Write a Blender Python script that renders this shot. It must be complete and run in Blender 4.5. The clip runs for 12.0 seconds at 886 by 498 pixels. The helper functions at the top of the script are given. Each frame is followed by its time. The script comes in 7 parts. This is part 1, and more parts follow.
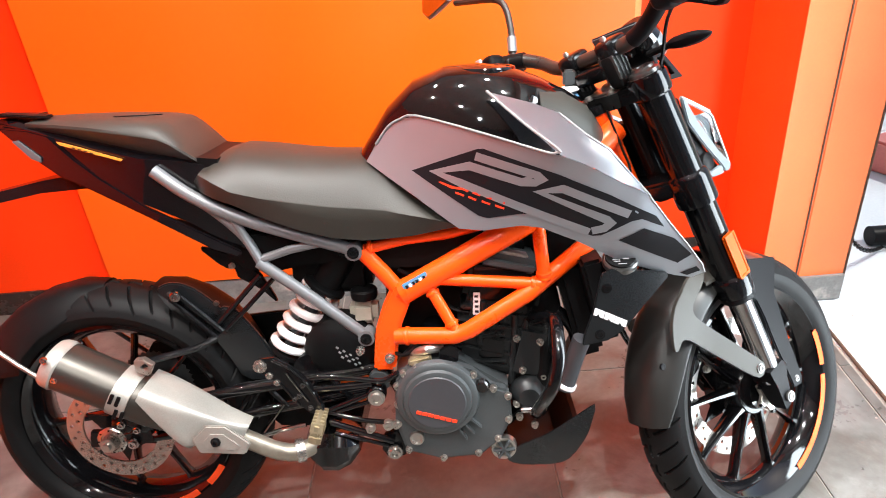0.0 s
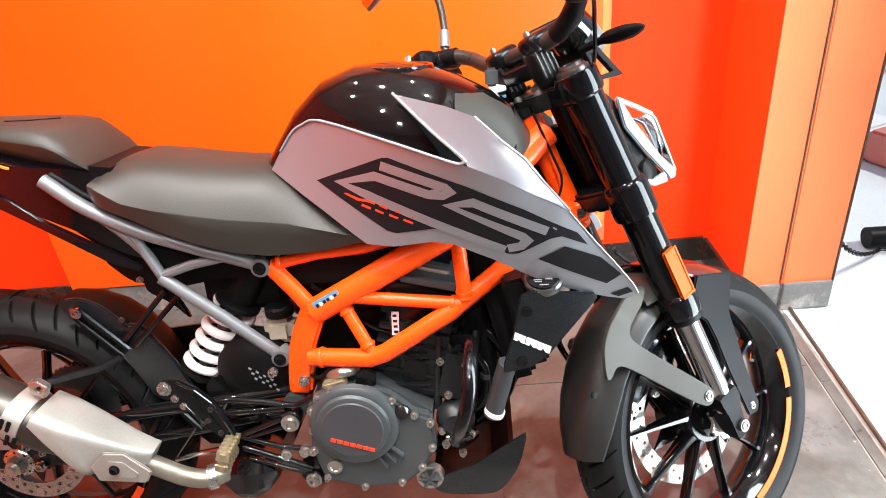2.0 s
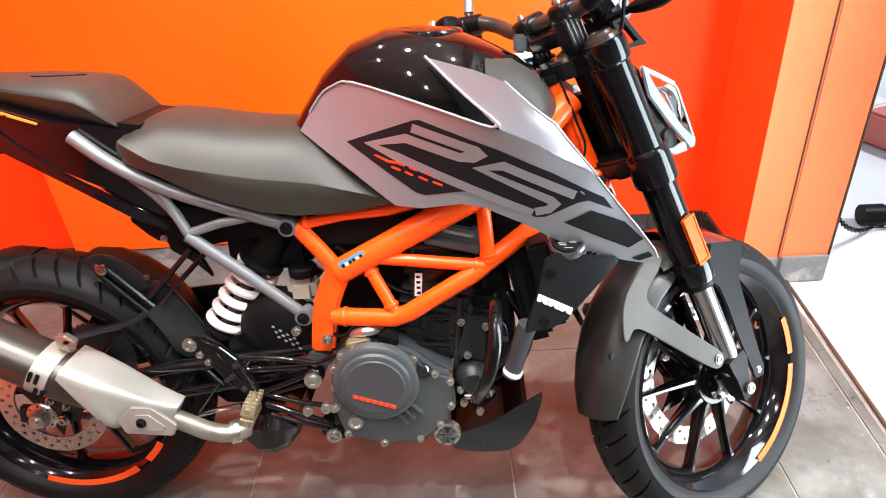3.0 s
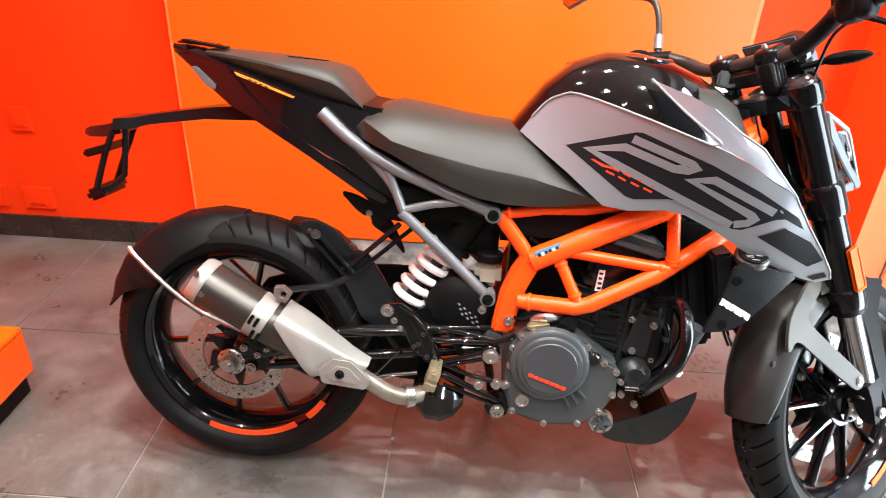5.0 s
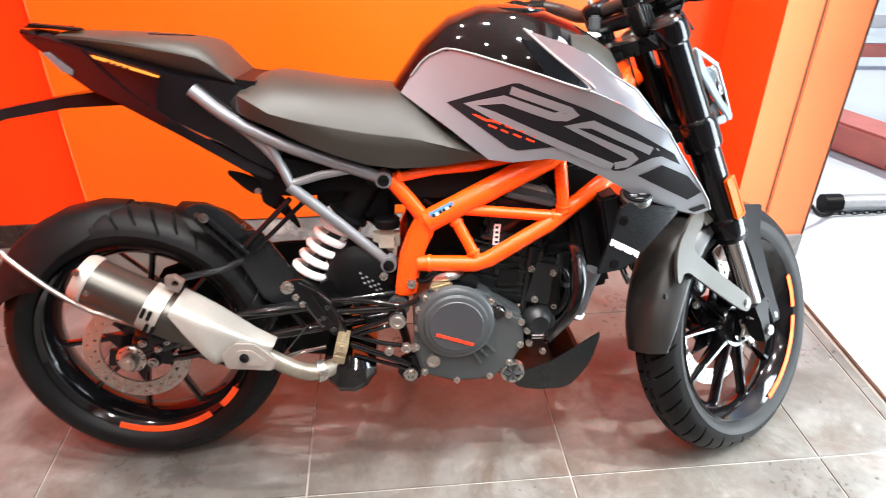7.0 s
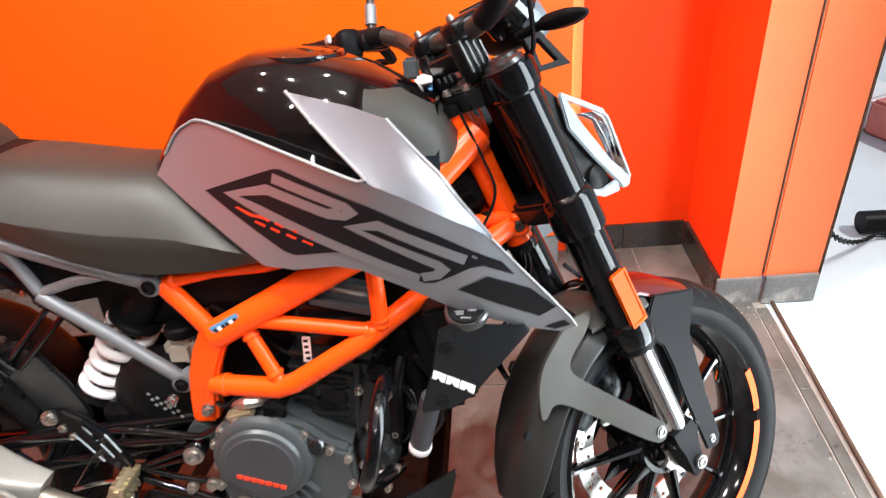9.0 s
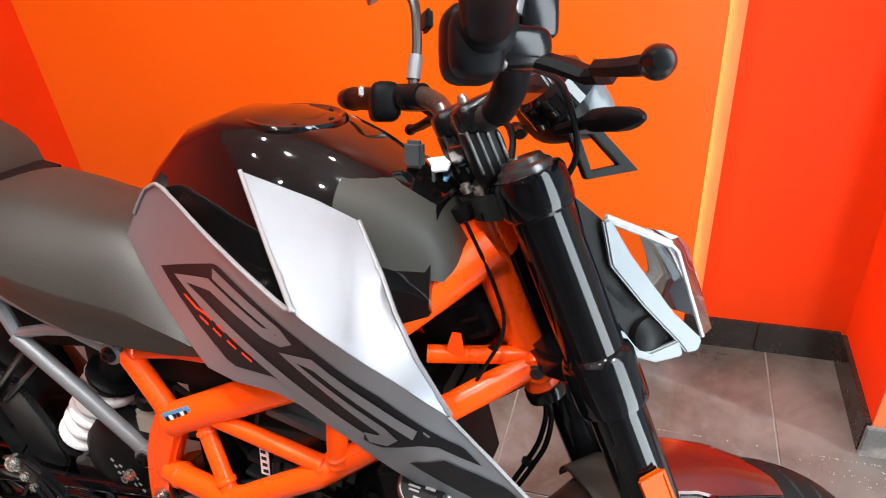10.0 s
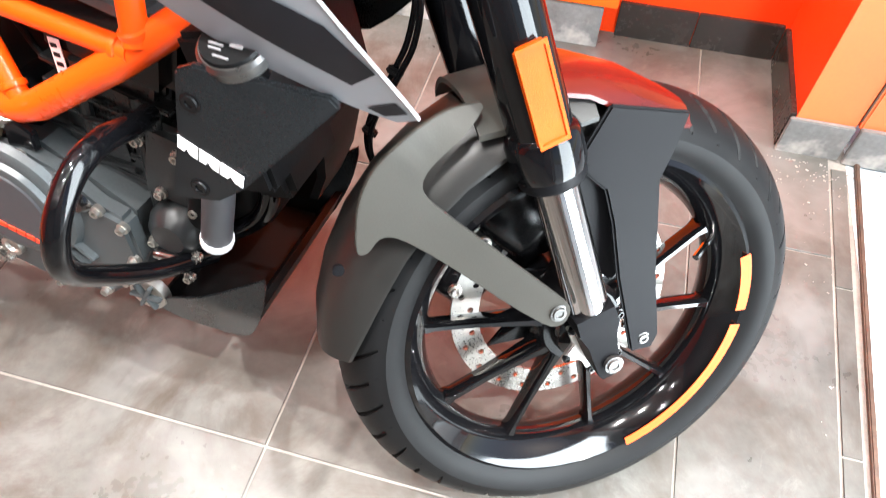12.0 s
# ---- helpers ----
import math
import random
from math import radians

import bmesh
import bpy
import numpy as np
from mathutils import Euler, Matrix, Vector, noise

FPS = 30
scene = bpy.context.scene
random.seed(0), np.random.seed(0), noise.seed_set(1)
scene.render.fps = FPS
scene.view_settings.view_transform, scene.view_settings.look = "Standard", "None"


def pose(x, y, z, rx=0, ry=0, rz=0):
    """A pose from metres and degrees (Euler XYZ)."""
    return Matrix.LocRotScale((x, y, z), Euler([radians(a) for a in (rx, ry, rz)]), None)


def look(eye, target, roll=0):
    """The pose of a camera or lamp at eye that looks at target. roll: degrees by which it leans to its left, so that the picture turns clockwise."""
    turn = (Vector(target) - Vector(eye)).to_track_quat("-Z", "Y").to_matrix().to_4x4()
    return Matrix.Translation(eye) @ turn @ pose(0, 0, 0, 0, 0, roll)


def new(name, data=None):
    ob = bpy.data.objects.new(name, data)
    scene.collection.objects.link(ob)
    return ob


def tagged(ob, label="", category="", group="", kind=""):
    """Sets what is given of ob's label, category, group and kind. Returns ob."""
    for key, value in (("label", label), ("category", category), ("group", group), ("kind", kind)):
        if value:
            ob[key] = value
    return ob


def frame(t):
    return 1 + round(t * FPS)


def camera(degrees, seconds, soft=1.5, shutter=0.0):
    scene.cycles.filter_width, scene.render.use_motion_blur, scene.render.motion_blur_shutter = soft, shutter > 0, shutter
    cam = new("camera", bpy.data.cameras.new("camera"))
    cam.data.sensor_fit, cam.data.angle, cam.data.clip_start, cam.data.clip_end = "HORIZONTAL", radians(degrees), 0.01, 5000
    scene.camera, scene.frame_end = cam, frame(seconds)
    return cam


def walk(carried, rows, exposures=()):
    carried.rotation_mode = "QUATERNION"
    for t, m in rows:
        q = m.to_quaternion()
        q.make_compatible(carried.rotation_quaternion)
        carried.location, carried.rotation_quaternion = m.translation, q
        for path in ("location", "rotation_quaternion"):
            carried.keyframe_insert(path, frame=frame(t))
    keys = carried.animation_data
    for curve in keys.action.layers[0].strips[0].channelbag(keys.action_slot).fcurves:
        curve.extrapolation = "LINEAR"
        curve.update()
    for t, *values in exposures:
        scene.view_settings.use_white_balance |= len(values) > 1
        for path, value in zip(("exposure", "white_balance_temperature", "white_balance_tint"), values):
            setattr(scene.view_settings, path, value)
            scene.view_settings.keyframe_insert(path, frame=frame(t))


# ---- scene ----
cam = camera(67.5, 12.0, soft=0.9, shutter=0.3)
PATH = [
    (0, (0.124, 0.358, 1.26), (0.167, 2.11, 0.296), -4.9),
    (0.5, (0.147, 0.365, 1.259), (0.243, 2.123, 0.311), -4.4),
    (1, (0.196, 0.396, 1.249), (0.269, 2.14, 0.274), -5.1),
    (1.5, (0.268, 0.436, 1.245), (0.301, 2.18, 0.266), -5.9),
    (2, (0.319, 0.464, 1.238), (0.29, 2.2, 0.245), -5.9),
    (2.5, (0.318, 0.473, 1.235), (0.345, 2.156, 0.155), -5.0),
    (2.7, (0.301, 0.461, 1.239), (0.293, 2.149, 0.168), -4.7),
    (4.3, (-0.039, 0.323, 1.229), (0.169, 2.024, 0.197), 0.9),
    (4.5, (-0.06, 0.309, 1.231), (0.078, 2.025, 0.213), 1.9),
    (5, (-0.124, 0.273, 1.235), (-0.11, 2.026, 0.273), 2.8),
    (5.5, (-0.151, 0.251, 1.242), (-0.185, 1.998, 0.268), 3.2),
    (6, (-0.133, 0.243, 1.241), (-0.156, 2.0, 0.286), 2.1),
    (6.5, (-0.112, 0.241, 1.236), (-0.035, 1.991, 0.269), 1.1),
    (7, (-0.052, 0.274, 1.228), (0.165, 1.967, 0.186), 0.1),
    (7.2, (-0.01, 0.296, 1.228), (0.227, 1.986, 0.186), -1.5),
    (8.8, (0.416, 0.584, 1.242), (0.37, 2.256, 0.146), -6.1),
    (9, (0.456, 0.647, 1.238), (0.406, 2.303, 0.118), -5.9),
    (9.5, (0.572, 0.827, 1.24), (0.157, 2.457, 0.157), -7.0),
    (10, (0.636, 0.944, 1.229), (0.107, 2.538, 0.144), -5.6),
    (10.5, (0.668, 0.966, 1.159), (0.219, 2.469, -0.081), -3.6),
    (11, (0.688, 0.965, 1.088), (0.306, 2.368, -0.285), -2.4),
    (11.5, (0.703, 0.974, 1.025), (0.401, 2.255, -0.481), -0.6),
    (12, (0.715, 0.968, 0.974), (0.44, 2.132, -0.629), 0.1),
]
EXPOSURE = [(0, -0.34), (2.5, -0.32), (5.5, -0.24), (7, -0.1), (9, -0.66), (9.5, -0.8), (10, -1.02), (10.5, -1.1), (11, -0.8), (11.5, -0.24), (12, -0.02)]
walk(cam, [(t, look(eye, target, roll)) for t, eye, target, roll in PATH], EXPOSURE)

# ---- world and light ----
world = bpy.data.worlds.new("world")
scene.world = world
world.use_nodes = True
wn = world.node_tree
sky = wn.nodes.new("ShaderNodeTexSky")
sky.sky_type = "NISHITA"
sky.sun_disc = False
sky.sun_elevation = radians(48)
sky.sun_rotation = radians(70)
wn.links.new(sky.outputs[0], wn.nodes["Background"].inputs[0])
wn.nodes["Background"].inputs[1].default_value = 0.15

ROOM_TURN = -1.9                      # the room's axes against the camera's
ROOM = pose(0, 0, 0, 0, 0, ROOM_TURN)


def lamp(kind, name, m, energy, colour, size=0.2, size_y=0.0, spread=180):
    data = bpy.data.lights.new(name, kind)
    data.energy = energy
    data.color = colour
    if kind == "AREA":
        data.size = size
        data.spread = radians(spread)
        if size_y:
            data.shape = "RECTANGLE"
            data.size_y = size_y
    else:
        data.angle = radians(size)
    ob = new(name, data)
    ob.matrix_world = m
    return ob


lamp("SUN", "sun", look((6, 1, 7), (1.8, 2.6, 0)), 4.0, (1.0, 0.96, 0.9), 0.5)
WARM = (1.0, 0.98, 0.955)
# the last two are fill, added to brighten the floor under the motorcycle
for u, v, watts in ((-1.25, 0.85, 16), (-0.3, 1.25, 32), (0.75, 0.95, 28), (-0.85, 1.75, 15), (0.45, 1.8, 11), (-0.75, -0.1, 21), (0.35, 0.3, 34), (-0.45, -0.95, 26), (0.6, -0.75, 18)):
    lamp("AREA", "unseen_ceiling_spot", ROOM @ pose(u, v, 2.83), watts, WARM, 0.055, spread=120).data.shape = "DISK"
lamp("AREA", "shopfront_daylight", ROOM @ pose(1.36, 1.15, 1.2, 0, 90, 0), 98, (0.84, 0.94, 1.0), 2.3, 0.5)

# ---- materials ----


def shade(name, colour, rough=0.5, metal=0.0, vary=0.12, scale=6.0, grain=120.0, bump=0.0, coat=0.0, spec=0.5, rvary=0.1, dirt=None, dirt_at=0.62, coat_rough=0.04):
    """A surface with wear at two scales: broad clouds and fine grain in colour, gloss and relief."""
    m = bpy.data.materials.new(name)
    m.use_nodes = True
    t = m.node_tree
    b = t.nodes["Principled BSDF"]
    b.inputs["Metallic"].default_value = metal
    b.inputs["Coat Weight"].default_value = coat
    b.inputs["Coat Roughness"].default_value = coat_rough
    b.inputs["Specular IOR Level"].default_value = spec
    co = t.nodes.new("ShaderNodeTexCoord")
    broad = t.nodes.new("ShaderNodeTexNoise")
    broad.inputs["Scale"].default_value = scale
    broad.inputs["Detail"].default_value = 6
    fine = t.nodes.new("ShaderNodeTexNoise")
    fine.inputs["Scale"].default_value = grain
    fine.inputs["Detail"].default_value = 3
    for n in (broad, fine):
        t.links.new(co.outputs["Object"], n.inputs["Vector"])
    mix = t.nodes.new("ShaderNodeMath")
    mix.operation = "MULTIPLY_ADD"
    t.links.new(fine.outputs[0], mix.inputs[0])
    mix.inputs[1].default_value = 0.4
    t.links.new(broad.outputs[0], mix.inputs[2])
    ramp = t.nodes.new("ShaderNodeValToRGB")
    ramp.color_ramp.elements[0].position = 0.45
    ramp.color_ramp.elements[1].position = 0.95
    ramp.color_ramp.elements[0].color = (*[c * (1 - vary) for c in colour], 1)
    ramp.color_ramp.elements[1].color = (*[min(1.0, c * (1 + vary)) for c in colour], 1)
    t.links.new(mix.outputs[0], ramp.inputs[0])
    out = ramp.outputs[0]
    if dirt:
        d = t.nodes.new("ShaderNodeTexNoise")
        d.inputs["Scale"].default_value = scale * 0.55
        d.inputs["Detail"].default_value = 4
        d.inputs["Roughness"].default_value = 0.66
        t.links.new(co.outputs["Object"], d.inputs["Vector"])
        dr = t.nodes.new("ShaderNodeMapRange")
        dr.inputs[1].default_value, dr.inputs[2].default_value = dirt_at - 0.08, dirt_at + 0.08
        t.links.new(d.outputs[0], dr.inputs[0])
        mc = t.nodes.new("ShaderNodeMix")
        mc.data_type = "RGBA"
        t.links.new(dr.outputs[0], mc.inputs[0])
        t.links.new(out, mc.inputs[6])
        mc.inputs[7].default_value = (*dirt, 1)
        out = mc.outputs[2]
    t.links.new(out, b.inputs["Base Color"])
    rr = t.nodes.new("ShaderNodeMapRange")
    t.links.new(mix.outputs[0], rr.inputs[0])
    rr.inputs[1].default_value, rr.inputs[2].default_value = 0.4, 1.0
    rr.inputs[3].default_value, rr.inputs[4].default_value = max(0.02, rough - rvary), min(1.0, rough + rvary)
    t.links.new(rr.outputs[0], b.inputs["Roughness"])
    if bump:
        bp = t.nodes.new("ShaderNodeBump")
        bp.inputs["Strength"].default_value = bump
        bp.inputs["Distance"].default_value = 0.0007
        t.links.new(fine.outputs[0], bp.inputs["Height"])
        t.links.new(bp.outputs[0], b.inputs["Normal"])
    return m


def glow(name, colour, strength):
    m = bpy.data.materials.new(name)
    m.use_nodes = True
    b = m.node_tree.nodes["Principled BSDF"]
    b.inputs["Base Color"].default_value = (*colour, 1)
    b.inputs["Emission Color"].default_value = (*colour, 1)
    b.inputs["Emission Strength"].default_value = strength
    return m


GLOSS_BLACK = shade("gloss_black_paint", (0.003, 0.0028, 0.003), 0.04, spec=0.5, coat=0.5, rvary=0.02, grain=22, bump=1.0)
SATIN_BLACK = shade("satin_black_paint", (0.004, 0.004, 0.0046), 0.2, spec=0.34, bump=0.04, rvary=0.06)
MATT_BLACK = shade("matt_black_plastic", (0.0045, 0.0045, 0.0048), 0.44, spec=0.11, bump=0.25, grain=500)
DARK_GREY = shade("dark_grey_cast_metal", (0.06, 0.067, 0.07), 0.36, metal=0.3, bump=0.25, grain=300, vary=0.2)
RUBBER = shade("tyre_rubber", (0.0055, 0.0055, 0.0058), 0.5, spec=0.13, bump=0.06, grain=260, dirt=(0.016, 0.0155, 0.015), dirt_at=0.69)
SEAT = shade("seat_vinyl", (0.0275, 0.0248, 0.0205), 0.45, bump=0.3, grain=420, vary=0.16, spec=0.33)
PANEL_GREY = shade("silver_grey_paint", (0.345, 0.37, 0.405), 0.43, metal=0.8, grain=900, vary=0.03, rvary=0.02)
FRAME_ORANGE = shade("orange_powder_coat", (0.95, 0.078, 0.003), 0.3, coat=0.2, vary=0.06, spec=0.35)
RAIL_GREY = shade("grey_powder_coat", (0.19, 0.195, 0.205), 0.38, metal=0.35, vary=0.08)
STEEL = shade("brushed_steel", (0.5, 0.475, 0.44), 0.3, metal=0.95, bump=0.12, grain=380, vary=0.2)
CHROME = shade("polished_steel", (0.5, 0.485, 0.48), 0.14, metal=1.0)
TITAN = shade("warm_stainless", (0.34, 0.322, 0.292), 0.38, metal=0.45, bump=0.1, grain=420, vary=0.22)
BRASS = shade("brassy_plating", (0.45, 0.38, 0.25), 0.36, metal=0.8, vary=0.3)
WHITE_COAT = shade("white_powder_coat", (0.74, 0.73, 0.73), 0.35)
WHITE_INK = shade("white_print", (0.8, 0.8, 0.8), 0.5)
BLACK_INK = shade("black_film", (0.006, 0.006, 0.008), 0.45, spec=0.25)
RED_INK = shade("red_orange_print", (0.8, 0.045, 0.012), 0.4)
ORANGE_INK = shade("orange_rim_tape", (0.9, 0.09, 0.018), 0.5, spec=0.15)
BLUE_INK = shade("blue_sticker", (0.1, 0.25, 0.42), 0.4)
STRIPE_ORANGE = shade("light_orange_film", (0.95, 0.27, 0.04), 0.4, spec=0.2)
AMBER = shade("amber_reflector", (0.45, 0.055, 0.001), 0.4, coat=0.0, spec=0.12, bump=0.5, grain=1500, vary=0.3)
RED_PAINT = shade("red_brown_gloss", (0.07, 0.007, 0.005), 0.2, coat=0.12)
LAMP_WHITE = shade("white_lamp_shell", (0.33, 0.34, 0.35), 0.25, coat=0.2)
LAMP_GREY = shade("blue_grey_lamp_shell", (0.1, 0.118, 0.13), 0.34, coat=0.1)
BAKELITE = shade("warm_grey_bar", (0.035, 0.03, 0.026), 0.34, metal=0.3)
PANEL_WALL = shade("orange_wall_panel", (0.93, 0.118, 0.002), 0.42, vary=0.05, scale=2.2, bump=0.04)
RED_WALL = shade("red_orange_wall_paint", (0.87, 0.05, 0.004), 0.55, vary=0.08, scale=2.5, bump=0.12, grain=160, spec=0.15)
# wall orange with the lightening of daylight and strip glow put into its colour
LIT_WALL = shade("lit_orange_wall_paint", (0.93, 0.2, 0.06), 0.55, vary=0.08, scale=3.0, bump=0.2, grain=160)
SKIRT_TILE = shade("dark_skirting_tile", (0.027, 0.022, 0.0195), 0.25, vary=0.3, scale=9, dirt=(0.09, 0.074, 0.064), dirt_at=0.78)
GREY_PLINTH = shade("grey_plinth_tile", (0.19, 0.19, 0.185), 0.45, vary=0.3, scale=14, bump=0.2, dirt=(0.5, 0.46, 0.42), dirt_at=0.6)
FLOOR_TILE = shade("brown_grey_floor_tile", (0.102, 0.097, 0.088), 0.33, spec=0.46, vary=0.32, scale=4.5, grain=60, bump=0.08, dirt=(0.17, 0.165, 0.157), dirt_at=0.57, rvary=0.1)


def scuffed(m, pale, amount, size=9.0, patch=1.4, shift=0.0, cover=0.0):
    """Adds wispy scuff marks that gather in broad patches."""
    t = m.node_tree
    b = t.nodes["Principled BSDF"]
    src = b.inputs["Base Color"].links[0].from_socket
    co = t.nodes.new("ShaderNodeTexCoord")
    masks = []
    for scale, detail, bend, lo, hi in ((size, 12, 2.0, 0.55, 0.74), (patch, 3, 0.6, 0.42, 0.62)):
        n = t.nodes.new("ShaderNodeTexNoise")
        n.inputs["Scale"].default_value, n.inputs["Detail"].default_value, n.inputs["Distortion"].default_value = scale, detail, bend
        n.inputs["Roughness"].default_value = 0.68
        n.noise_dimensions = "4D"
        n.inputs["W"].default_value = shift
        t.links.new(co.outputs["Object"], n.inputs["Vector"])
        r = t.nodes.new("ShaderNodeMapRange")
        r.inputs[1].default_value, r.inputs[2].default_value = lo - cover, hi - cover
        t.links.new(n.outputs[0], r.inputs[0])
        masks.append(r)
    k = t.nodes.new("ShaderNodeMath")
    k.operation = "MULTIPLY"
    t.links.new(masks[0].outputs[0], k.inputs[0])
    t.links.new(masks[1].outputs[0], k.inputs[1])
    k2 = t.nodes.new("ShaderNodeMath")
    k2.operation = "MULTIPLY"
    k2.inputs[1].default_value = amount
    t.links.new(k.outputs[0], k2.inputs[0])
    mx = t.nodes.new("ShaderNodeMix")
    mx.data_type = "RGBA"
    t.links.new(k2.outputs[0], mx.inputs[0])
    t.links.new(src, mx.inputs[6])
    mx.inputs[7].default_value = (*pale, 1)
    t.links.new(mx.outputs[2], b.inputs["Base Color"])


scuffed(FLOOR_TILE, (0.24, 0.228, 0.218), 0.7)
scuffed(FLOOR_TILE, (0.058, 0.044, 0.033), 0.8, 3.2, 1.0, 3.7, 0.1)
GROUT = shade("pale_grout", (0.27, 0.245, 0.22), 0.85, vary=0.3, scale=12)
DUST = shade("plaster_crumbs", (0.3, 0.275, 0.25), 0.9, vary=0.4, bump=0.5)
RUST = shade("rusty_metal_edge", (0.09, 0.052, 0.036), 0.7, vary=0.5, scale=20, bump=0.4)
PALE_CONCRETE = shade("pale_pavement", (0.62, 0.7, 0.74), 0.5, vary=0.12, scale=1.5, dirt=(0.42, 0.47, 0.5), dirt_at=0.66)
WHITE_WALL = shade("pale_grey_plaster", (0.5, 0.49, 0.47), 0.7)
GALV = shade("galvanised_pipe", (0.42, 0.44, 0.45), 0.4, metal=0.3)
MUD_GREY = shade("olive_grey_moulded_plastic", (0.034, 0.0325, 0.0285), 0.46, spec=0.18, bump=0.1, grain=500)
CLEAR = bpy.data.materials.new("clear_plastic")
CLEAR.use_nodes = True
cb = CLEAR.node_tree.nodes["Principled BSDF"]
cb.inputs["Transmission Weight"].default_value = 1.0
cb.inputs["Roughness"].default_value = 0.03
cb.inputs["IOR"].default_value = 1.2
cb.inputs["Base Color"].default_value = (0.95, 0.95, 0.95, 1)
TAIL_BLACK = shade("tail_black_paint", (0.0035, 0.003, 0.004), 0.06, spec=0.5, coat=0.5, rvary=0.02)
CLUTCH_GREY = shade("clutch_grey_plastic", (0.04, 0.041, 0.046), 0.42)
ENGINE_BLACK = shade("black_cast_metal", (0.016, 0.0175, 0.0185), 0.34, metal=0.3, bump=0.25, grain=300, vary=0.2)
BOLT_STEEL = shade("dull_bolt_steel", (0.12, 0.117, 0.114), 0.34, metal=0.9, vary=0.3)
RIM_BLACK = shade("gloss_black_wheel_paint", (0.003, 0.003, 0.0035), 0.08, spec=0.45, coat=0.3, rvary=0.03)
DEEP_BLACK = shade("deep_black_plastic", (0.004, 0.004, 0.0048), 0.48, spec=0.08, bump=0.08, grain=500)
FORK_BLACK = shade("anodised_black", (0.0025, 0.0025, 0.003), 0.09, spec=0.35, rvary=0.02)
PALE_LIP = shade("pale_grey_edge", (0.22, 0.22, 0.225), 0.4)
MILKY = shade("milky_plastic", (0.3, 0.27, 0.22), 0.4)
# barrier red and grey, with outdoor glare put in as lighter colour
GLARE_RED = shade("glare_lit_red_paint", (0.55, 0.17, 0.14), 0.5, vary=0.2)
GLARE_METAL = shade("glare_lit_painted_metal", (0.7, 0.72, 0.74), 0.5, vary=0.1)
SLEEVE = shade("dark_bronze_sleeve", (0.075, 0.07, 0.062), 0.36, metal=0.8, bump=0.08, grain=300, vary=0.12)
PIPE = shade("heat_stained_pipe", (0.3, 0.27, 0.22), 0.36, metal=0.75, vary=0.25, scale=20)
MUD_DARK = shade("dark_olive_moulded_plastic", (0.011, 0.0105, 0.0098), 0.38, spec=0.3, bump=0.1, grain=500)
SHEEN = shade("satin_charcoal_plastic", (0.007, 0.008, 0.009), 0.3, spec=0.36, bump=0.1, grain=500)
PLAIN_WALL = shade("plain_grey_plaster", (0.12, 0.117, 0.114), 0.8)
WARM_LED = glow("warm_led", (1.0, 0.62, 0.26), 80.0)

# ---- geometry helpers ----


def part(name, bm, mat, parent=None, label="", sharp=32, smooth=True):
    """Links a bmesh as one mesh object, under a thing or a part where one is given."""
    bmesh.ops.recalc_face_normals(bm, faces=bm.faces)
    me = bpy.data.meshes.new(name)
    bm.to_mesh(me)
    bm.free()
    me.materials.append(mat)
    if smooth:
        for p in me.polygons:
            p.use_smooth = True
        me.set_sharp_from_angle(angle=radians(sharp))
    ob = new(name, me)
    ob.parent = parent
    if label:
        ob["label"] = label
    return ob


def BM():
    return bmesh.new()


def V(*a):
    return Vector(a)


def curve_pts(pts, res):
    """A smooth line through the points (Catmull-Rom)."""
    p = [Vector(q) for q in pts]
    if res <= 1 or len(p) < 3:
        return p
    p = [2 * p[0] - p[1]] + p + [2 * p[-1] - p[-2]]
    out = []
    for i in range(1, len(p) - 2):
        for k in range(res):
            s = k / res
            a, b, c, d = p[i - 1:i + 3]
            out.append(0.5 * ((2 * b) + (c - a) * s + (2 * a - 5 * b + 4 * c - d) * s * s + (3 * b - a - 3 * c + d) * s ** 3))
    return out + [p[-2]]


def tube(bm, pts, r, n=12, res=1, caps=True, closed=False):
    """A round bar along the points; r is one radius or one for each end."""
    p = curve_pts(pts, res)
    m = len(p)
    rs = [r] * m if isinstance(r, (int, float)) else [r[0] + (r[1] - r[0]) * i / (m - 1) for i in range(m)]
    rings, u = [], None
    for i in range(m):
        d = (p[min(i + 1, m - 1)] - p[max(i - 1, 0)]).normalized()
        if closed:
            d = (p[(i + 1) % m] - p[i - 1]).normalized()
        if u is None:
            u = d.orthogonal().normalized()
        u = (u - d * u.dot(d)).normalized()
        w = d.cross(u)
        rings.append([bm.verts.new(p[i] + rs[i] * (math.cos(6.28318531 * k / n) * u + math.sin(6.28318531 * k / n) * w)) for k in range(n)])
    for i in range(m if closed else m - 1):
        a, b = rings[i], rings[(i + 1) % m]
        for k in range(n):
            bm.faces.new((a[k], a[(k + 1) % n], b[(k + 1) % n], b[k]))
    if caps and not closed:
        bm.faces.new(rings[0][::-1])
        bm.faces.new(rings[-1])
    return bm


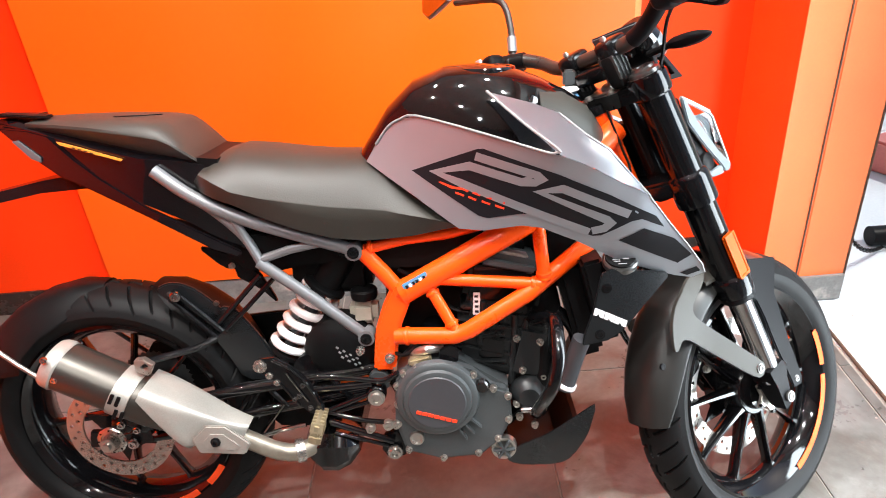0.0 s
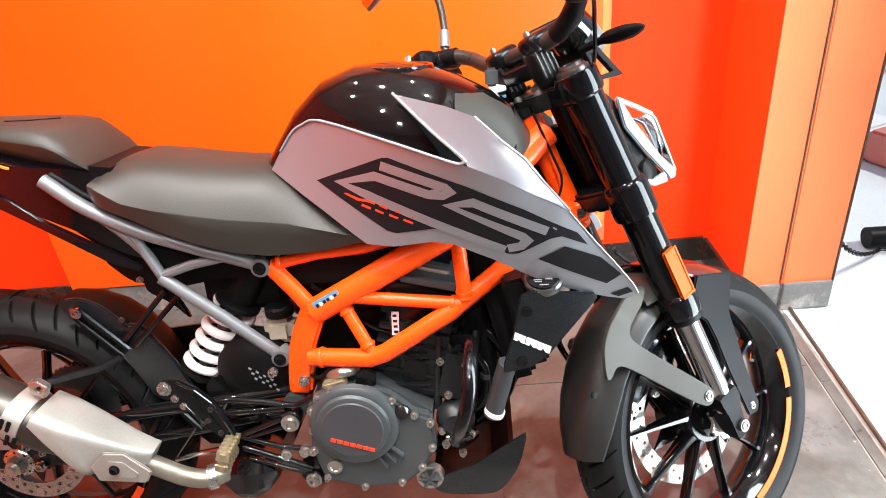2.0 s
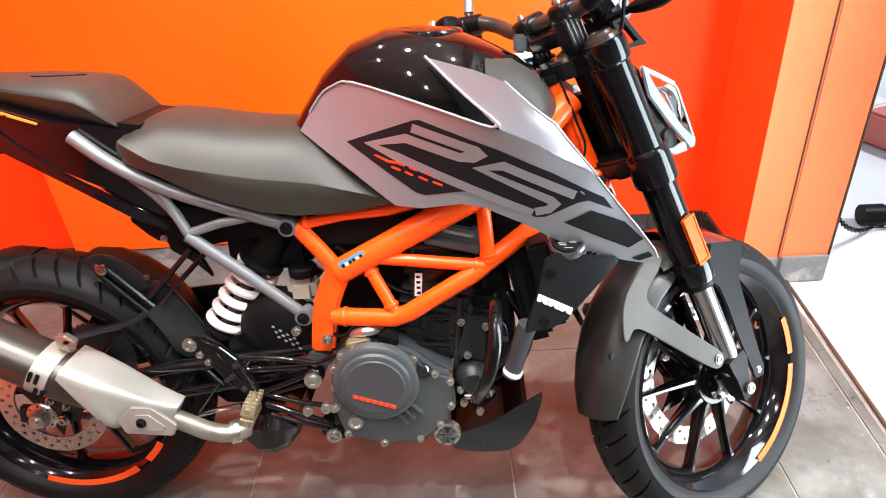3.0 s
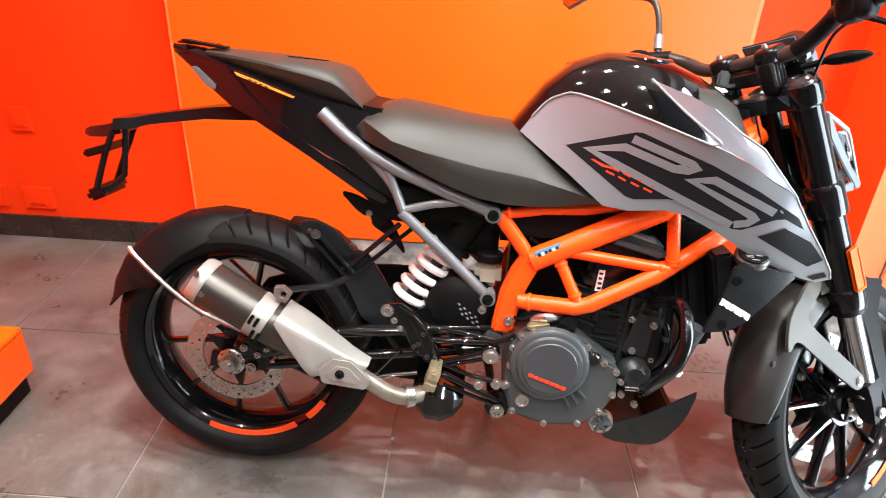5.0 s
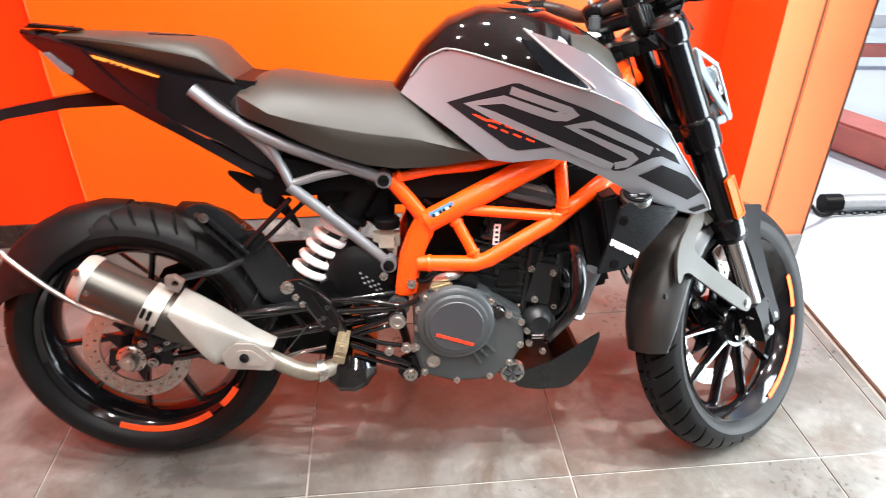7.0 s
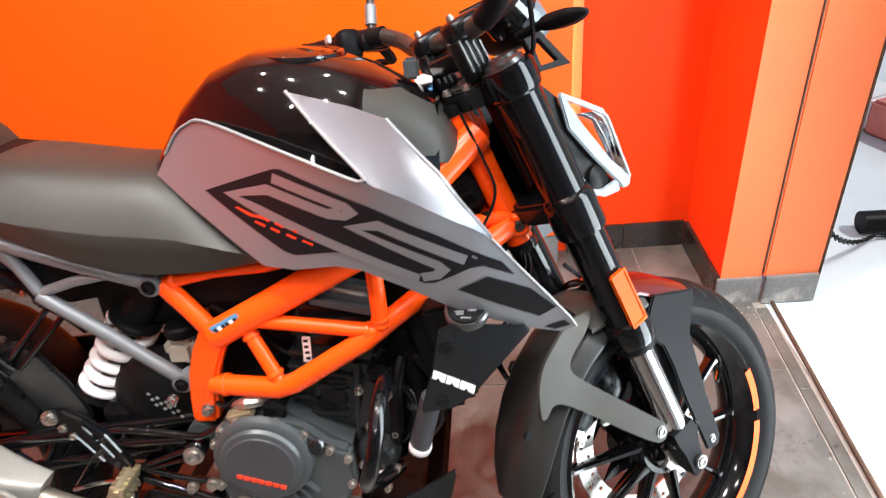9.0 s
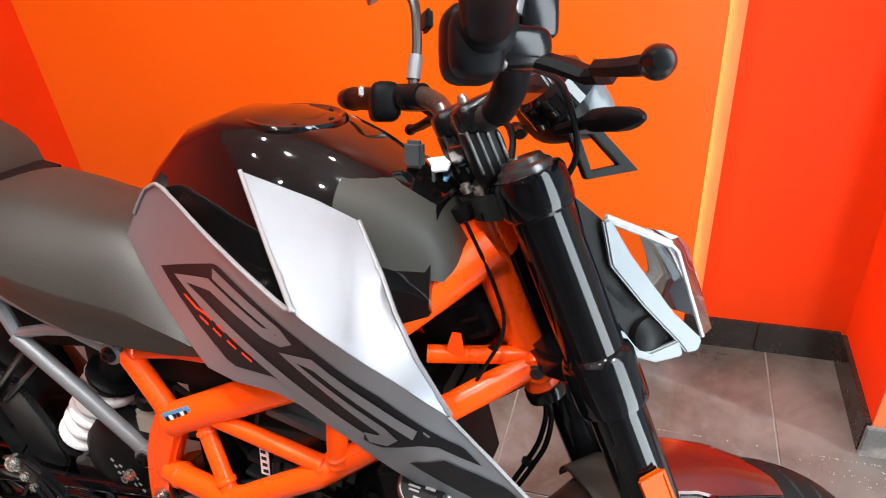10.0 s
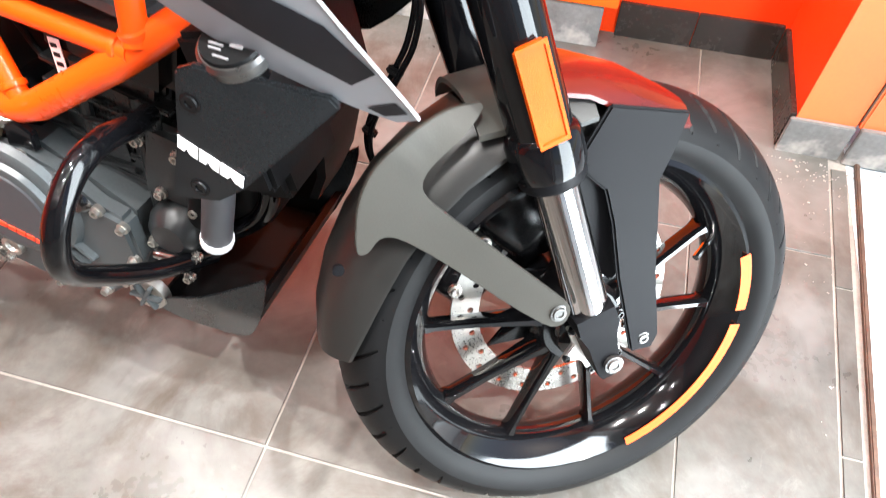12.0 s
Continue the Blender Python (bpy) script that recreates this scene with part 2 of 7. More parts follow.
def lathe(bm, profile, centre, axis, n=32, closed=False):
    """Turns (radius, height) pairs round an axis."""
    c, a = Vector(centre), Vector(axis).normalized()
    u = a.orthogonal().normalized()
    w = a.cross(u)
    rings = []
    for r, h in profile:
        if r < 1e-5:
            rings.append([bm.verts.new(c + a * h)])
        else:
            rings.append([bm.verts.new(c + a * h + r * (math.cos(6.28318531 * k / n) * u + math.sin(6.28318531 * k / n) * w)) for k in range(n)])
    pairs = list(zip(rings, rings[1:])) + ([(rings[-1], rings[0])] if closed else [])
    for p, q in pairs:
        for k in range(n):
            j = (k + 1) % n
            if len(p) == 1 and len(q) > 1:
                bm.faces.new((p[0], q[j], q[k]))
            elif len(q) == 1 and len(p) > 1:
                bm.faces.new((p[k], p[j], q[0]))
            elif len(p) > 1:
                bm.faces.new((p[k], p[j], q[j], q[k]))
    return bm


def loft(bm, sections, caps=True, ring=True):
    """Skins sections of equally many points."""
    rows = [[bm.verts.new(Vector(q)) for q in s] for s in sections]
    n = len(rows[0])
    for a, b in zip(rows, rows[1:]):
        for k in range(n if ring else n - 1):
            j = (k + 1) % n
            bm.faces.new((a[k], a[j], b[j], b[k]))
    if caps and ring:
        bm.faces.new(rows[0][::-1])
        bm.faces.new(rows[-1])
    return bm


def plate(bm, outline, place, thick, holes=(), bevel=0.0):
    """A plate of outline (a, b) pairs with holes; place(a, b, h) puts a point at height h of its thickness."""
    loops = [list(outline)] + [list(h) for h in holes]
    lo = []
    for lp in loops:
        vs = [bm.verts.new(place(a, b, 0.0)) for a, b in lp]
        lo.append((lp, vs, [bm.edges.new((vs[i], vs[(i + 1) % len(vs)])) for i in range(len(vs))]))
    edges = [e for _, _, es in lo for e in es]
    got = bmesh.ops.triangle_fill(bm, edges=edges, use_beauty=True, use_dissolve=False)
    faces = [f for f in got["geom"] if isinstance(f, bmesh.types.BMFace)]
    top = {}
    for lp, vs, _ in lo:
        for (a, b), v in zip(lp, vs):
            top[v] = bm.verts.new(place(a, b, thick))
    for f in faces:
        bm.faces.new([top[v] for v in reversed(f.verts)])
    for lp, vs, _ in lo:
        for i in range(len(vs)):
            a, b = vs[i], vs[(i + 1) % len(vs)]
            bm.faces.new((a, b, top[b], top[a]))
    if bevel:
        bmesh.ops.recalc_face_normals(bm, faces=bm.faces)
        rim = [e for e in bm.edges if len(e.link_faces) == 2 and e.calc_face_angle(0) > 0.9]
        bmesh.ops.bevel(bm, geom=rim, offset=bevel, segments=2, affect="EDGES", clamp_overlap=True)
    return bm


def side(y, sgn=-1):
    """Places a plate of (x, z) pairs standing lengthwise, growing outwards from y."""
    return lambda a, b, h: Vector((a, y + sgn * h, b))


def circle(x, z, r, n=12):
    return [(x + r * math.cos(6.28318531 * k / n), z + r * math.sin(6.28318531 * k / n)) for k in range(n)]


def box(bm, c, s, bevel=0.0, m=None, seg=2):
    """A box of size s at c with rounded edges; m turns it first."""
    got = bmesh.ops.create_cube(bm, size=1.0)
    vs = got["verts"]
    mm = Matrix.Translation(c) @ (m or Matrix()) @ Matrix.Diagonal((*s, 1))
    bmesh.ops.transform(bm, matrix=mm, verts=vs)
    if bevel:
        es = list({e for v in vs for e in v.link_edges})
        bmesh.ops.bevel(bm, geom=es, offset=bevel, segments=seg, affect="EDGES", clamp_overlap=True)
    return bm


def bolt(bm, p, axis=(0, -1, 0), r=0.008, h=0.006):
    """A flanged socket-head screw."""
    return lathe(bm, [(0.0, -0.004), (r * 1.35, -0.004), (r * 1.35, h * 0.25), (r, h * 0.3), (r * 0.95, h), (r * 0.55, h), (r * 0.5, h * 0.5), (0.0, h * 0.5)], p, axis, 12)


def thing(name, m, label, category, group="", kind=""):
    ob = new(name)
    ob.empty_display_size = 0.1
    ob.matrix_world = m
    return tagged(ob, label, category, group, kind)


def arch(x, w, zb, zt, n=14, e=2.6, wt=1.0, cy=0.0):
    """A section across the machine: half width w, from zb up to zt, rounded by the power e."""
    out = []
    for k in range(n + 1):
        a = math.pi * k / n
        c, s = math.cos(a), math.sin(a)
        y = math.copysign(abs(c) ** (2 / e), c) * w
        z = zb + (zt - zb) * abs(s) ** (2 / e)
        out.append((x, cy + y * (1 + (wt - 1) * (z - zb) / max(1e-6, zt - zb)), z))
    return out


def smooth_line(poly, times=2):
    """Cuts the corners of a closed outline so that it runs round."""
    for _ in range(times):
        out = []
        for i, (a, b) in enumerate(poly):
            c, d = poly[(i + 1) % len(poly)]
            out += [(a * 0.78 + c * 0.22, b * 0.78 + d * 0.22), (a * 0.22 + c * 0.78, b * 0.22 + d * 0.78)]
        poly = out
    return poly


def cushion(x, w, zb, zc, zt, n=22, e=3.0, tuck=0.93):
    """A seat's section: sides tucked in below a crease at zc, a crowned top up to zt."""
    top = []
    for k in range(n + 1):
        c = math.cos(math.pi * k / n)
        top.append((x, c * w, zc + (zt - zc) * (1 - abs(c) ** e)))
    mid = 1 - 0.3 * (1 - tuck)
    return [(x, w * tuck, zb), (x, w * mid, zc - 0.4 * (zc - zb))] + top + [(x, -w * mid, zc - 0.4 * (zc - zb)), (x, -w * tuck, zb)]


def pebble(bm, c, s, m=None, e=3.6, nu=20, nv=12):
    """A rounded block of size s at c (a superellipsoid); m turns it."""
    def pw(q, k):
        return math.copysign(abs(q) ** (2 / k), q)
    rows_ = []
    for j in range(1, nv):
        b = -math.pi / 2 + math.pi * j / nv
        rows_.append([Vector(c) + (m or Matrix()) @ V(s[0] / 2 * pw(math.cos(b), e) * pw(math.cos(6.2832 * i / nu), e), s[1] / 2 * pw(math.cos(b), e) * pw(math.sin(6.2832 * i / nu), e), s[2] / 2 * pw(math.sin(b), e)) for i in range(nu)])
    return loft(bm, rows_)

# ---- the room ----
FLOORED = ROOM @ pose(0, 0, -0.012)     # the floor lies a little under the origin


def slab(name, c, s, mat, label, category, bevel=0.0, kind="structure"):
    ob = part(name, box(BM(), (0, 0, 0), s, bevel), mat)
    ob.matrix_world = FLOORED @ pose(*c)
    return tagged(ob, label, category, kind=kind)


WALL_V, SIDE_U, END_V = 2.45, 1.1, 2.147
tagged(slab("floor", (-0.35, 0.35, -0.0315), (3.16, 4.3, 0.06), GROUT, "pale grout bed under brown-grey floor tiles", "floor"))
slab("wall_back", (-0.7, WALL_V + 0.075, 1.45), (3.6, 0.15, 2.9), RED_WALL, "red-orange painted back wall of the showroom", "wall")
slab("wall_left", (-2.45, 0.35, 1.45), (0.15, 4.3, 2.9), RED_WALL, "red-orange painted side wall", "wall")
# unseen wall and ceiling, added to close the room; their greys set the bounce
slab("wall_behind", (-0.35, -1.85, 1.45), (4.3, 0.12, 2.9), PLAIN_WALL, "unseen plain grey wall added opposite the display", "wall")
slab("ceiling", (-0.35, 0.3, 2.93), (4.4, 4.6, 0.1), WHITE_WALL, "unseen plain pale grey ceiling added for its bounce", "ceiling")
# the return wall, its end face towards the shopfront and the outer pier
slab("wall_return", (SIDE_U + 0.056, (WALL_V + END_V) / 2, 1.47), (0.112, WALL_V - END_V, 2.82), RED_WALL, "red-orange return wall beside the shopfront", "wall")
# end face and pier: daylight painted in as a paler orange
slab("wall_end", (SIDE_U + 0.056, END_V, 1.48), (0.111, 0.006, 2.8), LIT_WALL, "end of the return wall, orange painted paler for daylight", "wall")
slab("pier", (1.291, END_V + 0.06, 1.48), (0.148, 0.135, 2.8), LIT_WALL, "outer pier of the shopfront, orange painted paler for daylight", "pier", 0.004)
slab("edge_rail", (1.369, END_V + 0.023, 1.42), (0.006, 0.06, 2.84), RUST, "rusty steel shutter rail on the outer pier", "rail", 0.002)
# unseen beam and wall, added to bound the daylight opening
slab("lintel", (1.22, 0.1, 2.72), (0.2, 3.9, 0.32), WHITE_WALL, "unseen grey beam added over the shopfront opening", "beam")
slab("wall_right", (1.22, -0.7, 1.3), (0.15, 2.3, 2.6), PLAIN_WALL, "unseen plain grey wall added beside the shopfront opening", "wall")
# plinths
slab("baseboard_end", (SIDE_U + 0.05, END_V - 0.009, 0.043), (0.122, 0.012, 0.086), GREY_PLINTH, "chipped grey plinth under the return wall", "plinth", 0.002)
slab("baseboard_pier", (1.291, END_V - 0.0145, 0.045), (0.144, 0.014, 0.09), GREY_PLINTH, "grey stone plinth under the outer pier", "plinth", 0.002)
slab("trim_caulk", (1.214, END_V - 0.005, 1.45), (0.003, 0.004, 2.7), RUST, "dark open joint between wall and pier", "trim")
# threshold and pavement outside
t_bar = part("threshold", box(BM(), (0, 0, 0), (0.009, 3.4, 0.01), 0.002), RUST)
t_bar.matrix_world = FLOORED @ pose(1.16, 0.43, 0.004, 0, 0, -3.0)
tagged(t_bar, "dirty brown metal threshold strip of the shopfront", "threshold", kind="structure")
gr = part("ground", box(BM(), (0, 0, 0), (60, 80, 0.06)), PALE_CONCRETE)
gr.matrix_world = FLOORED @ pose(31.22, 5.0, -0.034)
tagged(gr, "pale sunlit pavement outside the shop", "pavement", kind="structure")

# backlit wall panel with its own tiled base
panel = thing("wall_panel", FLOORED @ pose(-0.179, 0, 0), "backlit orange display panel standing proud of the wall", "wall panel", kind="structure")
part("board", box(BM(), (0, WALL_V - 0.0525, 1.47), (1.786, 0.045, 2.72), 0.003), PANEL_WALL, panel)
part("base", box(BM(), (-0.012, WALL_V - 0.0405, 0.053), (1.75, 0.06, 0.106), 0.002), GREY_PLINTH, panel, "grey tiled base")
for sx in (-1, 1):
    part("led_strip", box(BM(), (sx * 0.879, WALL_V - 0.016, 1.47), (0.008, 0.008, 2.6)), WARM_LED, panel, "warm white light strip")
    # the strip's glow beside the panel, put in as a paler raised band
    part("glow_band", box(BM(), (sx * 0.914, WALL_V - 0.004, 1.47), (0.034, 0.008, 2.72), 0.001), LIT_WALL, panel, "strip glow on the wall, painted as a pale orange band")

# skirting tiles
SK = 0.09
k = 0
sk_back = thing("baseboard_back", FLOORED.copy(), "dark brown glazed skirting tiles along the back wall", "skirting", kind="structure")
for u0, u1 in ((0.72, 0.898), (0.9, 1.088)):
    part("tile", box(BM(), ((u0 + u1) / 2, WALL_V - 0.006, SK / 2), (u1 - u0, 0.012, SK), 0.0015), SKIRT_TILE, sk_back)
for i in range(4):
    part("tile", box(BM(), (-1.062 - 0.15 - i * 0.302, WALL_V - 0.006, SK / 2), (0.3, 0.012, SK), 0.0015), SKIRT_TILE, sk_back)
sk_side = thing("baseboard_side", FLOORED.copy(), "dark brown glazed skirting tiles on the return wall", "skirting", kind="structure")
part("tile", box(BM(), (SIDE_U - 0.006, (WALL_V + END_V) / 2 - 0.006, SK / 2), (0.012, WALL_V - END_V - 0.012, SK), 0.0015), SKIRT_TILE, sk_side)

# outlet plates painted over with the wall
for u, z, w, h in ((-1.687, 0.467, 0.078, 0.088), (-1.9, 0.167, 0.17, 0.088), (-1.696, 0.165, 0.112, 0.088)):
    o = thing("wall_outlet", FLOORED @ pose(u, WALL_V, z), "electrical outlet plate painted over red-orange", "outlet", "painted outlets")
    part("plate", box(BM(), (0, -0.005, 0), (w, 0.01, h), 0.003), RED_WALL, o)
    part("insert", box(BM(), (0, -0.0115, 0), (w * 0.55, 0.004, h * 0.6), 0.001), RED_WALL, o)
    for sx in (-1, 1):
        part("rocker", box(BM(), (sx * w * 0.13, -0.015, 0), (w * 0.2, 0.004, h * 0.42), 0.001), RED_WALL, o)

# orange platform
pf = thing("display_platform", FLOORED @ pose(-1.245, 1.62, 0), "orange display platform on a recessed dark base", "platform")
part("deck", box(BM(), (-0.45, -0.65, 0.195), (0.9, 1.3, 0.012), 0.003), PANEL_WALL, pf)
part("body", box(BM(), (-0.45, -0.65, 0.125), (0.9, 1.3, 0.126), 0.004), PANEL_WALL, pf)
part("plinth", box(BM(), (-0.458, -0.658, 0.031), (0.884, 1.284, 0.062), 0.002), MATT_BLACK, pf, "black recessed base")

# loose barrier outside: pipe with chain, and a red and grey striped kerb block
pipe = thing("barrier_pipe", FLOORED @ pose(1.655, 2.447, 0.035), "grey steel barrier pipe lying on the pavement", "pipe")
part("pipe", tube(BM(), [(0, 0, 0), (0.55, -0.02, 0)], 0.032, 20), GALV, pipe)
part("socket", tube(BM(), [(-0.012, 0, 0), (0.06, -0.002, 0)], 0.036, 20), MATT_BLACK, pipe)


def chain(name, m, a, b, sag, links, label):
    ob = thing(name, m, label, "chain")
    for i in range(links):
        s = (i + 0.5) / links
        c = Vector(a).lerp(Vector(b), s) - V(0, 0, sag * 4 * s * (1 - s))
        d = (Vector(b) - Vector(a)) - V(0, 0, sag * 4 * (1 - 2 * s))
        d.normalize()
        u = d.cross(V(0, 0, 1)).normalized()
        if i % 2:
            u = d.cross(u)
        half = (Vector(b) - Vector(a)).length / links * 0.8
        pts = [c + d * half * math.cos(q) * 0.9 + u * 0.007 * math.sin(q) for q in [6.2832 * j / 10 for j in range(10)]]
        part("link", tube(BM(), pts, 0.0022, 6, closed=True), MATT_BLACK, ob)
    return ob


chain("chain", FLOORED, (1.38, 2.17, 0.2), (1.665, 2.4, 0.014), 0.03, 20, "dark steel chain hanging from the pier to the pipe")
chain("chain", FLOORED, (1.67, 2.4, 0.012), (2.17, 2.395, 0.012), 0.0, 20, "dark steel chain lying beside the barrier pipe")
# barrier colours are lightened to look overexposed in daylight
kb = thing("barrier_block", FLOORED @ pose(2.32, 2.62, 0, 0, 0, -68), "red and grey striped barrier block outside, lightened for daylight glare", "barrier")
for i in range(5):
    part("section", box(BM(), (-0.8 + i * 0.4, 0, 0.07), (0.398, 0.2, 0.14), 0.012), GLARE_RED if i % 2 else GLARE_METAL, kb)
kb2 = thing("barrier_rail", FLOORED @ pose(2.9, 4.3, 0, 0, 0, -6), "grey and red rail barrier far outside, lightened for daylight glare", "barrier")
part("rail", box(BM(), (0, 0, 0.3), (2.6, 0.06, 0.08), 0.01), GLARE_METAL, kb2)
part("rail", box(BM(), (0, 0, 0.12), (2.6, 0.06, 0.08), 0.01), GLARE_RED, kb2)
for sx in (-1, 0, 1):
    part("post", box(BM(), (sx * 1.2, 0.04, 0.19), (0.05, 0.03, 0.38), 0.004), GLARE_METAL, kb2)


# plaster crumbs and flakes swept against the walls
rng = random.Random(4)
crumbs = BM()
for cu, cv, ru, rv_, count in ((1.15, 2.085, 0.06, 0.03, 44), (1.2, 2.03, 0.02, 0.06, 20), (0.7, 2.2, 0.09, 0.05, 40), (1.03, 2.12, 0.05, 0.04, 40), (1.3, 2.08, 0.07, 0.02, 30), (1.15, 1.9, 0.02, 0.2, 26)):
    for _ in range(count):
        size = rng.choice((0.0008, 0.0012, 0.0018, 0.003))
        turn = Matrix.Rotation(rng.uniform(0, 6.28), 4, "Z")
        box(crumbs, (min(1.4, rng.gauss(cu, ru)), min(2.11, rng.gauss(cv, rv_)), 0.0026), (size * rng.uniform(0.7, 2.2), size, 0.0016), 0, turn)
cr = part("plaster_crumbs", crumbs, DUST, smooth=False)
cr.matrix_world = FLOORED.copy()
tagged(cr, "pale plaster crumbs and flakes on the floor by the wall", "debris", kind="stuff")

# ---- the motorcycle, in its own axes: x ahead from the rear axle, y to its left, z up ----
LEAN_BIKE, HEADING, STEER_ANGLE, RAKE = 9.7, -4.1, 35.0, 23.5
bike = thing("motorcycle", pose(-0.549, 1.490, 0.012, -LEAN_BIKE, 0.57, HEADING) @ Matrix.Scale(1.008, 4), "grey, black and orange naked sport motorcycle leaning on its side stand", "motorcycle")
FOOT = V(1.437, 0, 0)
AXIS = V(-math.sin(radians(RAKE)), 0, math.cos(radians(RAKE)))
STEER = Matrix.Translation(FOOT) @ Matrix.Rotation(radians(STEER_ANGLE), 4, AXIS) @ Matrix.Translation(-FOOT) @ Matrix.Translation((1.31, 0, 0.262)) @ Matrix.Rotation(radians(-2.3), 4, "X") @ Matrix.Translation((-1.31, 0, -0.262))


def steered(bm):
    bm.transform(STEER)
    return bm


def steered_low(bm):
    """For the parts that hang on the axle."""
    bm.transform(Matrix.Translation((-0.026, 0, 0.002)))
    return steered(bm)


def tyre(R, half, bead, bw, cx, cz, period, n=1176):
    """A tyre with a rounded crown and slanting grooves cut into its tread."""
    prof = []
    steps = 64
    a_max = math.asin(1 / 1.03)
    depth = 0.0401
    for i in range(steps + 1):
        s = -1 + 2 * i / steps
        y = half * math.sin(s * a_max)
        z = R - depth * 1.15 * (1 - math.cos(s * a_max)) ** 0.9
        prof.append((z, y, s))
    z_end = prof[-1][0]
    wall = [(z_end - (z_end - bead) * f, half * 1.0 + g) for f, g in ((0.25, 0.0015), (0.5, -0.001), (0.75, -0.006), (1.0, bw - half))]
    full = [(r, -y, -2.0) for r, y in reversed(wall)] + prof + [(r, y, 2.0) for r, y in wall]
    bm = BM()
    rows = []
    for r, y, s in full:
        row = []
        for k in range(n):
            a = 2 * math.pi * k / n
            rr = r
            if 0.16 < abs(s) <= 1.0:
                f = (k * period / n + 0.95 * abs(s) ** 1.3 * (1 if s > 0 else -1) + (0.5 if s > 0 else 0.0)) % 1.0
                long = 0.97 if int(k * period / n + 2) % 2 else 0.8
                if f < 0.12 and abs(s) < long:
                    rr -= 0.007 * math.sqrt(max(0.0, 1 - ((f - 0.06) / 0.06) ** 2))
            elif abs(s) < 0.12:
                f = (k * period / n) % 1.0
                if f < 0.6 and abs(s - 0.05 * math.sin(2 * math.pi * f)) < 0.04:
                    rr -= 0.004
            row.append(bm.verts.new((cx + rr * math.sin(a), y, cz + rr * math.cos(a))))
        rows.append(row)
    for p, q in zip(rows, rows[1:]):
        for k in range(n):
            j = (k + 1) % n
            bm.faces.new((p[k], p[j], q[j], q[k]))
    return bm


def rim_mesh(r_lip, bw, cx, cz):
    prof = [(r_lip, -bw), (r_lip - 0.006, -bw - 0.003), (r_lip - 0.011, -bw + 0.002), (r_lip - 0.021, -bw + 0.012), (r_lip - 0.031, -0.014), (r_lip - 0.035, 0),
            (r_lip - 0.031, 0.014), (r_lip - 0.021, bw - 0.012), (r_lip - 0.011, bw - 0.002), (r_lip - 0.006, bw + 0.003), (r_lip, bw), (r_lip - 0.006, 0)]
    return lathe(BM(), prof, (cx, 0, cz), (0, 1, 0), 96, closed=True)


def spoke(cx, cz, a, r0, r1, off, lean):
    """One tapered spoke of a cast wheel, from the hub out to the rim at angle a."""
    d, w = V(math.sin(a), 0, math.cos(a)), V(math.cos(a), 0, -math.sin(a))
    secs = []
    for f, wd, th in ((0, 0.0105, 0.02), (0.2, 0.0062, 0.016), (0.6, 0.0044, 0.012), (0.9, 0.0047, 0.012), (1.0, 0.009, 0.015)):
        c = V(cx, off * (1 - f), cz) + d * (r0 + (r1 - r0) * f) + w * lean * (1 - f) 
        secs.append([c + w * sx * wd * (0.55 if abs(sy) > 1 else 1) + V(0, 1, 0) * (sy if abs(sy) <= 1 else sy / 1.6 * 1.0) * th
                     for sx, sy in ((-1, -0.7), (-1, -1.6), (1, -1.6), (1, -0.7), (1, 0.7), (1, 1.6), (-1, 1.6), (-1, 0.7))])
    return loft(BM(), secs)


def disc(cx, cz, y, r0, r1, holes, rows, th=0.0045):
    hs = []
    for j in range(rows):
        for i in range(holes):
            a = 2 * math.pi * (i + 0.5 * j) / holes
            rr = r0 + (r1 - r0) * (0.3 + 0.4 * j / max(1, rows - 1))
            hs.append(circle(cx + rr * math.cos(a), cz + rr * math.sin(a), 0.0042, 8))
    hs.append(circle(cx, cz, r0, 40))
    return plate(BM(), circle(cx, cz, r1, 72), side(y), th, hs)


def arc_tape(cx, cz, y, r0, r1, a0, a1, n=28):
    """A strip of tape on the rim's flank between two angles (degrees from straight down, ahead positive)."""
    pts = [(cx + r1 * math.sin(radians(a0 + (a1 - a0) * i / n)), cz - r1 * math.cos(radians(a0 + (a1 - a0) * i / n))) for i in range(n + 1)]
    pts += [(cx + r0 * math.sin(radians(a1 - (a1 - a0) * i / n)), cz - r0 * math.cos(radians(a1 - (a1 - a0) * i / n))) for i in range(n + 1)]
    return plate(BM(), pts, side(y), 0.0009)


RX, RY, RZ, RR = -0.010, -0.010, 0.277, 0.3005
FX, FY0, FZ, FR = 1.305, 0.0, 0.259, 0.291


# rear wheel
def sideways(bm, d):
    bm.transform(Matrix.Translation((0, d, 0)))
    return bm


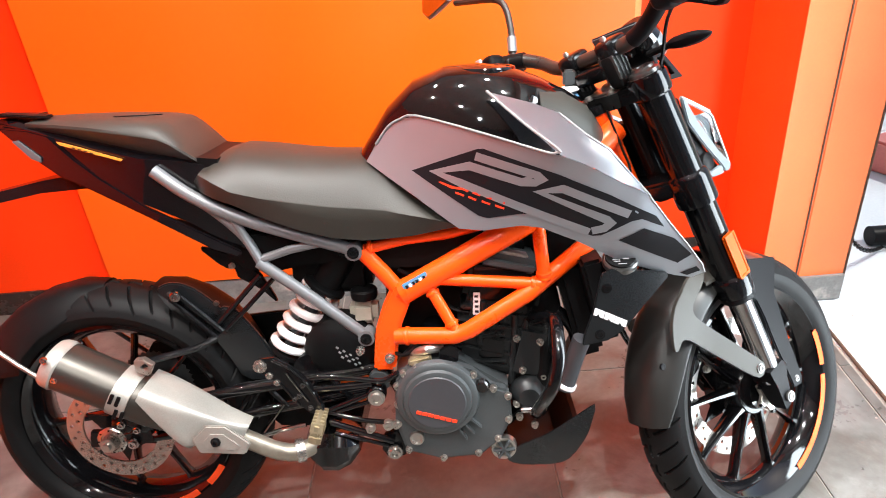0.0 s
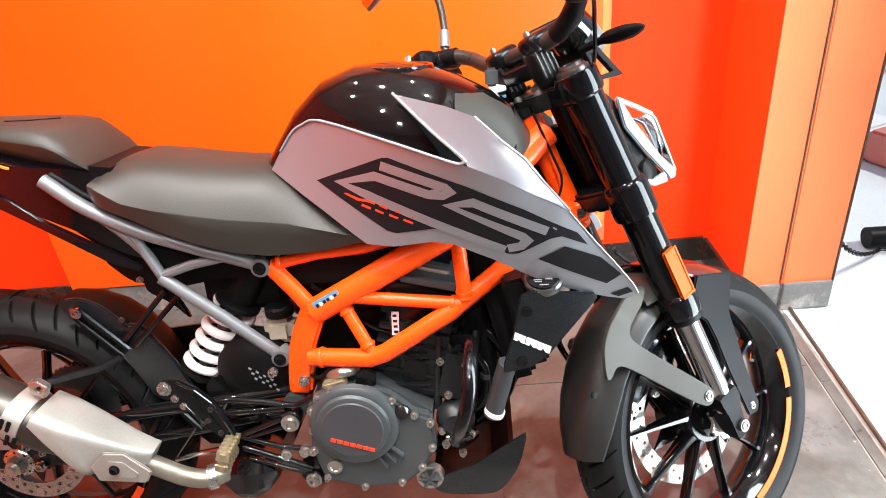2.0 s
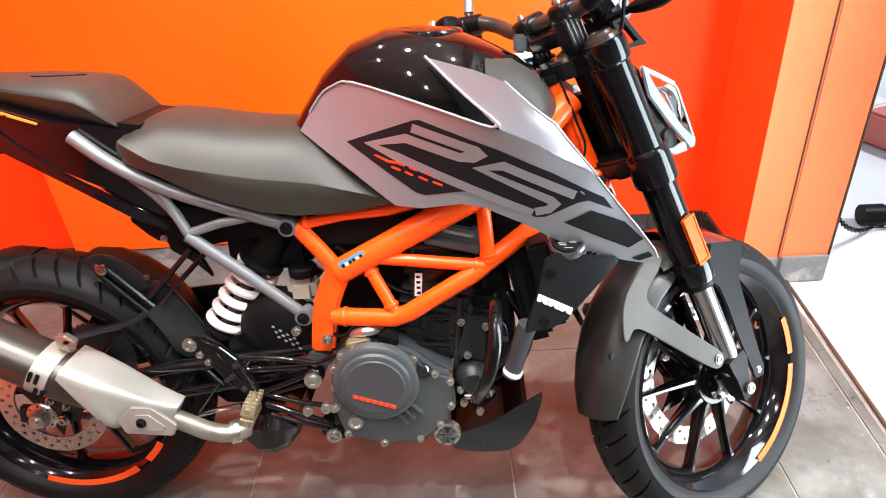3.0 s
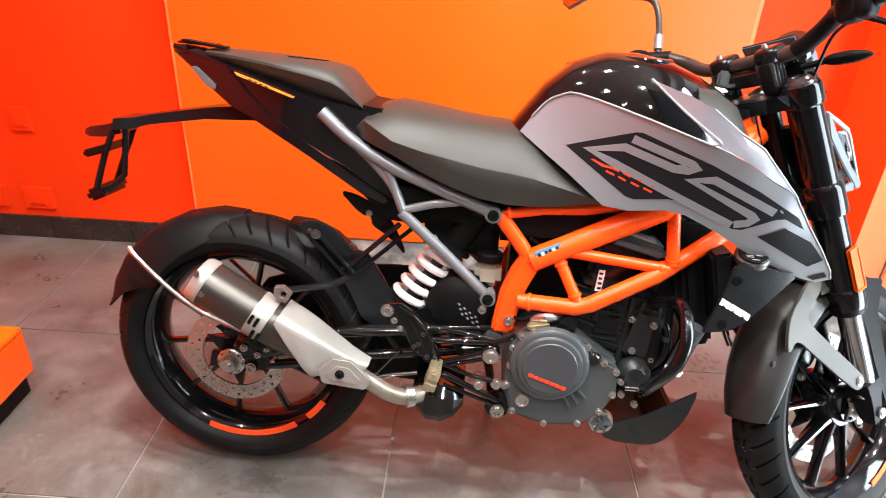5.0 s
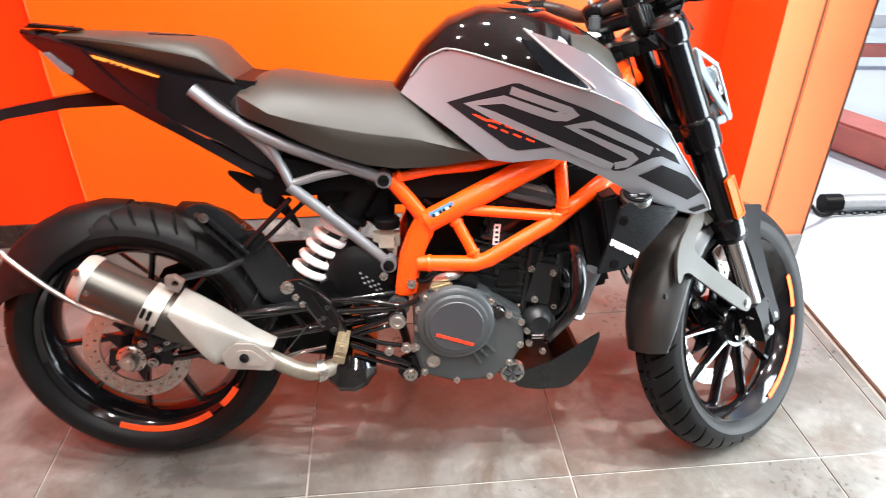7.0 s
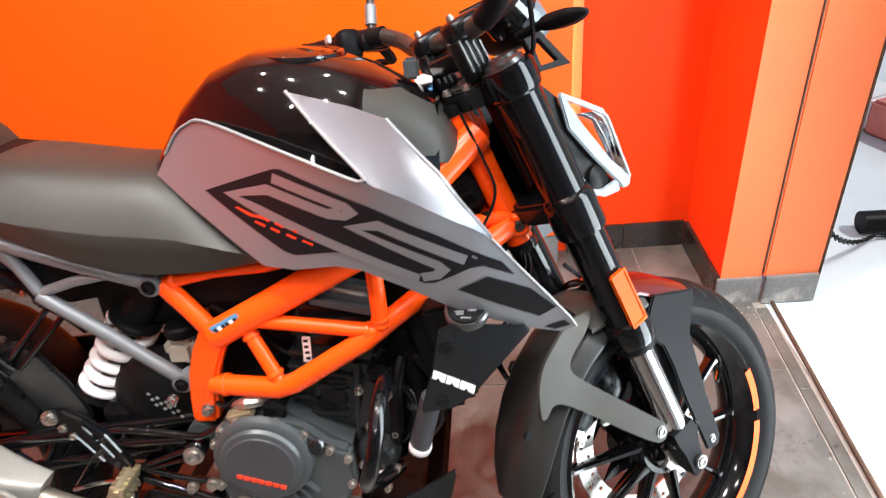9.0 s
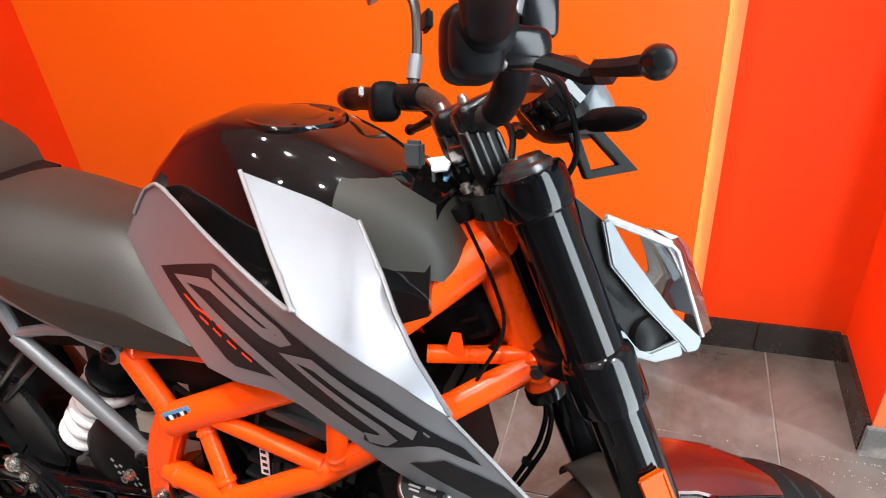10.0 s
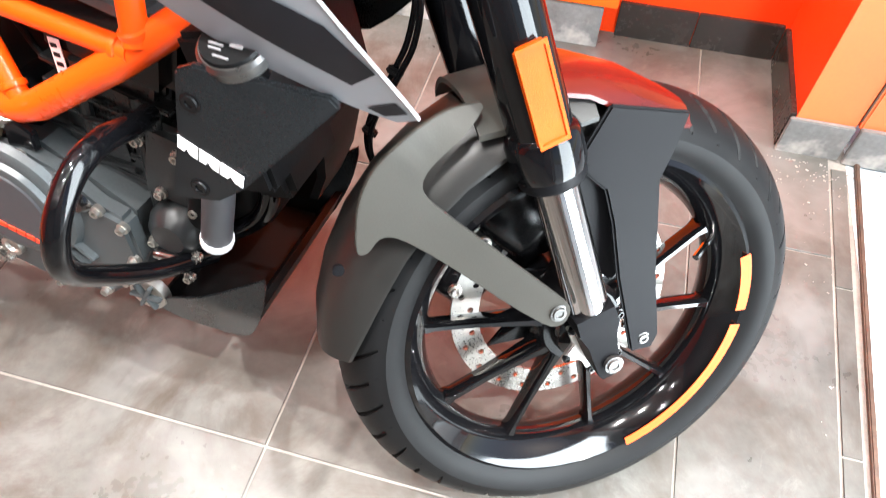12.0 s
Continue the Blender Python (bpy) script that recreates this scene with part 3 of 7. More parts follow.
def build_wheel(name, cx, cy, cz, R, rl, half, bw, spokes, disc_y, d0, d1, tapes, turn, label):
    """A ten-spoke cast wheel with tyre, drilled disc and rim tape; turn is applied to every part."""
    def put(bm):
        return turn(sideways(bm, cy))
    wheel = part(name, put(lathe(BM(), [(0.0, -0.07), (0.016, -0.07), (0.018, -0.05), (0.038, -0.045), (0.042, -0.022), (0.032, -0.014), (0.032, 0.014), (0.042, 0.03), (0.045, 0.058), (0.0, 0.058)], (cx, 0, cz), (0, 1, 0), 32)), RIM_BLACK, bike, label)
    part("hub_core", put(lathe(BM(), [(0, -0.03), (0.05, -0.03), (0.056, -0.018), (0.056, 0.03), (0.062, 0.05), (0, 0.05)], (cx, 0, cz), (0, 1, 0), 24)), SATIN_BLACK, wheel)
    part("rim", put(rim_mesh(rl, bw, cx, cz)), RIM_BLACK, wheel)
    part("tyre", put(tyre(R, half, rl - 0.002, bw - 0.002, cx, cz, 42)), RUBBER, wheel, "black road tyre with slanting tread grooves")
    for i in range(10):
        part("spoke", put(spoke(cx, cz, radians(36 * i + spokes), 0.034, rl - 0.026, -0.01, 0.006 if i % 2 else -0.006)), RIM_BLACK, wheel)
    part("brake_disc", put(disc(cx, cz, disc_y, d0, d1, 22, 2)), STEEL, wheel, "drilled steel brake disc")
    sy = disc_y + (0.004 if disc_y < 0 else -0.004)
    part("disc_carrier", put(plate(BM(), [(cx + (d0 if i % 2 else d0 * 0.5) * math.cos(math.pi * i / 6), cz + (d0 if i % 2 else d0 * 0.5) * math.sin(math.pi * i / 6)) for i in range(12)], side(sy), 0.004)), SATIN_BLACK, wheel)
    for a0, a1 in tapes:
        part("rim_tape", put(arc_tape(cx, cz, -bw - 0.0032, rl - 0.0155, rl - 0.0008, a0, a1)), ORANGE_INK, wheel, "orange tape along the rim")
    return wheel


rear = build_wheel("rear_wheel", RX, RY, RZ, RR, 0.228, 0.072, 0.054, 10, -0.08, 0.078, 0.112, ((-22, 34), (43, 58)), lambda b: b, "gloss black cast rear wheel")
axle = part("axle_nut", lathe(BM(), [(0.0, 0.0), (0.03, 0.0), (0.031, 0.004), (0.028, 0.007), (0.022, 0.008), (0.021, 0.005), (0.018, 0.005), (0.017, 0.012), (0.015, 0.024), (0.009, 0.024), (0.008, 0.032), (0.0, 0.032)], (RX, -0.126, RZ), (0, -1, 0), 12), STEEL, rear, "bright steel axle nut")
for k in range(8):
    a = math.pi * k / 4
    part("notch", box(BM(), (RX + 0.0255 * math.cos(a), -0.1335, RZ + 0.0255 * math.sin(a)), (0.004, 0.003, 0.004), 0.001), SATIN_BLACK, axle)
part("axle_block", plate(BM(), [(-0.06, RZ - 0.016), (0.045, RZ - 0.02), (0.06, RZ + 0.014), (-0.052, RZ + 0.022)], side(-0.116), 0.012, [circle(RX, RZ, 0.012)], 0.002), SATIN_BLACK, rear)
part("adjuster", tube(BM(), [(0.045, -0.124, RZ + 0.0), (0.085, -0.124, RZ + 0.012)], 0.006, 10), CHROME, rear, "steel chain adjuster bolt")

# rear brake caliper
cal = part("brake_caliper", pebble(pebble(BM(), (0.045, -0.112, 0.325), (0.085, 0.05, 0.046), Matrix.Rotation(radians(35), 4, "Y"), 4.0), (0.02, -0.118, 0.312), (0.05, 0.034, 0.03), Matrix.Rotation(radians(20), 4, "Y"), 4.0), SATIN_BLACK, bike, "small black rear brake caliper")
for x, y, z, r in ((0.022, -0.138, 0.318, 0.0065), (0.052, -0.139, 0.305, 0.0055), (0.036, -0.137, 0.272, 0.0085), (0.07, -0.134, 0.318, 0.005)):
    part("bolt", bolt(BM(), (x, y, z), r=r), CHROME, cal)
part("bracket", plate(BM(), [(0.0, 0.325), (0.035, 0.335), (0.075, 0.32), (0.08, 0.27), (0.03, 0.26), (0.012, 0.29)], side(-0.118), 0.012, bevel=0.003), SATIN_BLACK, cal)
part("hose", tube(BM(), [(0.08, -0.115, 0.325), (0.16, -0.118, 0.34), (0.25, -0.1, 0.37), (0.36, -0.1, 0.385)], 0.005, 8, 5), MATT_BLACK, cal)

# swingarm with its ribs
sw = part("swingarm", tube(tube(BM(), [(-0.04, -0.118, 0.277), (0.07, -0.118, 0.302), (0.2, -0.114, 0.358), (0.36, -0.1, 0.375), (0.54, -0.085, 0.392)], 0.0125, 12, 4), [(-0.04, -0.118, 0.268), (0.1, -0.118, 0.278), (0.22, -0.112, 0.305), (0.54, -0.085, 0.345)], 0.011, 12, 4), RIM_BLACK, bike, "black lattice swingarm")
part("arm", tube(BM(), [(0.0, 0.13, 0.277), (0.25, 0.098, 0.335), (0.54, 0.085, 0.37)], 0.024, 10, 4), SATIN_BLACK, sw)
for i in range(7):
    x = 0.06 + i * 0.065
    zt, zb = 0.33 + 0.115 * (x + 0.04), 0.30 + 0.075 * x
    part("rib", tube(BM(), [(x, -0.108, zb), (x + 0.034, -0.108, zt + 0.004)] if i % 2 else [(x, -0.108, zt), (x + 0.034, -0.108, zb)], 0.006, 8), SATIN_BLACK, sw)
part("chain_guard", plate(BM(), smooth_line([(-0.03, 0.375), (0.1, 0.42), (0.25, 0.445), (0.43, 0.45), (0.44, 0.33), (0.25, 0.295), (0.12, 0.262), (-0.03, 0.23)], 1), side(0.105), 0.012, bevel=0.003), MATT_BLACK, sw, "black chain guard")
part("sprocket", plate(BM(), [(RX + r * math.cos(math.pi * k / 40), RZ + r * math.sin(math.pi * k / 40)) for k in range(80) for r in ((0.088 if k % 2 else 0.082),)], side(0.098), 0.006, [circle(RX, RZ, 0.02)]), DARK_GREY, sw, "dark toothed sprocket")
part("inner_plate", plate(BM(), [(0.19, 0.36), (0.43, 0.385), (0.43, 0.22), (0.37, 0.17), (0.28, 0.175), (0.22, 0.24)], side(0.06), 0.01, bevel=0.003), MATT_BLACK, sw)
part("pivot", tube(BM(), [(0.545, -0.115, 0.375), (0.545, 0.115, 0.375)], 0.022, 20), DARK_GREY, sw)
part("cross_brace", tube(BM(), [(0.4, -0.09, 0.40), (0.4, 0.09, 0.40)], 0.028, 12), SATIN_BLACK, sw)

# rear hugger over the tyre
def ribbon(path, halves, drop, th=0.004, n=12):
    """A crowned strip along (x, z) points: half widths and the drop of its edges."""
    secs = []
    for i, (x, z) in enumerate(path):
        x0, z0 = path[max(0, i - 1)]
        x1, z1 = path[min(len(path) - 1, i + 1)]
        d = V(x1 - x0, 0, z1 - z0).normalized()
        nrm = V(-d.z, 0, d.x)
        if nrm.z < 0:
            nrm = -nrm
        w = halves[i]
        top = []
        for k in range(n + 1):
            s = -1 + 2 * k / n
            top.append(V(x, w * s, z) - nrm * drop[i] * abs(s) ** 3)
        secs.append([*top, *[q - nrm * th for q in reversed(top)]])
    return loft(BM(), secs)


def polar(cx, cz, r, a):
    return (cx + r * math.cos(radians(a)), cz + r * math.sin(radians(a)))


hug = part("rear_mudguard", sideways(ribbon([polar(RX, RZ, r, a) for r, a in ((0.304, 90), (0.311, 101), (0.318, 115), (0.323, 127), (0.327, 137), (0.327, 146), (0.322, 155), (0.309, 163))], [0.032, 0.076, 0.1, 0.107, 0.107, 0.103, 0.098, 0.09], [0.012, 0.048, 0.066, 0.08, 0.1, 0.074, 0.046, 0.014]), -0.004), MATT_BLACK, bike, "matt black rear mudguard hugging the tyre")
# gloss black wire whose bright reflection is put in as steel colour
part("stay", tube(BM(), [(-0.224, -0.112, 0.512), (-0.208, -0.12, 0.498), (-0.15, -0.117, 0.437), (-0.098, -0.11, 0.39), (-0.06, -0.107, 0.368), (0.01, -0.11, 0.343)], 0.0046, 8, 4), STEEL, hug, "gloss black bent wire stay, coloured bright for its sheen")
part("stay", tube(BM(), [(-0.205, 0.092, 0.515), (-0.12, 0.112, 0.435), (0.0, 0.115, 0.325)], 0.0052, 8, 4), GLOSS_BLACK, hug)

# inner guard in front of the tyre, with its flap
ig = part("inner_guard", sideways(ribbon([polar(RX, RZ, r, a) for r, a in ((0.305, 72), (0.318, 64), (0.325, 54), (0.326, 44), (0.322, 34), (0.316, 24), (0.305, 14))], [0.05, 0.068, 0.074, 0.076, 0.076, 0.074, 0.06], [0.015, 0.03, 0.036, 0.038, 0.036, 0.03, 0.015]), 0.015), MATT_BLACK, bike, "matt black inner mudguard ahead of the tyre")
part("guard_flank", plate(BM(), smooth_line([(0.2, 0.515), (0.262, 0.545), (0.3, 0.49), (0.325, 0.445), (0.345, 0.395), (0.33, 0.37), (0.265, 0.372), (0.24, 0.43), (0.215, 0.475)], 1), side(-0.068), 0.012, bevel=0.004), SHEEN, ig, "charcoal guard flank")
part("guard_panel", plate(BM(), smooth_line([(0.118, 0.582), (0.142, 0.594), (0.17, 0.594), (0.205, 0.576), (0.255, 0.522), (0.232, 0.51), (0.2, 0.498), (0.16, 0.535)], 1), side(-0.07), 0.01, bevel=0.003), SHEEN, ig, "ribbed charcoal guard panel")
for i in range(7):
    x0, z0 = 0.153 + i * 0.0105, 0.572 - i * 0.0115
    part("rib", box(BM(), (x0, -0.082, z0), (0.004, 0.005, 0.024), 0.001, Matrix.Rotation(radians(38), 4, "Y")), MATT_BLACK, ig)
for x, z in ((0.148, 0.572), (0.236, 0.547), (0.216, 0.494)):
    part("bolt", bolt(BM(), (x, -0.081, z), r=0.004, h=0.003), BOLT_STEEL, ig)
part("brace", tube(tube(BM(), [(0.165, -0.088, 0.575), (0.242, -0.088, 0.49)], 0.006, 8), [(0.15, -0.088, 0.565), (0.228, -0.088, 0.478)], 0.005, 8), SATIN_BLACK, ig)
part("bolt", bolt(BM(), (0.165, -0.096, 0.572)), CHROME, ig)
part("flap", plate(BM(), smooth_line([(0.195, 0.65), (0.23, 0.645), (0.263, 0.63), (0.307, 0.6), (0.338, 0.54), (0.344, 0.515), (0.31, 0.553), (0.264, 0.582), (0.27, 0.597), (0.243, 0.601)], 1), side(-0.02), 0.01, bevel=0.003), SATIN_BLACK, ig)
part("bolt", bolt(BM(), (0.262, -0.032, 0.606), r=0.005), STEEL, ig)
part("bracket", tube(tube(BM(), [(0.235, -0.085, 0.505), (0.335, -0.085, 0.605)], 0.0055, 8), [(0.25, -0.085, 0.492), (0.365, -0.075, 0.60)], 0.005, 8), SATIN_BLACK, ig)

# exhaust
def can_section(c, d, r, e=2.35, tall=0.86, n=28):
    u = V(0, 1, 0)
    w = d.cross(u).normalized()
    out = []
    for k in range(n):
        a = 2 * math.pi * k / n
        ca, sa = math.cos(a), math.sin(a)
        out.append(c + u * math.copysign(abs(ca) ** (2 / e), ca) * r + w * math.copysign(abs(sa) ** (2 / e), sa) * r * tall)
    return out


MA, MB = V(-0.033, -0.176, 0.506), V(0.131, -0.172, 0.410)
md = (MB - MA).normalized()
def muf(name, steps, mat, parent, label=""):
    return part(name, loft(BM(), [can_section(MA + md * s, md, r) for s, r in steps]), mat, parent, label)


can = muf("muffler", [(0.018, 0.0475), (0.022, 0.0485), (0.172, 0.0485), (0.2, 0.048), (0.24, 0.042), (0.265, 0.035), (0.27, 0.028)], SLEEVE, bike, "dark bronze exhaust can with bright end cap")
muf("end_cap", [(-0.002, 0.033), (-0.002, 0.0445), (0.005, 0.049), (0.02, 0.051), (0.0235, 0.0492)], TITAN, can, "bright metal end cap")
part("outlet", tube(BM(), [MA - md * 0.008, MA + md * 0.004], 0.022, 20), MATT_BLACK, can)
muf("strap", [(0.128, 0.0492), (0.1285, 0.0508), (0.162, 0.0508), (0.1625, 0.0492)], TITAN, can, "bright steel mounting strap")
for a in (0.140, 0.152):
    for dz in (-0.02, 0.012):
        part("slot", box(BM(), MA + md * a + V(0.0, -0.0502, dz), (0.007, 0.004, 0.022), 0.001, Matrix.Rotation(radians(30), 4, "Y")), MATT_BLACK, can)
part("lug", plate(BM(), [(0.118, 0.478), (0.142, 0.465), (0.155, 0.488), (0.138, 0.502), (0.12, 0.5)], side(-0.165), 0.014, [circle(0.138, 0.485, 0.006)], 0.002), STEEL, can)
part("hanger", tube(BM(), [(0.138, -0.16, 0.487), (0.17, -0.14, 0.487), (0.215, -0.12, 0.49), (0.25, -0.1, 0.5)], 0.007, 8, 4), SATIN_BLACK, can)
for s, dz in ((0.02, 0.035), (0.03, -0.0)):
    part("rivet", bolt(BM(), MA + md * s + V(0.0, -0.0475, dz), r=0.005, h=0.003), CHROME, can)
shield_secs = []
for s, r, tl, dy, dz, sl in ((0.178, 0.0505, 0.86, -0.002, 0.006, 2.0), (0.215, 0.0505, 0.82, -0.003, 0.009, 1.5), (0.255, 0.047, 0.82, -0.003, 0.01, 0.95), (0.297, 0.04, 0.84, 0.0, 0.01, 0.45), (0.337, 0.032, 0.88, 0.003, 0.011, 0.15), (0.372, 0.025, 0.95, 0.007, 0.015, 0.0), (0.388, 0.02, 1.0, 0.01, 0.02, 0.0)):
    ring = can_section(MA + md * s + V(0, dy, dz), md, r, 4.6, tl)
    wv = md.cross(V(0, 1, 0)).normalized()
    mid = MA + md * s + V(0, dy, dz)
    low = wv if wv.z < 0 else -wv
    shield_secs.append([q + md * sl * max(0.0, (q - mid).dot(low) + 0.02) for q in ring])
sh = part("heat_shield", loft(BM(), shield_secs), TITAN, can, "warm stainless tapered exhaust section")
part("shield_plate", plate(BM(), [(0.216, 0.35), (0.246, 0.378), (0.284, 0.376), (0.326, 0.337), (0.312, 0.312), (0.226, 0.319)], side(-0.2115), 0.007, bevel=0.003), TITAN, sh, "raised stainless shield")
part("shield_ridge", plate(BM(), [(0.236, 0.345), (0.254, 0.363), (0.279, 0.361), (0.304, 0.336), (0.296, 0.324), (0.24, 0.329)], side(-0.2175), 0.003, bevel=0.0014), TITAN, sh)
part("bolt", bolt(BM(), (0.262, -0.221, 0.345), r=0.007), SATIN_BLACK, sh)
part("tail_pipe", tube(BM(), [(0.275, -0.166, 0.326), (0.315, -0.162, 0.299), (0.352, -0.155, 0.274), (0.39, -0.146, 0.263), (0.43, -0.12, 0.265)], 0.0175, 20, 5), PIPE, can, "bare stainless link pipe")
can.location = (-0.014, -0.008, -0.014)
part("clamp", tube(BM(), [(0.386, -0.147, 0.264), (0.402, -0.141, 0.264)], 0.0235, 20), STEEL, can)
part("pre_silencer", loft(BM(), [[V(x, y, z) for y, z in ((-w, zb + 0.02), (-w + 0.015, zb), (w - 0.015, zb), (w, zb + 0.02), (w, zt - 0.02), (w - 0.02, zt), (-w + 0.02, zt), (-w, zt - 0.02))] for x, w, zb, zt in ((0.398, 0.12, 0.24, 0.27), (0.408, 0.136, 0.22, 0.282), (0.43, 0.145, 0.204, 0.288), (0.462, 0.147, 0.203, 0.288), (0.488, 0.143, 0.215, 0.285), (0.508, 0.125, 0.235, 0.28))]), RIM_BLACK, can, "black collector box under the frame")

# shock absorber
S0, S1 = V(0.502, -0.03, 0.642), V(0.338, -0.045, 0.398)
sd = (S1 - S0).normalized()
sp_a, sp_b = S0 + sd * 0.112, S0 + sd * 0.264
shock = part("shock_absorber", tube(BM(), [S0, S1], 0.014, 14), DARK_GREY, bike, "shock absorber with a white coil spring")
u = sd.orthogonal().normalized()
w = sd.cross(u)
turns, steps = 5.4, 130
part("spring", tube(BM(), [sp_a.lerp(sp_b, i / steps) + 0.0365 * (math.cos(6.2832 * turns * i / steps) * u + math.sin(6.2832 * turns * i / steps) * w) for i in range(steps + 1)], 0.0086, 10), WHITE_COAT, shock, "white coil spring")
part("collar", lathe(BM(), [(0.0, 0), (0.034, 0), (0.044, 0.006), (0.044, 0.012), (0.022, 0.014), (0.0, 0.014)], S0 + sd * 0.096, sd, 24), MATT_BLACK, shock)
part("seat_ring", lathe(BM(), [(0.0, 0), (0.044, 0), (0.044, 0.008), (0.02, 0.02), (0.0, 0.02)], S0 + sd * 0.262, sd, 24), MATT_BLACK, shock)
part("body", tube(BM(), [S0 + sd * 0.0, S0 + sd * 0.1], 0.03, 18), MATT_BLACK, shock)
part("mount", box(BM(), S0 + V(0.0, -0.01, 0.0), (0.05, 0.06, 0.04), 0.008), SATIN_BLACK, shock)

# brake fluid reservoir behind the frame
rv = part("fluid_reservoir", box(BM(), (0.522, -0.05, 0.505), (0.056, 0.05, 0.05), 0.012), MILKY, bike, "milky brake fluid reservoir with a black cap")
part("cap", lathe(BM(), [(0, 0), (0.026, 0), (0.027, 0.003), (0.027, 0.016), (0.023, 0.02), (0, 0.02)], (0.524, -0.05, 0.532), (0, 0, 1), 20), MATT_BLACK, rv, "black ribbed cap")

# sub frame
sf = part("subframe", tube(BM(), [(0.175, -0.098, 0.82), (0.236, -0.1, 0.77), (0.318, -0.1, 0.724), (0.415, -0.098, 0.686), (0.52, -0.092, 0.647)], 0.0125, 12, 5), RAIL_GREY, bike, "grey tubular rear subframe")
part("rail", tube(BM(), [(0.175, 0.098, 0.82), (0.318, 0.1, 0.724), (0.52, 0.092, 0.647)], 0.0125, 12, 4), RAIL_GREY, sf)
part("stay", tube(BM(), [(0.338, -0.095, 0.634), (0.43, -0.09, 0.553), (0.525, -0.084, 0.463)], 0.0115, 12), RAIL_GREY, sf)
part("stay", tube(BM(), [(0.338, 0.095, 0.634), (0.523, 0.09, 0.468)], 0.0115, 12), RAIL_GREY, sf)
part("strut", tube(BM(), [(0.213, -0.094, 0.782), (0.27, -0.094, 0.738), (0.318, -0.094, 0.686), (0.342, -0.094, 0.634)], 0.0095, 10, 4), RAIL_GREY, sf)
part("strut", tube(BM(), [(0.342, -0.094, 0.638), (0.40, -0.094, 0.655), (0.47, -0.094, 0.667)], 0.0085, 10), RAIL_GREY, sf)
part("strut", tube(BM(), [(0.30, -0.097, 0.733), (0.34, -0.096, 0.64)], 0.0085, 10), RAIL_GREY, sf)
for x, y, z in ((0.521, -0.092, 0.645), (0.526, -0.084, 0.462)):
    part("lug", tube(BM(), [(x, y - 0.012, z), (x, y + 0.02, z)], 0.0165, 18), RAIL_GREY, sf)
    part("bolt", bolt(BM(), (x, y - 0.014, z), r=0.0085), SATIN_BLACK, sf)

# trellis frame, each tube a part of its own
fr = part("trellis_frame", tube(BM(), [(0.992, 0, 0.864), (1.083, 0, 0.653)], 0.021, 24), FRAME_ORANGE, bike, "orange powder-coated tubular trellis frame")
tubes = (
    ("main_tube", [(0.606, -0.101, 0.5585), (0.845, -0.108, 0.688), (0.965, -0.048, 0.784), (1.024, -0.014, 0.832)], 0.0235),
    ("lower_tube", [(0.587, -0.108, 0.471), (0.701, -0.131, 0.477), (0.729, -0.133, 0.488), (0.845, -0.133, 0.5605), (0.953, -0.102, 0.635), (1.072, -0.014, 0.69)], 0.0165),
    ("upright", [(0.534, -0.088, 0.643), (0.57, -0.094, 0.602), (0.61, -0.1, 0.55)], 0.015),
    ("cross_tube", [(0.645, -0.103, 0.586), (0.867, -0.134, 0.576)], 0.0115),
    ("diagonal_tube", [(0.655, -0.103, 0.575), (0.706, -0.131, 0.483)], 0.0115),
    ("vertical_tube", [(0.864, -0.107, 0.691), (0.873, -0.134, 0.583)], 0.0125),
    ("top_tube", [(0.54, -0.088, 0.645), (0.62, -0.088, 0.661), (0.70, -0.09, 0.668), (0.80, -0.09, 0.69)], 0.0105),
    ("brace_tube", [(1.0, -0.05, 0.65), (1.078, -0.014, 0.69)], 0.013),
    ("gusset_tube", [(0.955, -0.05, 0.702), (1.065, -0.014, 0.7)], 0.011),
)
for nm, pts, r in tubes:
    part(nm, tube(BM(), pts, r, 16), FRAME_ORANGE, fr)
    part(nm, tube(BM(), [(x, -y, z) for x, y, z in pts], r, 12), FRAME_ORANGE, fr)
for sgn in (-1, 1):
    part("head_lug", lathe(BM(), [(0, 0.012), (0.015, 0.012), (0.019, 0.008), (0.021, 0.0), (0, 0)], (1.079, sgn * 0.018, 0.69), (0, sgn, 0), 24), FRAME_ORANGE, fr)
    part("gusset_bolt", bolt(BM(), (1.079, sgn * 0.03, 0.69), (0, sgn, 0), 0.007, 0.004), BOLT_STEEL, fr)
    part("tab", plate(BM(), [(0.975, 0.705), (0.985, 0.735), (0.995, 0.735), (1.0, 0.705)], side(sgn * 0.045, sgn), 0.005, bevel=0.001), FRAME_ORANGE, fr)
for x, z, r in ((0.99, 0.868, 0.0235), (1.085, 0.648, 0.0235)):
    part("bearing_cup", lathe(BM(), [(0, -0.008), (r, -0.008), (r + 0.001, 0.0), (r, 0.008), (0, 0.008)], (x, 0, z), (-0.396, 0, 0.918), 28), SATIN_BLACK, fr, "black steering bearing cup")
part("loom", pebble(BM(), (0.975, 0.0, 0.735), (0.1, 0.05, 0.1), Matrix.Rotation(radians(-25), 4, "Y"), 3.0), DEEP_BLACK, fr, "taped black wiring loom")
for k in range(5):
    part("loom_band", tube(BM(), [(0.965 + 0.012 * k, -0.027, 0.775 - 0.018 * k), (0.985 + 0.012 * k, -0.029, 0.785 - 0.018 * k)], 0.004, 8), MATT_BLACK, fr)
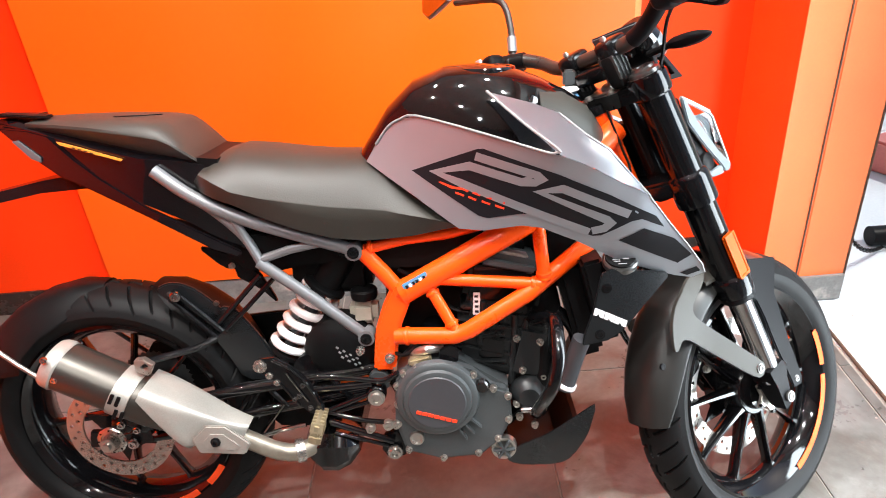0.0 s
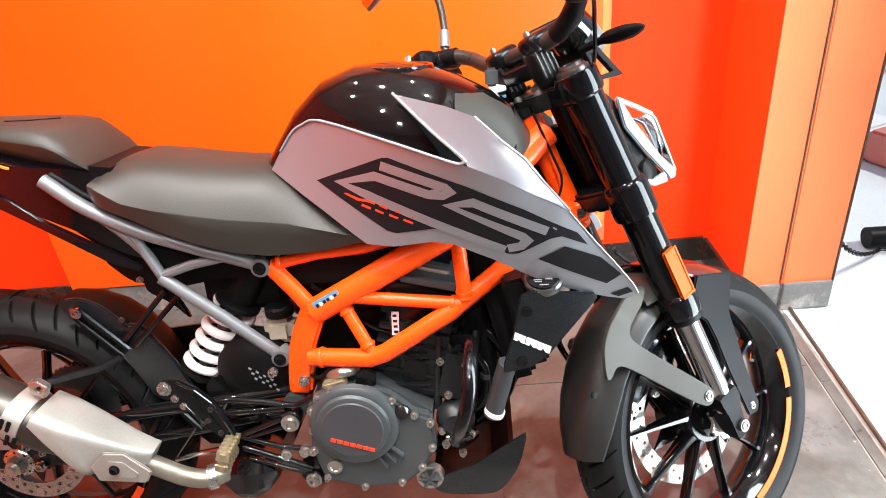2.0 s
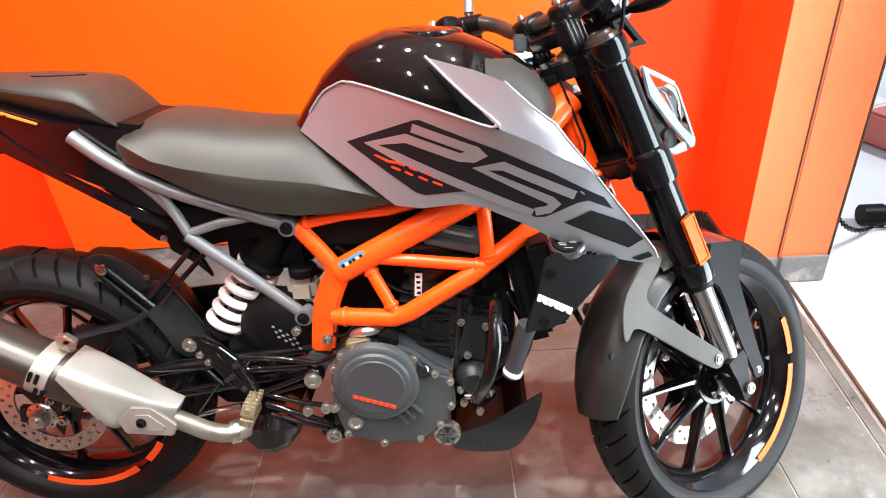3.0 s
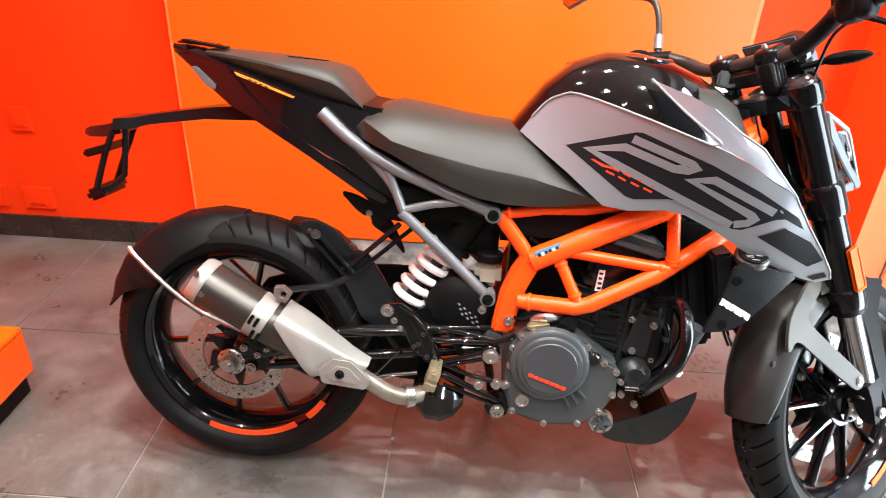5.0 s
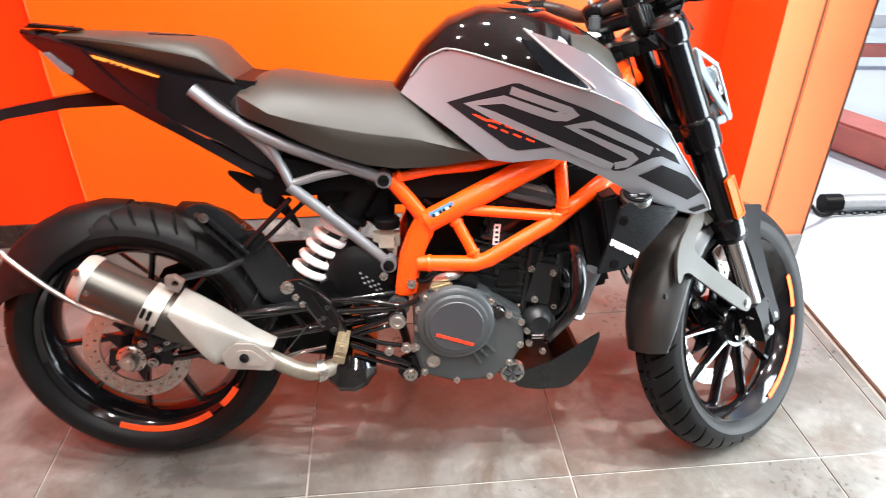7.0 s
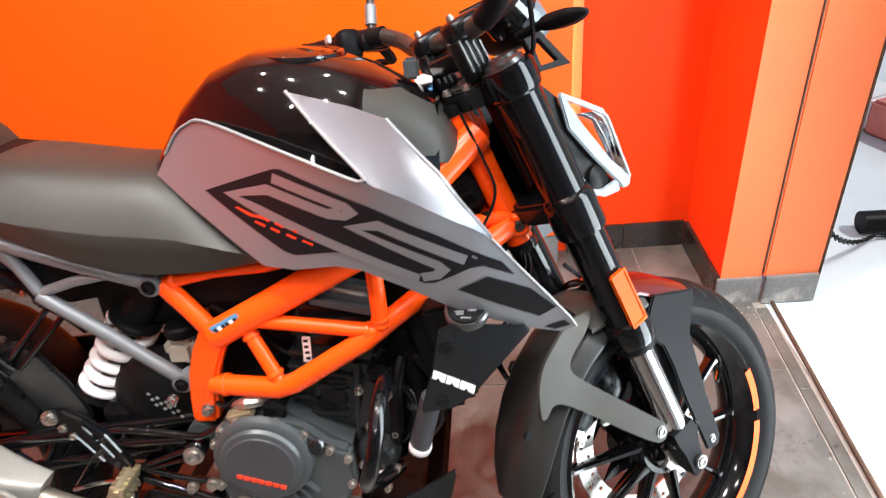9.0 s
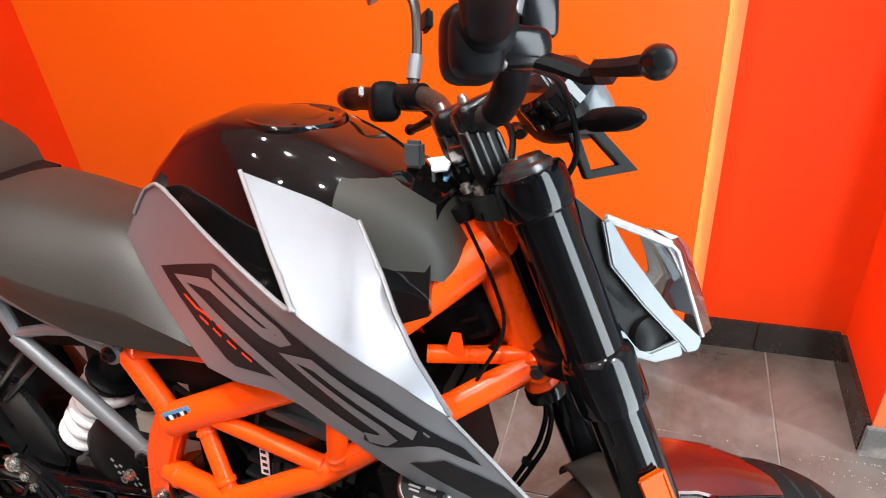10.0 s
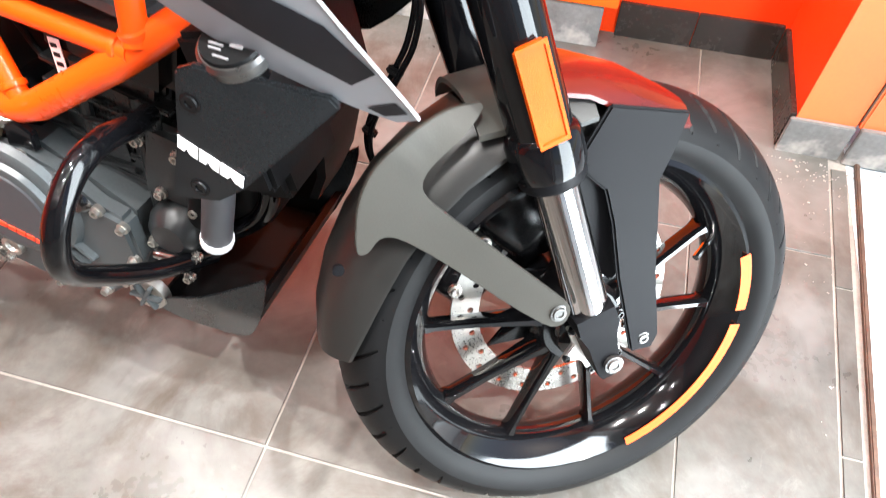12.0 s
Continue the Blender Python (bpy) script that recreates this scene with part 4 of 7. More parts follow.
part("pivot_plate", plate(BM(), [(0.592, 0.585), (0.618, 0.575), (0.622, 0.545), (0.602, 0.5), (0.592, 0.468), (0.586, 0.425), (0.58, 0.398), (0.538, 0.398), (0.542, 0.44), (0.55, 0.49), (0.566, 0.535)], side(-0.085), 0.03, bevel=0.006), FRAME_ORANGE, fr)
part("pivot_plate", plate(BM(), [(0.592, 0.585), (0.618, 0.575), (0.602, 0.5), (0.58, 0.398), (0.538, 0.398), (0.55, 0.49)], side(0.083, 1), 0.03, bevel=0.006), FRAME_ORANGE, fr)
for sgn in (-1, 1):
    for (x, y, z), d, r in (((0.851, -0.107, 0.691), (0.1, 0, -1), 0.0145), ((0.872, -0.131, 0.596), (0.1, 0.2, -1), 0.0145), ((0.662, -0.1055, 0.5852), (1, -0.14, -0.05), 0.0135), ((0.852, -0.132, 0.5767), (1, -0.14, -0.05), 0.0135), ((0.664, -0.108, 0.558), (0.45, -0.25, -0.86), 0.0135), ((0.697, -0.126, 0.5), (0.45, -0.25, -0.86), 0.0135), ((0.602, -0.1, 0.562), (0.7, 0, -0.7), 0.0172), ((0.618, -0.1015, 0.565), (0.88, 0, 0.47), 0.0235), ((0.61, -0.1125, 0.4722), (1, -0.2, 0.05), 0.0185), ((0.552, -0.089, 0.649), (1, 0, 0.2), 0.0128)):
        axis = Vector((d[0], -sgn * d[1], d[2])).normalized()
        part("weld", lathe(BM(), [(r - 0.004, -0.005), (r, -0.003), (r + 0.0006, 0.0), (r, 0.003), (r - 0.004, 0.005)], (x, -sgn * y, z), axis, 16), FRAME_ORANGE, fr)
part("wire", tube(BM(), [(1.0, -0.045, 0.87), (1.03, -0.04, 0.80), (1.045, -0.05, 0.75), (1.02, -0.055, 0.69), (1.0, -0.05, 0.64)], 0.0022, 8, 6), MATT_BLACK, fr)
part("sticker", box(BM(), (0.635, -0.1222, 0.5865), (0.052, 0.0012, 0.0185), 0, Matrix.Rotation(radians(-28), 4, "Y")), BLUE_INK, fr, "small pale blue data sticker")
for i in range(6):
    part("print", box(BM(), V(0.635, -0.1232, 0.5865) + V(math.cos(radians(28)), 0, math.sin(radians(28))) * (-0.019 + i * 0.0075), (0.005, 0.001, 0.008), 0, Matrix.Rotation(radians(-28), 4, "Y")), WHITE_INK if i % 3 == 1 else BLACK_INK, fr)

# seats
rs = []
for x, w, zb, zc, zt in ((0.236, 0.08, 0.78, 0.79, 0.80), (0.262, 0.118, 0.775, 0.812, 0.82), (0.285, 0.127, 0.766, 0.80, 0.836), (0.318, 0.131, 0.753, 0.78, 0.844), (0.37, 0.136, 0.727, 0.767, 0.838), (0.43, 0.137, 0.702, 0.754, 0.828), (0.49, 0.133, 0.682, 0.742, 0.821), (0.545, 0.128, 0.673, 0.734, 0.818), (0.59, 0.126, 0.673, 0.728, 0.802), (0.64, 0.128, 0.677, 0.717, 0.765), (0.69, 0.13, 0.686, 0.705, 0.725), (0.722, 0.131, 0.69, 0.696, 0.70)):
    rs.append(cushion(x, w, zb, zc, zt))
part("rider_seat", loft(BM(), rs), SEAT, bike, "brown-grey vinyl rider seat", sharp=40)
def pillion_section(x, w, zb, zc, zt):
    """A flat-topped cushion: slanting flanks, a hard crease and a tucked lower side."""
    zk = zc + (zt - zc) * 0.45
    half = ((0.74, zb), (0.93, zb + (zk - zb) * 0.55), (1.0, zk - 0.002), (0.985, zk + 0.003), (0.8, zt - 0.003), (0.4, zt))
    return [V(x, -y * w, z) for y, z in half] + [V(x, 0, zt + 0.001)] + [V(x, y * w, z) for y, z in reversed(half)]


ps = []
for x, w, zb, zc, zt in ((-0.084, 0.034, 0.899, 0.904, 0.912), (-0.062, 0.056, 0.893, 0.903, 0.917), (0.0, 0.073, 0.884, 0.898, 0.916), (0.07, 0.087, 0.869, 0.887, 0.913), (0.135, 0.097, 0.852, 0.873, 0.908), (0.168, 0.101, 0.843, 0.866, 0.904), (0.195, 0.102, 0.837, 0.86, 0.898), (0.213, 0.101, 0.832, 0.852, 0.886), (0.235, 0.098, 0.826, 0.84, 0.862), (0.253, 0.09, 0.822, 0.83, 0.838)):
    ps.append(pillion_section(x, w, zb, zc, zt))
pil = part("pillion_seat", loft(BM(), ps), SEAT, bike, "raised brown-grey vinyl pillion seat", sharp=38)
part("seam", tube(BM(), [(0.09, -0.03, 0.9132), (0.13, -0.012, 0.91), (0.16, 0.02, 0.9065)], 0.0011, 6, 3), DEEP_BLACK, pil, "dark stitched seam")
part("seat_base", loft(BM(), [[V(x, y * w, z) for y, z in ((-1, zb), (1, zb), (1, zt), (-1, zt))] for x, w, zb, zt in ((-0.06, 0.04, 0.87, 0.9), (0.07, 0.07, 0.83, 0.874), (0.17, 0.08, 0.8, 0.85), (0.245, 0.085, 0.77, 0.838), (0.29, 0.085, 0.74, 0.832))]), MATT_BLACK, pil, "black seat base")

# tail
def tail_secs(rows):
    return [[V(x, y, z) for y, z in ((-w, zb + 0.012), (-w * 0.8, zb), (w * 0.8, zb), (w, zb + 0.012), (w, zt - 0.008), (w * 0.85, zt), (-w * 0.85, zt), (-w, zt - 0.008))] for x, w, zb, zt in rows]


tail = part("tail_fairing", loft(BM(), tail_secs(((-0.142, 0.03, 0.906, 0.922), (-0.085, 0.052, 0.866, 0.916), (-0.02, 0.068, 0.828, 0.897), (0.06, 0.082, 0.78, 0.874), (0.15, 0.092, 0.742, 0.85), (0.22, 0.088, 0.705, 0.842), (0.28, 0.084, 0.66, 0.826), (0.325, 0.072, 0.637, 0.775)))), TAIL_BLACK, bike, "gloss black tail fairing")
part("side_panel", plate(BM(), [(-0.128, 0.908), (-0.06, 0.902), (-0.017, 0.891), (0.023, 0.849), (0.069, 0.809), (0.146, 0.754), (0.31, 0.657), (0.305, 0.645), (0.259, 0.664), (0.15, 0.73), (0.027, 0.797), (-0.013, 0.815), (-0.06, 0.848)], lambda a, b, h: V(a, -(0.071 + 0.25 * min(0.0, a) + 0.11 * max(0.0, min(0.24, a)) - 0.12 * max(0.0, a - 0.22) + h), b), 0.008, bevel=0.003), TAIL_BLACK, tail, "gloss black tail side panel")
part("stripe", plate(BM(), [(0.0, 0.88), (0.03, 0.872), (0.122, 0.8435), (0.119, 0.8405), (0.06, 0.8575), (0.006, 0.8735)], lambda a, b, h: V(a, -(0.077 + 0.13 * max(-0.1, min(0.2, a)) + h), b), 0.003), STRIPE_ORANGE, tail, "thin orange stripe with dark marks under the pillion seat")
for k in range(4):
    part("mark", plate(BM(), [(0.03 + k * 0.011, 0.8695 - k * 0.0034), (0.036 + k * 0.011, 0.868 - k * 0.0034), (0.035 + k * 0.011, 0.866 - k * 0.0034), (0.029 + k * 0.011, 0.8675 - k * 0.0034)], lambda a, b, h: V(a, -(0.0803 + 0.13 * max(-0.1, min(0.2, a)) + h), b), 0.001), BLACK_INK, tail)
part("tail_light", plate(BM(), [(-0.096, 0.882), (-0.082, 0.884), (-0.04, 0.852), (-0.042, 0.842), (-0.062, 0.849)], lambda a, b, h: V(a, -(0.0795 + 0.25 * min(0.0, a) + h), b), 0.003, bevel=0.001), LAMP_GREY, tail, "clear tail light lens")
part("grab_lip", box(BM(), (-0.075, -0.03, 0.925), (0.09, 0.03, 0.005), 0.002, Matrix.Rotation(radians(6), 4, "Y")), MATT_BLACK, tail)
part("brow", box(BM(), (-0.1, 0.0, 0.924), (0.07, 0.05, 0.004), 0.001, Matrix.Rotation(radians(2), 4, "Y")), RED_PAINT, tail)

part("undertray", plate(BM(), [(0.16, 0.80), (0.24, 0.79), (0.36, 0.73), (0.5, 0.675), (0.53, 0.64), (0.5, 0.61), (0.42, 0.61), (0.36, 0.6), (0.3, 0.605), (0.235, 0.672), (0.15, 0.742)], side(-0.062), -0.124, bevel=0.004), MATT_BLACK, tail, "black plastic undertray")
part("cover_plate", plate(BM(), [(0.30, 0.69), (0.42, 0.672), (0.47, 0.66), (0.40, 0.645), (0.35, 0.645)], side(-0.078), 0.006, bevel=0.002), MATT_BLACK, tail)

# number plate carrier
pc = part("plate_carrier", loft(BM(), [[V(x, y, z) for y, z in ((-w, z0), (w, z0), (w * 0.8, z0 + h), (-w * 0.8, z0 + h))] for x, w, z0, h in ((0.03, 0.05, 0.785, 0.03), (-0.08, 0.04, 0.778, 0.022), (-0.2, 0.032, 0.757, 0.02), (-0.235, 0.045, 0.747, 0.022), (-0.275, 0.05, 0.742, 0.022))]), SATIN_BLACK, bike, "matt black number plate carrier arm")
part("plate_lamp", loft(BM(), [[V(x, y, z) for y, z in ((-w, z0), (w, z0), (w * 0.7, z0 + h), (-w * 0.7, z0 + h))] for x, w, z0, h in ((-0.265, 0.04, 0.733, 0.026), (-0.3, 0.037, 0.724, 0.024), (-0.335, 0.03, 0.721, 0.02), (-0.352, 0.018, 0.724, 0.01))]), GLOSS_BLACK, pc)
for sy in (-1, 1):
    part("leg", tube(BM(), [(-0.275, 0.045 * sy, 0.74), (-0.298, 0.045 * sy, 0.685), (-0.325, 0.04 * sy, 0.612)], 0.007, 8), SATIN_BLACK, pc)
part("crossbar", box(BM(), (-0.312, 0, 0.696), (0.05, 0.12, 0.016), 0.004, Matrix.Rotation(radians(-18), 4, "Y")), SATIN_BLACK, pc)
part("foot", box(BM(), (-0.325, 0, 0.602), (0.046, 0.1, 0.026), 0.008, Matrix.Rotation(radians(-25), 4, "Y")), SATIN_BLACK, pc)
part("front_leg", tube(BM(), [(-0.255, -0.03, 0.745), (-0.266, -0.03, 0.645), (-0.275, -0.03, 0.635), (-0.305, -0.03, 0.608)], 0.0065, 8), SATIN_BLACK, pc)

# tank
tk = []
for x, w, zb, zt in ((0.535, 0.05, 0.79, 0.815), (0.56, 0.066, 0.76, 0.85), (0.6, 0.082, 0.74, 0.905), (0.65, 0.1, 0.73, 0.953), (0.71, 0.12, 0.73, 0.974), (0.77, 0.135, 0.73, 0.976), (0.83, 0.138, 0.73, 0.966), (0.88, 0.125, 0.74, 0.946), (0.93, 0.1, 0.76, 0.92), (0.97, 0.08, 0.77, 0.895)):
    tk.append(arch(x, w, zb, zt - 0.006 - (0.004 if x > 0.62 else 0.0), 28, 3.0, 0.84))
tank = part("fuel_tank", loft(BM(), tk), GLOSS_BLACK, bike, "gloss black fuel tank", sharp=60)
part("filler_cap", lathe(BM(), [(0, 0.004), (0.03, 0.005), (0.035, 0.003), (0.038, 0.0), (0.046, 0.0005), (0.054, 0.004), (0.058, 0.003), (0.061, -0.002), (0.061, -0.014), (0, -0.014)], (0.781, 0, 0.956), (0.03, 0, 1), 44), GLOSS_BLACK, tank, "round black filler cap with screws")
for i in range(6):
    part("screw", bolt(BM(), (0.781 + 0.046 * math.cos(i * 1.047), 0.046 * math.sin(i * 1.047), 0.9565 - 0.0015 * math.cos(i * 1.047)), (0.06, 0, 1), 0.0035, 0.003), SATIN_BLACK, tank)
part("ignition_cover", loft(BM(), [arch(x, w, z0, z1, 24, 3.0) for x, w, z0, z1 in ((0.875, 0.105, 0.85, 0.925), (0.92, 0.095, 0.83, 0.912), (0.965, 0.075, 0.81, 0.885), (0.995, 0.05, 0.80, 0.84))]), MUD_GREY, tank, "grey cover ahead of the tank", sharp=70)
part("tag", box(BM(), (0.93, 0.03, 0.902), (0.06, 0.035, 0.004), 0.001, Matrix.Rotation(radians(-12), 4, "Y") @ Matrix.Rotation(radians(12), 4, "X")), WHITE_INK, tank, "white and blue paper tag")
part("tag", box(BM(), (0.953, 0.028, 0.8945), (0.012, 0.036, 0.0042), 0.001, Matrix.Rotation(radians(-12), 4, "Y") @ Matrix.Rotation(radians(12), 4, "X")), BLUE_INK, tank)
part("key", box(BM(), (0.935, -0.02, 0.93), (0.022, 0.012, 0.03), 0.004), DARK_GREY, tank, "grey ignition key")


# side shrouds
SHROUD_EDGE = ((0.9, 0.826, 0.0), (0.944, 0.805, 0.008), (0.988, 0.779, 0.02), (1.0375, 0.75, 0.0266), (1.076, 0.699, 0.023), (1.109, 0.658, 0.013), (1.145, 0.605, 0.0))


def rounding(x, z):
    """How far the face turns in towards its upper edge."""
    best = 0.0
    for (x0, z0, k0), (x1, z1, k1) in zip(SHROUD_EDGE, SHROUD_EDGE[1:]):
        dx, dz = x1 - x0, z1 - z0
        f = max(0.0, min(1.0, ((x - x0) * dx + (z - z0) * dz) / (dx * dx + dz * dz)))
        d = math.hypot(x - x0 - f * dx, z - z0 - f * dz)
        best = max(best, (k0 + (k1 - k0) * f) * max(0.0, 1 - d / 0.075) ** 2)
    return best


def flank(x, z):
    """How far out the lower shroud face stands."""
    a, b = x - 0.8, z - 0.75
    return 0.1655 + 0.3099 * a + 0.0513 * b - 0.0805 * a * a + 1.6785 * a * b + 0.0938 * b * b - rounding(x, z)


def on_flank(sgn, lift=0.0):
    return lambda a, b: V(a, sgn * (flank(a, b) + lift), b)


def dense(poly, step=0.02):
    out = []
    for i, (a, b) in enumerate(poly):
        c, d = poly[(i + 1) % len(poly)]
        n = max(1, int(math.hypot(c - a, d - b) / step))
        out += [(a + (c - a) * k / n, b + (d - b) * k / n) for k in range(n)]
    return out


def skin(poly, place, thick, step=0.02):
    """A thin curved sheet: the outline filled flat, cut fine, then laid on the surface."""
    bm = BM()
    vs = [bm.verts.new((a, 0, b)) for a, b in dense(poly, step)]
    es = [bm.edges.new((vs[i], vs[(i + 1) % len(vs)])) for i in range(len(vs))]
    bmesh.ops.triangle_fill(bm, edges=es, use_beauty=True, use_dissolve=False)
    for _ in range(4):
        long = [e for e in bm.edges if e.calc_length() > step * 1.5]
        if long:
            bmesh.ops.subdivide_edges(bm, edges=long, cuts=1)
            bmesh.ops.triangulate(bm, faces=bm.faces[:])
    flat = [(v, v.co.x, v.co.z) for v in bm.verts]
    for v, a, b in flat:
        v.co = place(a, b)
    if thick:
        faces = bm.faces[:]
        rim = [e for e in bm.edges if len(e.link_faces) == 1]
        inner = {v: bm.verts.new(v.co - V(0, math.copysign(thick, v.co.y), 0)) for v, _, _ in flat}
        for f in faces:
            bm.faces.new([inner[v] for v in reversed(f.verts)])
        for e in rim:
            a, b = e.verts
            bm.faces.new((a, b, inner[b], inner[a]))
    return bm


def stroke(pts, w):
    """The outline of a band of width w along (x, z) points, square at its corners."""
    lo, hi = [], []
    for i, (x, z) in enumerate(pts):
        d0 = Vector((x - pts[i - 1][0], z - pts[i - 1][1])).normalized() if i else None
        d1 = Vector((pts[i + 1][0] - x, pts[i + 1][1] - z)).normalized() if i < len(pts) - 1 else None
        d0, d1 = d0 or d1, d1 or d0
        n0, n1 = Vector((-d0.y, d0.x)), Vector((-d1.y, d1.x))
        m = (n0 + n1)
        m = m.normalized() if m.length > 1e-4 else n0
        k = min(1.7, 1 / max(0.3, m.dot(n0)))
        hi.append((x + m.x * w / 2 * k, z + m.y * w / 2 * k))
        lo.append((x - m.x * w / 2 * k, z - m.y * w / 2 * k))
    return lo + hi[::-1]


FLANK_LINE = [(0.558, 0.808), (0.578, 0.838), (0.602, 0.868), (0.625, 0.882), (0.659, 0.888), (0.77, 0.861), (0.868, 0.832), (0.893, 0.826), (0.912, 0.819), (0.944, 0.804), (0.966, 0.791), (0.988, 0.778), (1.018, 0.764), (1.0375, 0.749), (1.076, 0.698), (1.109, 0.657), (1.14, 0.615), (1.149, 0.596), (1.129, 0.585), (1.098, 0.592), (1.001, 0.628), (0.922, 0.672), (0.864, 0.697), (0.83, 0.701), (0.766, 0.691), (0.721, 0.694), (0.649, 0.747)]
BLACK_FIELD = [(0.643, 0.795), (0.759, 0.835), (0.77, 0.836), (0.889, 0.795), (0.97, 0.759), (1.05, 0.716), (1.066, 0.694), (1.026, 0.7125), (1.009, 0.7095), (0.962, 0.683), (0.947, 0.682), (0.859, 0.722), (0.83, 0.723), (0.772, 0.714), (0.757, 0.718)]
DIGIT_A = [(0.756, 0.823), (0.856, 0.792), (0.862, 0.786), (0.852, 0.78), (0.83, 0.78), (0.745, 0.806), (0.686, 0.794), (0.728, 0.776), (0.942, 0.6895)]
DIGIT_B = [(1.005, 0.7225), (0.897, 0.7695), (0.861, 0.7625), (0.968, 0.714), (0.975, 0.707), (0.966, 0.697), (0.946, 0.692)]
DIGIT_C = [(0.991, 0.673), (1.031, 0.695), (1.086, 0.671), (1.12, 0.637), (1.098, 0.62)]
for sgn in (-1, 1):
    shr = part("shroud", skin(FLANK_LINE, on_flank(sgn), 0.004), PANEL_GREY, bike, "silver-grey side shroud with black number graphics", sharp=25)
    part("graphic", skin(BLACK_FIELD, on_flank(sgn, 0.0008), 0), BLACK_INK, shr, "black graphic field with the number 250")
    for dg in (DIGIT_A, DIGIT_B):
        part("digit", skin(stroke(dg, 0.0145), on_flank(sgn, 0.0016), 0, 0.012), PANEL_GREY, shr)
    part("digit", skin(DIGIT_C, on_flank(sgn, 0.0008), 0, 0.012), BLACK_INK, shr)
    part("graphic", skin([(1.106, 0.597), (1.132, 0.611), (1.141, 0.601), (1.12, 0.591)], on_flank(sgn, 0.0008), 0), BLACK_INK, shr)
    part("script_bar", skin([(0.689, 0.7765), (0.694, 0.7775), (0.715, 0.7695), (0.733, 0.767), (0.73, 0.7635), (0.712, 0.7655)], on_flank(sgn, 0.0016), 0), RED_INK, shr, "small red-orange script marks")
    for i, wd in enumerate((0.021, 0.019, 0.02, 0.021)):
        x0, z0 = 0.722 + i * 0.0225, 0.7635 - i * 0.0072
        for dx, dz in ((0.004, 0.0035), (-0.0035, -0.0045)):
            part("script_bar", skin(stroke([(x0 + dx, z0 + dz), (x0 + dx + wd - 0.006, z0 + dz - 0.0055)], 0.0036), on_flank(sgn, 0.0016), 0, 0.008), RED_INK, shr)
    # upper face that folds back towards the tank, with the long intake slot open behind it
    crease = [(0.893, 0.827), (0.912, 0.82), (0.944, 0.805), (0.966, 0.792), (0.988, 0.779), (1.018, 0.765), (1.0375, 0.75)]
    outer = [(0.781, -0.1135, 0.925), (0.86, -0.105, 0.90), (0.905, -0.100, 0.880), (0.947, -0.141, 0.845), (0.977, -0.178, 0.826), (1.003, -0.194, 0.793), (1.0385, -0.207, 0.751)]
    secs = []
    for f in (0.0, 0.33, 0.66, 1.0):
        row = []
        for (cx, cz), (ox, oy, oz) in zip(crease, outer):
            q = V(cx, -flank(cx, cz), cz).lerp(V(ox, oy, oz), f)
            row.append((q.x, q.y * -sgn, q.z))
        secs.append(row)
    bm = loft(BM(), secs, ring=False)
    bmesh.ops.solidify(bm, geom=bm.faces[:], thickness=0.003)
    part("upper_face", bm, PANEL_GREY, shr, "lighter folded upper face")
    part("edge_trim", tube(BM(), [(x, -sgn * y, z) for x, y, z in outer[2:]], 0.0024, 6), RAIL_GREY, shr)
    part("lip", tube(BM(), [(x, sgn * (flank(x, z) + 0.001), z) for x, z in ((0.578, 0.838), (0.602, 0.868), (0.625, 0.882), (0.659, 0.889), (0.77, 0.862), (0.868, 0.833), (0.884, 0.832), (0.892, 0.835))], 0.0024, 8, 3), PALE_LIP, shr, "pale raised lip")
    part("lip", tube(BM(), [(0.891, sgn * 0.2135, 0.834), (0.882, sgn * 0.206, 0.843), (0.838, sgn * 0.166, 0.876), (0.781, sgn * 0.1145, 0.926)], 0.0024, 8, 3), PALE_LIP, shr)
    part("edge_trim", tube(BM(), [(x, sgn * (flank(x, z) + 0.0005), z) for x, z in ((1.0375, 0.75), (1.076, 0.699), (1.109, 0.658), (1.14, 0.616), (1.149, 0.597))], 0.0018, 6), PALE_LIP, shr)
    inner = [[(x, sgn * (flank(x, z) - 0.004), z) for x, z in ((0.66, 0.886), (0.72, 0.873), (0.79, 0.855), (0.868, 0.831), (0.89, 0.826))],
             [(x, sgn * y, z) for x, y, z in ((0.66, 0.085, 0.87), (0.72, 0.1, 0.85), (0.79, 0.115, 0.83), (0.868, 0.12, 0.80), (0.89, 0.15, 0.80))]]
    part("duct", loft(BM(), inner, ring=False), GLOSS_BLACK, shr)

# engine
eng = part("engine", loft(BM(), [[V(x, y, z) for x, z in ((0.575, 0.25), (0.60, 0.222), (0.74, 0.215), (0.785, 0.25), (0.80, 0.36), (0.765, 0.385), (0.70, 0.43), (0.615, 0.425), (0.58, 0.39))] for y in (-0.125, 0.125)]), DARK_GREY, bike, "dark grey single-cylinder engine")
case_line = [(0.582, 0.39), (0.592, 0.41), (0.622, 0.421), (0.69, 0.428), (0.73, 0.41), (0.768, 0.374), (0.80, 0.362), (0.805, 0.30), (0.78, 0.252), (0.74, 0.217), (0.66, 0.212), (0.592, 0.234), (0.574, 0.30)]
part("side_cover", plate(BM(), case_line, side(-0.122), 0.028, bevel=0.006), DARK_GREY, eng, "dark cast side cover")
CC = V(0.661, -0.15, 0.357)
part("clutch_cover", lathe(BM(), [(0.0, 0.022), (0.058, 0.022), (0.064, 0.02), (0.067, 0.014), (0.074, 0.013), (0.079, 0.009), (0.082, 0.0), (0.0, 0.0)], CC, (0, -1, 0), 56), DARK_GREY, eng, "round clutch cover with an orange mark")
